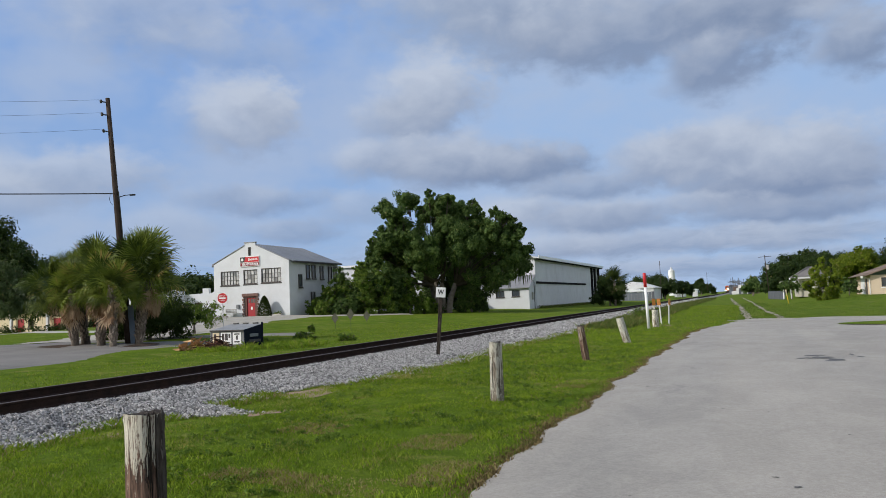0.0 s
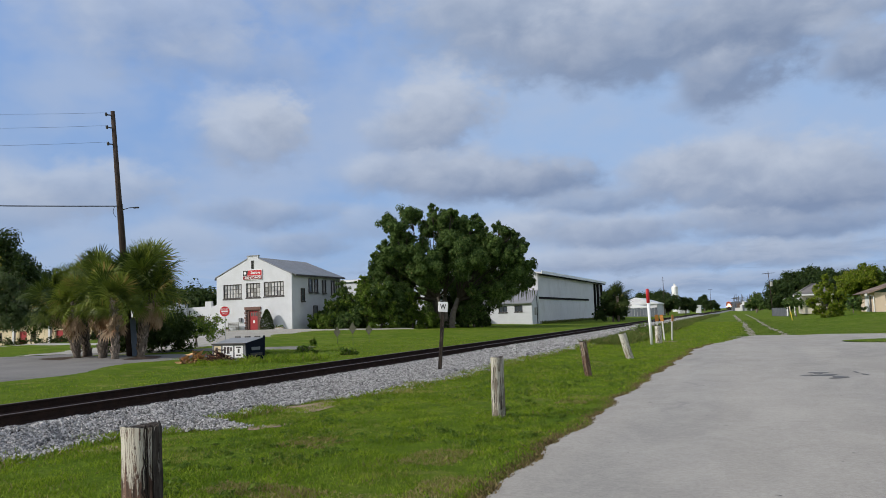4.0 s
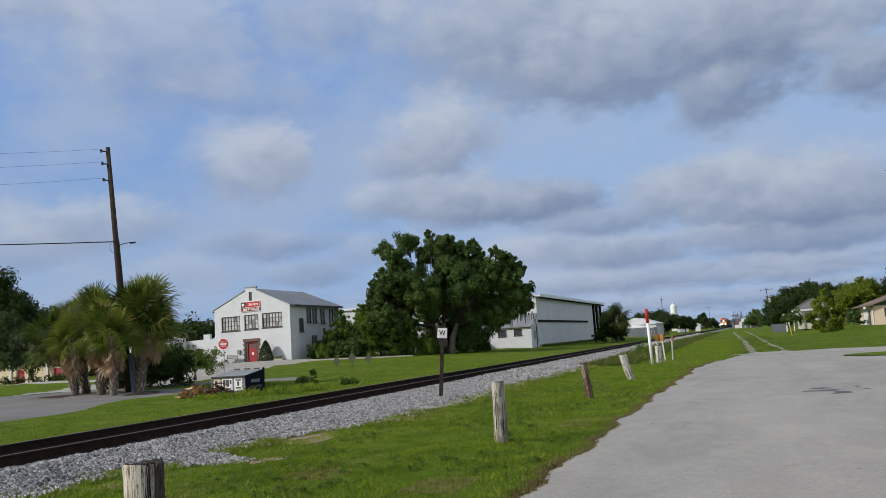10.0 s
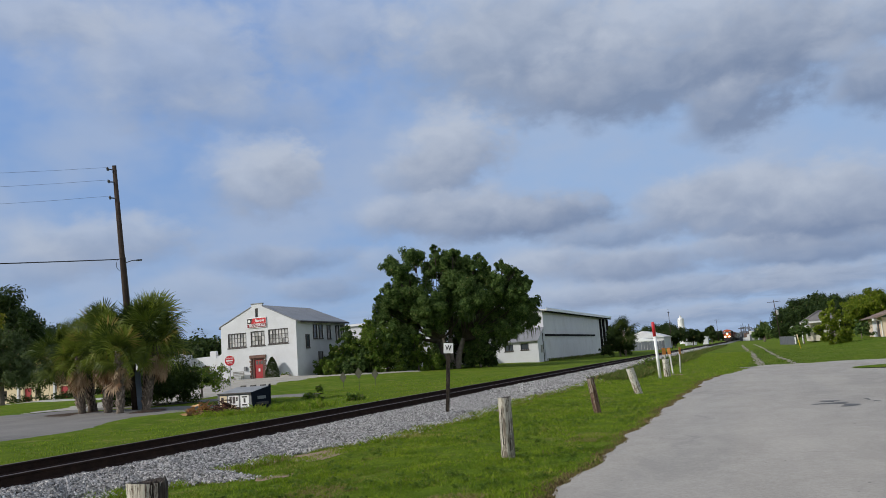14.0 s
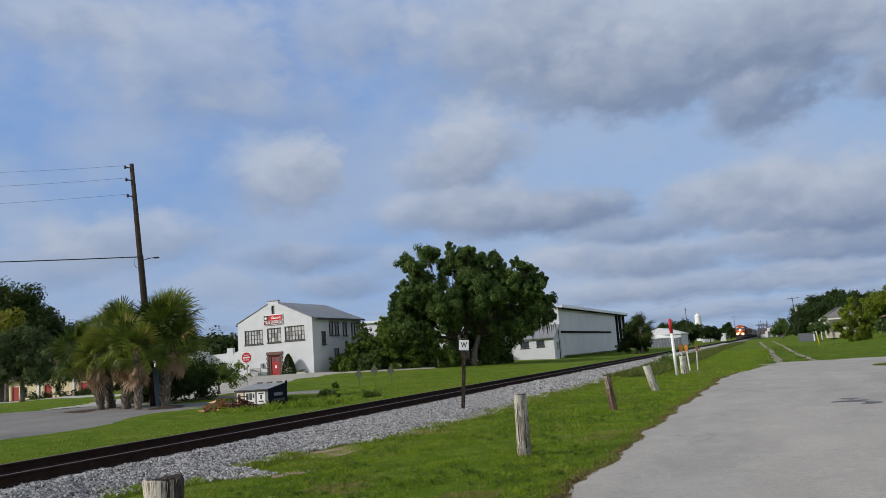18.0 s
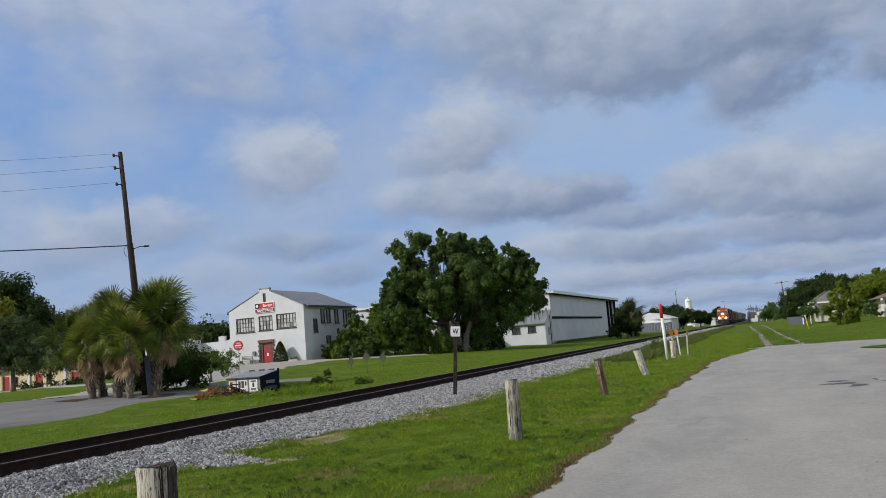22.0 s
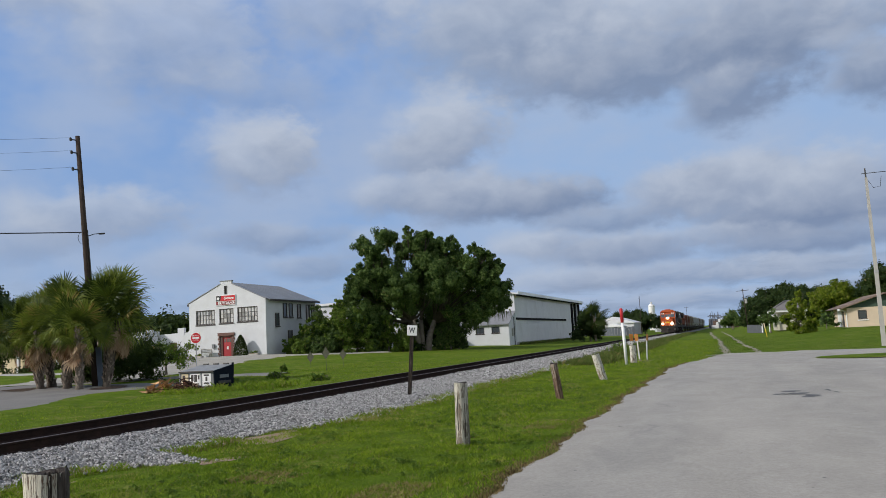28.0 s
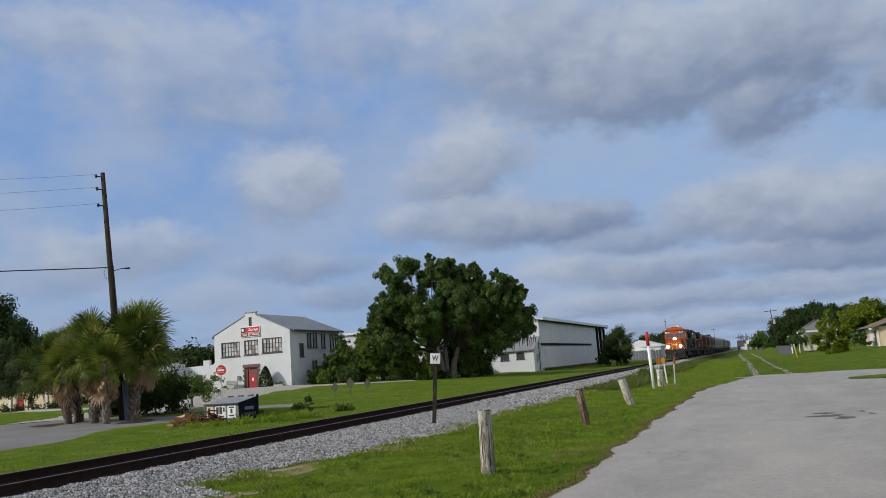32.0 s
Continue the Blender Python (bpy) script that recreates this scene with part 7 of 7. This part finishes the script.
def peach_house():
    x0, x1, y0, y1, g = 13.95, 21.9, 104.6, 116.8, 0.45
    t = thing("peach_house", (0, 0, 0), "peach stucco bungalow with brown shingle roof", "house")
    mid, eave, peak = 18.0, 2.85, 4.35
    hole = (15.1, 16.05, 1.48, 2.58)
    part("front_wall", wall_y([(x0, g), (x1, g), (x1, 2.9), (x0, 2.9)], [hole], y0, 0.2), M_PEACH, t, "peach stucco wall")
    win = window(t, *hole, y0 + 0.06, 1, 3, frame_w=0.06, sill=False)
    part("window_sill", Shape().soft(hole[0] - 0.1, hole[1] + 0.1, y0 - 0.08, y0 - 0.004, 1.34, 1.45, 0.01), M_SIGNWHITE, t)
    part("side_wall", Shape().box(x0, x0 + 0.2, y0 + 0.2, y1, g, 2.9), M_PEACH, t)
    part("side_wall", Shape().box(x1 - 0.2, x1, y0 + 0.2, y1, g, 2.9), M_PEACH, t)
    part("back_wall", Shape().box(x0 + 0.2, x1 - 0.2, y1 - 0.2, y1, g, 2.9), M_PEACH, t)
    part("gable", Shape().slab([(x0 - 0.2, 2.904), (x1 + 0.2, 2.904), (mid, peak - 0.1)], y0 - 0.02, y0 + 0.1, "y"), M_GREENGABLE, t, "dark green gable siding")
    for sg in (-1, 1):
        ex = mid + sg * 4.75
        roof = part("roof", Shape().slab([(mid, peak), (ex, eave - 0.08), (ex, eave + 0.05), (mid, peak + 0.14)], y0 - 0.6, y1 + 0.5, "y"), M_SHINGLE, t, "brown shingle roof")
        for i in range(11):
            f = (i + 0.5) / 11
            a, b = mid + sg * 4.75 * f, mid + sg * 4.75 * (f + 0.1)
            za, zb = peak + 0.14 + (eave + 0.05 - peak - 0.14) * f, peak + 0.14 + (eave + 0.05 - peak - 0.14) * (f + 0.1)
            part("roof_course", Shape().slab([(a, za + 0.004), (b, zb + 0.004), (b, zb + 0.03), (a, za + 0.03)], y0 - 0.6, y1 + 0.5, "y"), M_SHINGLE, roof)
    part("side_door", Shape().soft(x0 - 0.06, x0 - 0.004, 107.2, 108.2, g, 2.5, 0.01), M_FRAMEDARK, t)
    part("side_panel", Shape().soft(x0 - 0.05, x0 - 0.004, 109.0, 112.5, g, 2.7, 0.01), M_SIGNWHITE, t)
    part("downpipe", Shape().tube([(x0 - 0.9, y0 - 0.4, 2.8), (x0 - 0.1, y0 - 0.05, 2.45), (x0 - 0.1, y0 - 0.05, g)], 0.05, 8), M_SIGNWHITE, t, "white downpipe")
    part("eave_lamp", Shape().soft(x0 - 1.05, x0 - 0.8, y0 - 0.55, y0 - 0.3, 2.55, 2.8, 0.03), M_SIGNWHITE, t)


peach_house()


def grey_roof_house():
    x0, x1, y0, y1, g = 7.6, 11.7, 129.0, 139.0, 0.4
    t = thing("grey_roof_house", (0, 0, 0), "white bungalow with grey hipped shingle roof", "house")
    part("wall", Shape().box(x0, x1, y0, y1, g, 3.1), M_CREAMPALE, t, "pale cream stucco wall")
    part("soffit", Shape().box(x0 - 0.7, x1 + 0.7, y0 - 0.7, y1 + 0.7, 3.104, 3.38), M_SIGNWHITE, t, "white fascia")
    a, b = (x0 - 0.8, x1 + 0.8), (y0 - 0.8, y1 + 0.8)
    vs = [(a[0], b[0], 3.384), (a[1], b[0], 3.384), (a[1], b[1], 3.384), (a[0], b[1], 3.384), (9.3, 133.5, 5.0), (10.0, 134.5, 5.0)]
    part("roof", Shape().add(vs, [(0, 1, 5, 4), (1, 2, 5), (2, 3, 4, 5), (3, 0, 4), (0, 3, 2, 1)]), M_SHINGLEGREY, t, "grey shingle roof")
    for i, xx in enumerate((8.2, 10.2)):
        window(t, xx, xx + 1.2, 1.5, 2.7, y0 - 0.03, 2, 2, frame_w=0.06)
    part("carport_roof", Shape().box(5.2, 7.6, 127.5, 134.0, 2.6, 2.78), M_WHITESHEET, t, "flat carport roof")
    for xx in (5.35, 6.4):
        part("carport_post", Shape().box(xx, xx + 0.16, 127.6, 127.76, g - 0.2, 2.596), M_SIGNWHITE, t)


grey_roof_house()


def board_fence():
    t = thing("board_fence", (0, 0, 0), "grey weathered board fence", "fence")
    a, b = Vector((3.9, 150, 0)), Vector((5.7, 130, 0))
    turn = math.degrees(math.atan2((b - a).y, (b - a).x))
    for i in range(38):
        p = a.lerp(b, i / 38)
        part("board", Shape().box(0, 0.5, -0.02, 0.02, gz(p.x, p.y) - 0.15, 1.35 + 0.06 * math.sin(i * 1.7), pose(p.x, p.y, 0, 0, 0, turn)), M_FENCE, t)
    part("rail", Shape().box(0, (b - a).length, 0.03, 0.1, 1.1, 1.2, pose(a.x, a.y, 0, 0, 0, turn)), M_FENCE, t)


board_fence()


def yellow_post():
    x, y = 4.6, 97.2
    t = thing("yellow_post", pose(x, y, gz(x, y), 0, -8, 0), "yellow plastic marker post with white top", "marker")
    part("tube", Shape().tube([(0, 0, -0.1), (0, 0, 1.0)], 0.05, 10), M_YELLOW, t, smooth=True)
    part("sleeve", Shape().tube([(0, 0, 0.95), (0, 0, 1.6)], 0.058, 10), M_CREAM, t, "pale upper sleeve", smooth=True)


yellow_post()


def left_house():
    t = thing("cream_house", (0, 0, 0), "cream stucco bungalow with pink-red doors", "house")
    # stands square to the street at the far side of the lawn
    x0, x1, y0, y1, g = -118.0, -76.0, 90.0, 98.0, -0.55
    part("wall", Shape().box(x0, x1, y0, y1, g, 2.6), M_CREAM, t)
    part("roof", Shape().slab([(y0 - 0.8, 2.604), (y1 + 0.8, 2.604), ((y0 + y1) / 2, 4.5)], x0 - 0.6, x1 + 0.6, "x"), M_SHINGLE, t, "brown shingle roof")
    for x in (-112.0, -104.9, -97.5, -90.2, -83.5):
        part("door", Shape().soft(x, x + 1.3, y0 - 0.05, y0 - 0.004, g, 1.7, 0.01), M_RED, t, "pink-red door")
        window(t, x + 2.2, x + 3.2, 0.3, 1.6, y0 - 0.03, 1, 2, frame_w=0.08)
        part("porch_column", Shape().soft(x - 0.9, x - 0.5, y0 - 0.75, y0 - 0.4, g - 0.1, 2.6, 0.02), M_WHITE, t)


left_house()

# ---------------------------------------------------------------- works and sheds far down the line


def shed(x0, x1, y0, y1, z0, h, rise, wall, roof_mat, label):
    t = thing("shed", (0, 0, 0), label, "building", "works beyond the warehouse")
    part("wall", Shape().box(x0, x1, y0, y1, z0, h), wall, t)
    part("roof", Shape().slab([(x0 - 0.4, h + 0.004), (x1 + 0.4, h + 0.004), (x1 + 0.4, h + 0.15), ((x0 + x1) / 2, h + rise), (x0 - 0.4, h + 0.15)], y0 - 0.4, y1 + 0.4, "y"), roof_mat, t)
    for i in range(max(2, int((x1 - x0) / 4))):
        a = x0 + 0.8 + i * 4
        if a + 1.6 < x1:
            part("shutter", Shape().box(a, a + 1.6, y0 - 0.05, y0 - 0.004, z0 + 0.1, z0 + 2.6), M_STEEL, t)


shed(-35, -23.6, 226, 250, 0.2, 3.4, 2.0, M_WHITESHEET, M_ROOFPALE, "pale low works shed with white roof")
shed(-47, -36, 222, 246, 0.2, 4.0, 2.0, M_WHITESHEET, M_ROOFPALE, "pale low works shed with white roof")
shed(-31.0, -25.2, 214, 222, 0.2, 2.5, 0.9, M_WHITE, M_ROOFWHITE, "low white lean-to shed before the works")
shed(-24.0, -20.6, 300, 310, 0.2, 4.3, 0.6, M_WHITE, M_ROOFPALE, "small white shed beside the line")
shed(-17.5, -15.8, 296, 300, 0.2, 2.6, 0.4, M_WHITE, M_ROOFPALE, "small white hut beside the line")
shed(-2.0, 1.0, 330, 340, 0.2, 2.6, 0.7, M_WORKSFENCE, M_ROOFPALE, "grey shed at the end of the grass track")


def works_fence():
    t = thing("steel_fence", (0, 0, 0), "grey corrugated steel fence before the works", "fence")
    for i in range(26):
        x = -40 + i * 0.72
        part("sheet", Shape().box(x, x + 0.68, 205 - 0.05 * (i % 2), 205.05, 0.0, 2.3 + 0.1 * math.sin(i * 2.1)), M_WORKSFENCE, t)


works_fence()


def water_tower():
    t = thing("water_tower", (-34.4, 418.4, 0), "tall slim white water standpipe", "water tower")
    part("tank", Shape().tube([(0, 0, 0), (0, 0, 12.8), (0, 0, 13.5), (0, 0, 14.0)], [1.6, 1.6, 1.35, 0.7], 18), M_SIGNWHITE, t, smooth=False)
    part("rim", Shape().tube([(0, 0, 12.65), (0, 0, 12.9)], 1.7, 18), M_WHITESHEET, t)
    part("cap", Shape().tube([(0, 0, 14.0), (0, 0, 14.9)], 0.45, 10), M_WHITESHEET, t)


water_tower()


def substation():
    t = thing("substation", (0, 0, 0), "far grey jumble of steel masts and equipment", "equipment")
    r = random.Random(31)
    for i in range(44):
        x = -6.0 + 11 * r.random()
        y = 380 + 40 * r.random()
        h = r.uniform(4, 8.0)
        part("mast", Shape().tube([(x, y, 0), (x, y, h)], [0.17, 0.10], 6), M_WORKSFENCE, t)
        if i % 2:
            part("beam", Shape().box(x - 1.4, x + 1.4, y - 0.1, y + 0.1, h * 0.75, h * 0.75 + 0.3), M_WORKSFENCE, t)
    for i in range(38):
        x, y = -6 + 12 * r.random(), 378 + 30 * r.random()
        w = r.uniform(0.7, 1.8)
        part("cabinet", Shape().soft(x - w, x + w, y - 0.8, y + 0.8, 0, r.uniform(1.4, 4.4), 0.08), (M_WORKSFENCE, M_WHITESHEET, M_RUSTEDGE, M_DUMPGREY)[i % 4], t)


substation()


def tree_line():
    """Far woods that close the view along the horizon."""
    r = np.random.default_rng(77)
    lobes = []
    for a in np.arange(-62, 40, 0.8):
        q = 620 + 60 * math.sin(a * 0.7)
        w = math.radians(a)
        h = 6.0 + 2.0 * math.sin(a * 1.3) + r.normal(0, 0.8)
        if -4.5 < a < 0.5:
            h *= 0.55
        if -2.0 < a < -0.2:
            continue
        lobes.append((q * math.sin(w), q * math.cos(w), h * 0.4, h * 0.72))
    v, f = leaf_cloud(lobes, 7, 1.1, 78)
    tagged(part("far_woods", arrays_mesh("far_woods", v, f, M_OAKDARK), M_OAKDARK), "far dark green woods along the horizon", "woods", kind="stuff")


tree_line()

# ---------------------------------------------------------------- the train


def truck(parent, y, axles):
    """A truck with its wheels, under a vehicle; local y runs back from the front."""
    n = len(axles)
    half = (axles[-1] - axles[0]) / 2 + 0.75
    fr = Shape()
    for s in (-1, 1):
        fr.soft(s * 1.05 - 0.09, s * 1.05 + 0.09, y - half, y + half, 0.42, 0.86, 0.05)
    fr.box(-0.95, 0.95, y - 0.35, y + 0.35, 0.5, 0.85)
    tr = part("truck", fr, M_LOCODARK, parent, "dark steel truck frame")
    for a in axles:
        for s in (-1, 1):
            x = s * 0.755
            pts = [(x - 0.065, y + a, 0.51), (x + 0.065, y + a, 0.51)]
            part("wheel", Shape().tube(pts, 0.51, 18), M_RAIL, tr)
        part("axle", Shape().tube([(-0.7, y + a, 0.51), (0.7, y + a, 0.51)], 0.08, 8), M_DARKSTEEL, tr)
    return tr


def locomotive(label, lit, main, lower):
    """A six-axle road locomotive; its front stands at y = 0 and it runs towards -y."""
    t = thing("locomotive", pose(TRACK_X, 700, RAIL_Z), label, "locomotive")
    deck = 1.55
    part("underframe", Shape().soft(-1.5, 1.5, 0.5, 21.9, 1.15, deck, 0.04), M_LOCODARK, t, "dark deck and sill")
    part("pilot", Shape().add([(-1.45, 0.45, 0.14), (1.45, 0.45, 0.14), (0, 0.12, 0.14), (-1.45, 0.5, 1.3), (1.45, 0.5, 1.3), (0, 0.3, 0.95)],
                              [(0, 2, 5, 3), (2, 1, 4, 5), (3, 5, 4), (0, 3, 4, 1), (0, 1, 2)]), M_LOCODARK, t, "dark snowplough pilot")
    part("end_sill", Shape().soft(-1.5, 1.5, 0.36, 0.52, 0.95, 1.5, 0.03), M_LOCODARK, t, "dark front sill")
    part("coupler", Shape().soft(-0.16, 0.16, -0.1, 0.36, 0.78, 1.06, 0.05), M_DARKSTEEL, t)
    # nose
    part("nose", Shape().slab([(1.15, deck), (3.0, deck), (3.0, 3.05), (1.75, 2.98), (1.2, 2.55)], -1.0, 1.0, "x"), main, t, "low short hood")
    part("nose_band", Shape().box(-0.86, 0.86, 1.17, 1.20, deck + 0.02, 1.95), lower, t)
    part("nose_emblem", Shape().slab([(-0.5, 2.16), (0.5, 2.16), (0.36, 2.42), (-0.36, 2.42)], 1.145, 1.20, "y"), M_YELLOW, t)
    # cab
    cab = part("cab", Shape().slab([(2.62, 3.0), (2.5, 3.16), (2.95, 4.3), (3.25, 4.62), (5.25, 4.62), (5.25, deck), (2.62, deck)], -1.5, 1.5, "x"), main, t, "wide nose cab")
    part("cab_roof", Shape().add([(-1.52, 2.9, 4.5), (1.52, 2.9, 4.5), (1.52, 5.3, 4.5), (-1.52, 5.3, 4.5), (-1.05, 3.05, 4.92), (1.05, 3.05, 4.92), (1.05, 5.3, 4.92), (-1.05, 5.3, 4.92)],
                                 [(0, 1, 5, 4), (1, 2, 6, 5), (2, 3, 7, 6), (3, 0, 4, 7), (4, 5, 6, 7), (0, 3, 2, 1)]), main, t)
    for x0, x1 in ((-1.35, -0.72), (-0.64, -0.04), (0.04, 0.64), (0.72, 1.35)):
        part("windshield", Shape().add([(x0, 2.60, 3.36), (x1, 2.60, 3.36), (x1, 2.86, 3.98), (x0, 2.86, 3.98), (x0, 2.54, 3.36), (x1, 2.54, 3.36), (x1, 2.80, 3.98), (x0, 2.80, 3.98)],
                                       [(4, 5, 6, 7), (0, 3, 2, 1), (0, 1, 5, 4), (1, 2, 6, 5), (2, 3, 7, 6), (3, 0, 4, 7)]), M_GLASS, cab, "dark windshield pane")
    for s in (-1, 1):
        part("side_window", Shape().box(s * 1.52 - 0.02, s * 1.52 + 0.02, 3.5, 4.9, 3.35, 4.0), M_GLASS, cab)
        part("cab_stripe", Shape().box(s * 1.51 - 0.008, s * 1.51 + 0.008, 2.7, 5.2, 1.75, 1.95), M_YELLOW, cab)
        part("number_board", Shape().soft(s * 1.05 - 0.32, s * 1.05 + 0.32, 2.78, 2.92, 4.08, 4.3, 0.02), M_SIGNWHITE, cab, "pale number board")
    part("number_bars", Shape().box(-1.25, -0.85, 2.76, 2.778, 4.14, 4.24).box(0.85, 1.25, 2.76, 2.778, 4.14, 4.24), M_BLACK, cab)
    # long hood
    hood = part("long_hood", Shape().soft(-0.95, 0.95, 5.254, 19.2, deck, 4.5, 0.10), main, t, "long engine hood")
    for s in (-1, 1):
        part("hood_lower", Shape().box(s * 0.965 - 0.012, s * 0.965 + 0.012, 5.3, 19.1, deck, 3.2), lower, hood, "dark lower hood panels")
        part("hood_stripe", Shape().box(s * 0.98 - 0.006, s * 0.98 + 0.006, 5.3, 19.1, 3.2, 3.32), M_YELLOW, hood)
        for i in range(7):
            part("hood_door", Shape().box(s * 0.985 - 0.012, s * 0.985 + 0.012, 6.0 + i * 1.75, 7.5 + i * 1.75, 1.7, 3.0), lower, hood)
    part("radiator", Shape().soft(-1.48, 1.48, 17.2, 21.2, 3.35, 4.72, 0.12), lower, t, "flared radiator wings")
    part("rear_hood", Shape().soft(-0.95, 0.95, 19.204, 21.5, deck, 3.4, 0.08), lower, t)
    part("exhaust", Shape().soft(-0.5, 0.5, 11.0, 12.6, 4.2, 4.6, 0.06), M_DARKSTEEL, t)
    part("dynamic_brake", Shape().soft(-1.2, 1.2, 5.6, 8.4, 3.6, 4.6, 0.1), lower, t)
    part("horn", Shape().tube([(0, 7.0, 4.55), (0, 6.4, 4.78)], [0.05, 0.10], 8), M_DARKSTEEL, t)
    part("air_conditioner", Shape().soft(-0.55, 0.55, 3.7, 4.8, 4.88, 5.08, 0.05), main, t)
    part("fuel_tank", Shape().soft(-1.35, 1.35, 8.6, 13.6, 0.35, 1.12, 0.15), M_LOCODARK, t)
    # railings and steps
    for s in (-1, 1):
        rail = Shape().tube([(s * 1.45, 5.3, 2.55), (s * 1.45, 21.6, 2.55)], 0.02, 6)
        for i in range(9):
            rail.tube([(s * 1.45, 5.6 + i * 1.98, deck), (s * 1.45, 5.6 + i * 1.98, 2.55)], 0.018, 6)
        part("side_railing", rail, M_LOCODARK, t)
        part("front_railing", Shape().tube([(s * 0.35, 0.42, 1.5), (s * 0.35, 0.42, 2.5), (s * 1.05, 0.42, 2.45), (s * 1.45, 0.55, 1.6), (s * 1.45, 0.55, 0.6)], 0.025, 6), M_SIGNWHITE, t, "pale grab rail")
        for i in range(3):
            part("step", Shape().box(s * 1.3 - 0.2, s * 1.3 + 0.2, 0.62, 1.0, 0.45 + 0.34 * i, 0.49 + 0.34 * i), M_LOCODARK, t)
    truck(t, 4.1, (-1.95, 0.0, 1.95))
    truck(t, 18.0, (-1.95, 0.0, 1.95))
    # lamps
    lamp = M_LAMP if lit else M_GLASS
    hl = part("headlight", disc(0.0, 3.16, 0.22, 2.30, 2.40, 20), M_LOCODARK, t, "twin headlight housing")
    part("headlight_lens", disc(0.0, 3.16, 0.23, 2.27, 2.298, 20), lamp, hl, "bright headlight")
    for s in (-1, 1):
        d = part("ditch_light", disc(s * 0.92, 1.98, 0.21, 0.45, 0.55, 18), M_LOCODARK, t, "ditch light housing")
        part("ditch_lens", disc(s * 0.92, 1.98, 0.225, 0.42, 0.448, 18), lamp, d, "bright ditch light")
    return t


def hopper(label, mat):
    t = thing("hopper_car", pose(TRACK_X, 800, RAIL_Z), label, "freight car", "train of hopper cars")
    ln = 15.6
    body = [(-1.55, 2.3), (-1.2, 1.75), (1.2, 1.75), (1.55, 2.3), (1.55, 4.0), (1.1, 4.5), (-1.1, 4.5), (-1.55, 4.0)]
    part("body", Shape().slab(body, 1.3, ln - 1.3, "y"), mat, t, "ribbed hopper body")
    for i in range(11):
        for s in (-1, 1):
            y = 1.5 + i * 1.25
            part("rib", Shape().box(s * 1.58 - 0.035, s * 1.58 + 0.035, y, y + 0.12, 2.2, 4.0), mat, t)
    part("sill", Shape().soft(-1.4, 1.4, 0.3, ln - 0.3, 1.0, 1.2, 0.04), M_LOCODARK, t)
    for y0, y1 in ((0.6, 1.3), (ln - 1.3, ln - 0.6)):
        part("end_frame", Shape().box(-1.45, -1.3, y0, y1, 1.2, 3.4).box(1.3, 1.45, y0, y1, 1.2, 3.4).box(-1.3, 1.3, y0 + 0.3, y1, 3.2, 3.4), mat, t)
    for i in range(3):
        y = 3.0 + i * 3.3
        part("chute", Shape().add([(-1.1, y, 1.75), (1.1, y, 1.75), (1.1, y + 3.0, 1.75), (-1.1, y + 3.0, 1.75), (-0.5, y + 1.1, 0.45), (0.5, y + 1.1, 0.45), (0.5, y + 1.9, 0.45), (-0.5, y + 1.9, 0.45)],
                                  [(0, 1, 5, 4), (1, 2, 6, 5), (2, 3, 7, 6), (3, 0, 4, 7), (4, 5, 6, 7), (0, 3, 2, 1)]), M_LOCODARK, t)
        part("hatch", Shape().soft(-0.4, 0.4, y + 0.4, y + 2.6, 4.5, 4.66, 0.04), mat, t)
    part("roof_walk", Shape().box(-0.9, -0.6, 1.4, ln - 1.4, 4.52, 4.58).box(0.6, 0.9, 1.4, ln - 1.4, 4.52, 4.58), M_STEEL, t)
    part("ladder", Shape().tube([(1.6, 1.45, 1.3), (1.6, 1.45, 4.2)], 0.025, 5).tube([(1.6, 1.9, 1.3), (1.6, 1.9, 4.2)], 0.025, 5), M_STEEL, t)
    truck(t, 2.0, (-0.88, 0.88))
    truck(t, ln - 2.0, (-0.88, 0.88))
    return t


LEAD = locomotive("bright orange freight locomotive with three lit headlights", True, M_ORANGE, M_LOCODARK)
SECOND = locomotive("dark grime-covered freight locomotive coupled behind", False, M_LOCODARK, M_LOCODARK)
TRAIN = [(LEAD, 0.0), (SECOND, 22.3)]
first_red = hopper("oxide-red covered hopper car", M_RUSTRED)
first_tan = hopper("tan covered hopper car with rust streaks", M_TAN)
first_grey = hopper("pale grey covered hopper car", M_HOPGREY)
place = 44.6
for i in range(14):
    src = first_red if i < 2 else (first_tan if i in (2, 3, 8, 11) else first_grey)
    car = src if i in (0, 2, 4) else copy_thing(src, src.matrix_basis)
    TRAIN.append((car, place))
    place += 16.0

# seconds and how far up the line the front of the train stands
RUN = [(0.0, 590.0), (2.5, 549.0), (5.0, 509.0), (8.0, 458.0), (10.5, 416.0), (13.0, 374.5), (16.0, 333.0), (19.0, 292.0), (21.0, 263.0), (23.0, 235.5), (25.0, 210.0), (27.0, 185.5), (29.0, 161.0), (30.5, 143.5), (32.0, 127.0)]


def motions():
    for car, back in TRAIN:
        walk(car, [(t, pose(TRACK_X, y + back, RAIL_Z)) for t, y in RUN])
    walk(SKY, [(0.0, pose(0, 0, 0)), (16.0, pose(0, 0, 0, 0, 0, -1.55)), (32.0, pose(0, 0, 0, 0, 0, -3.1))])


motions()
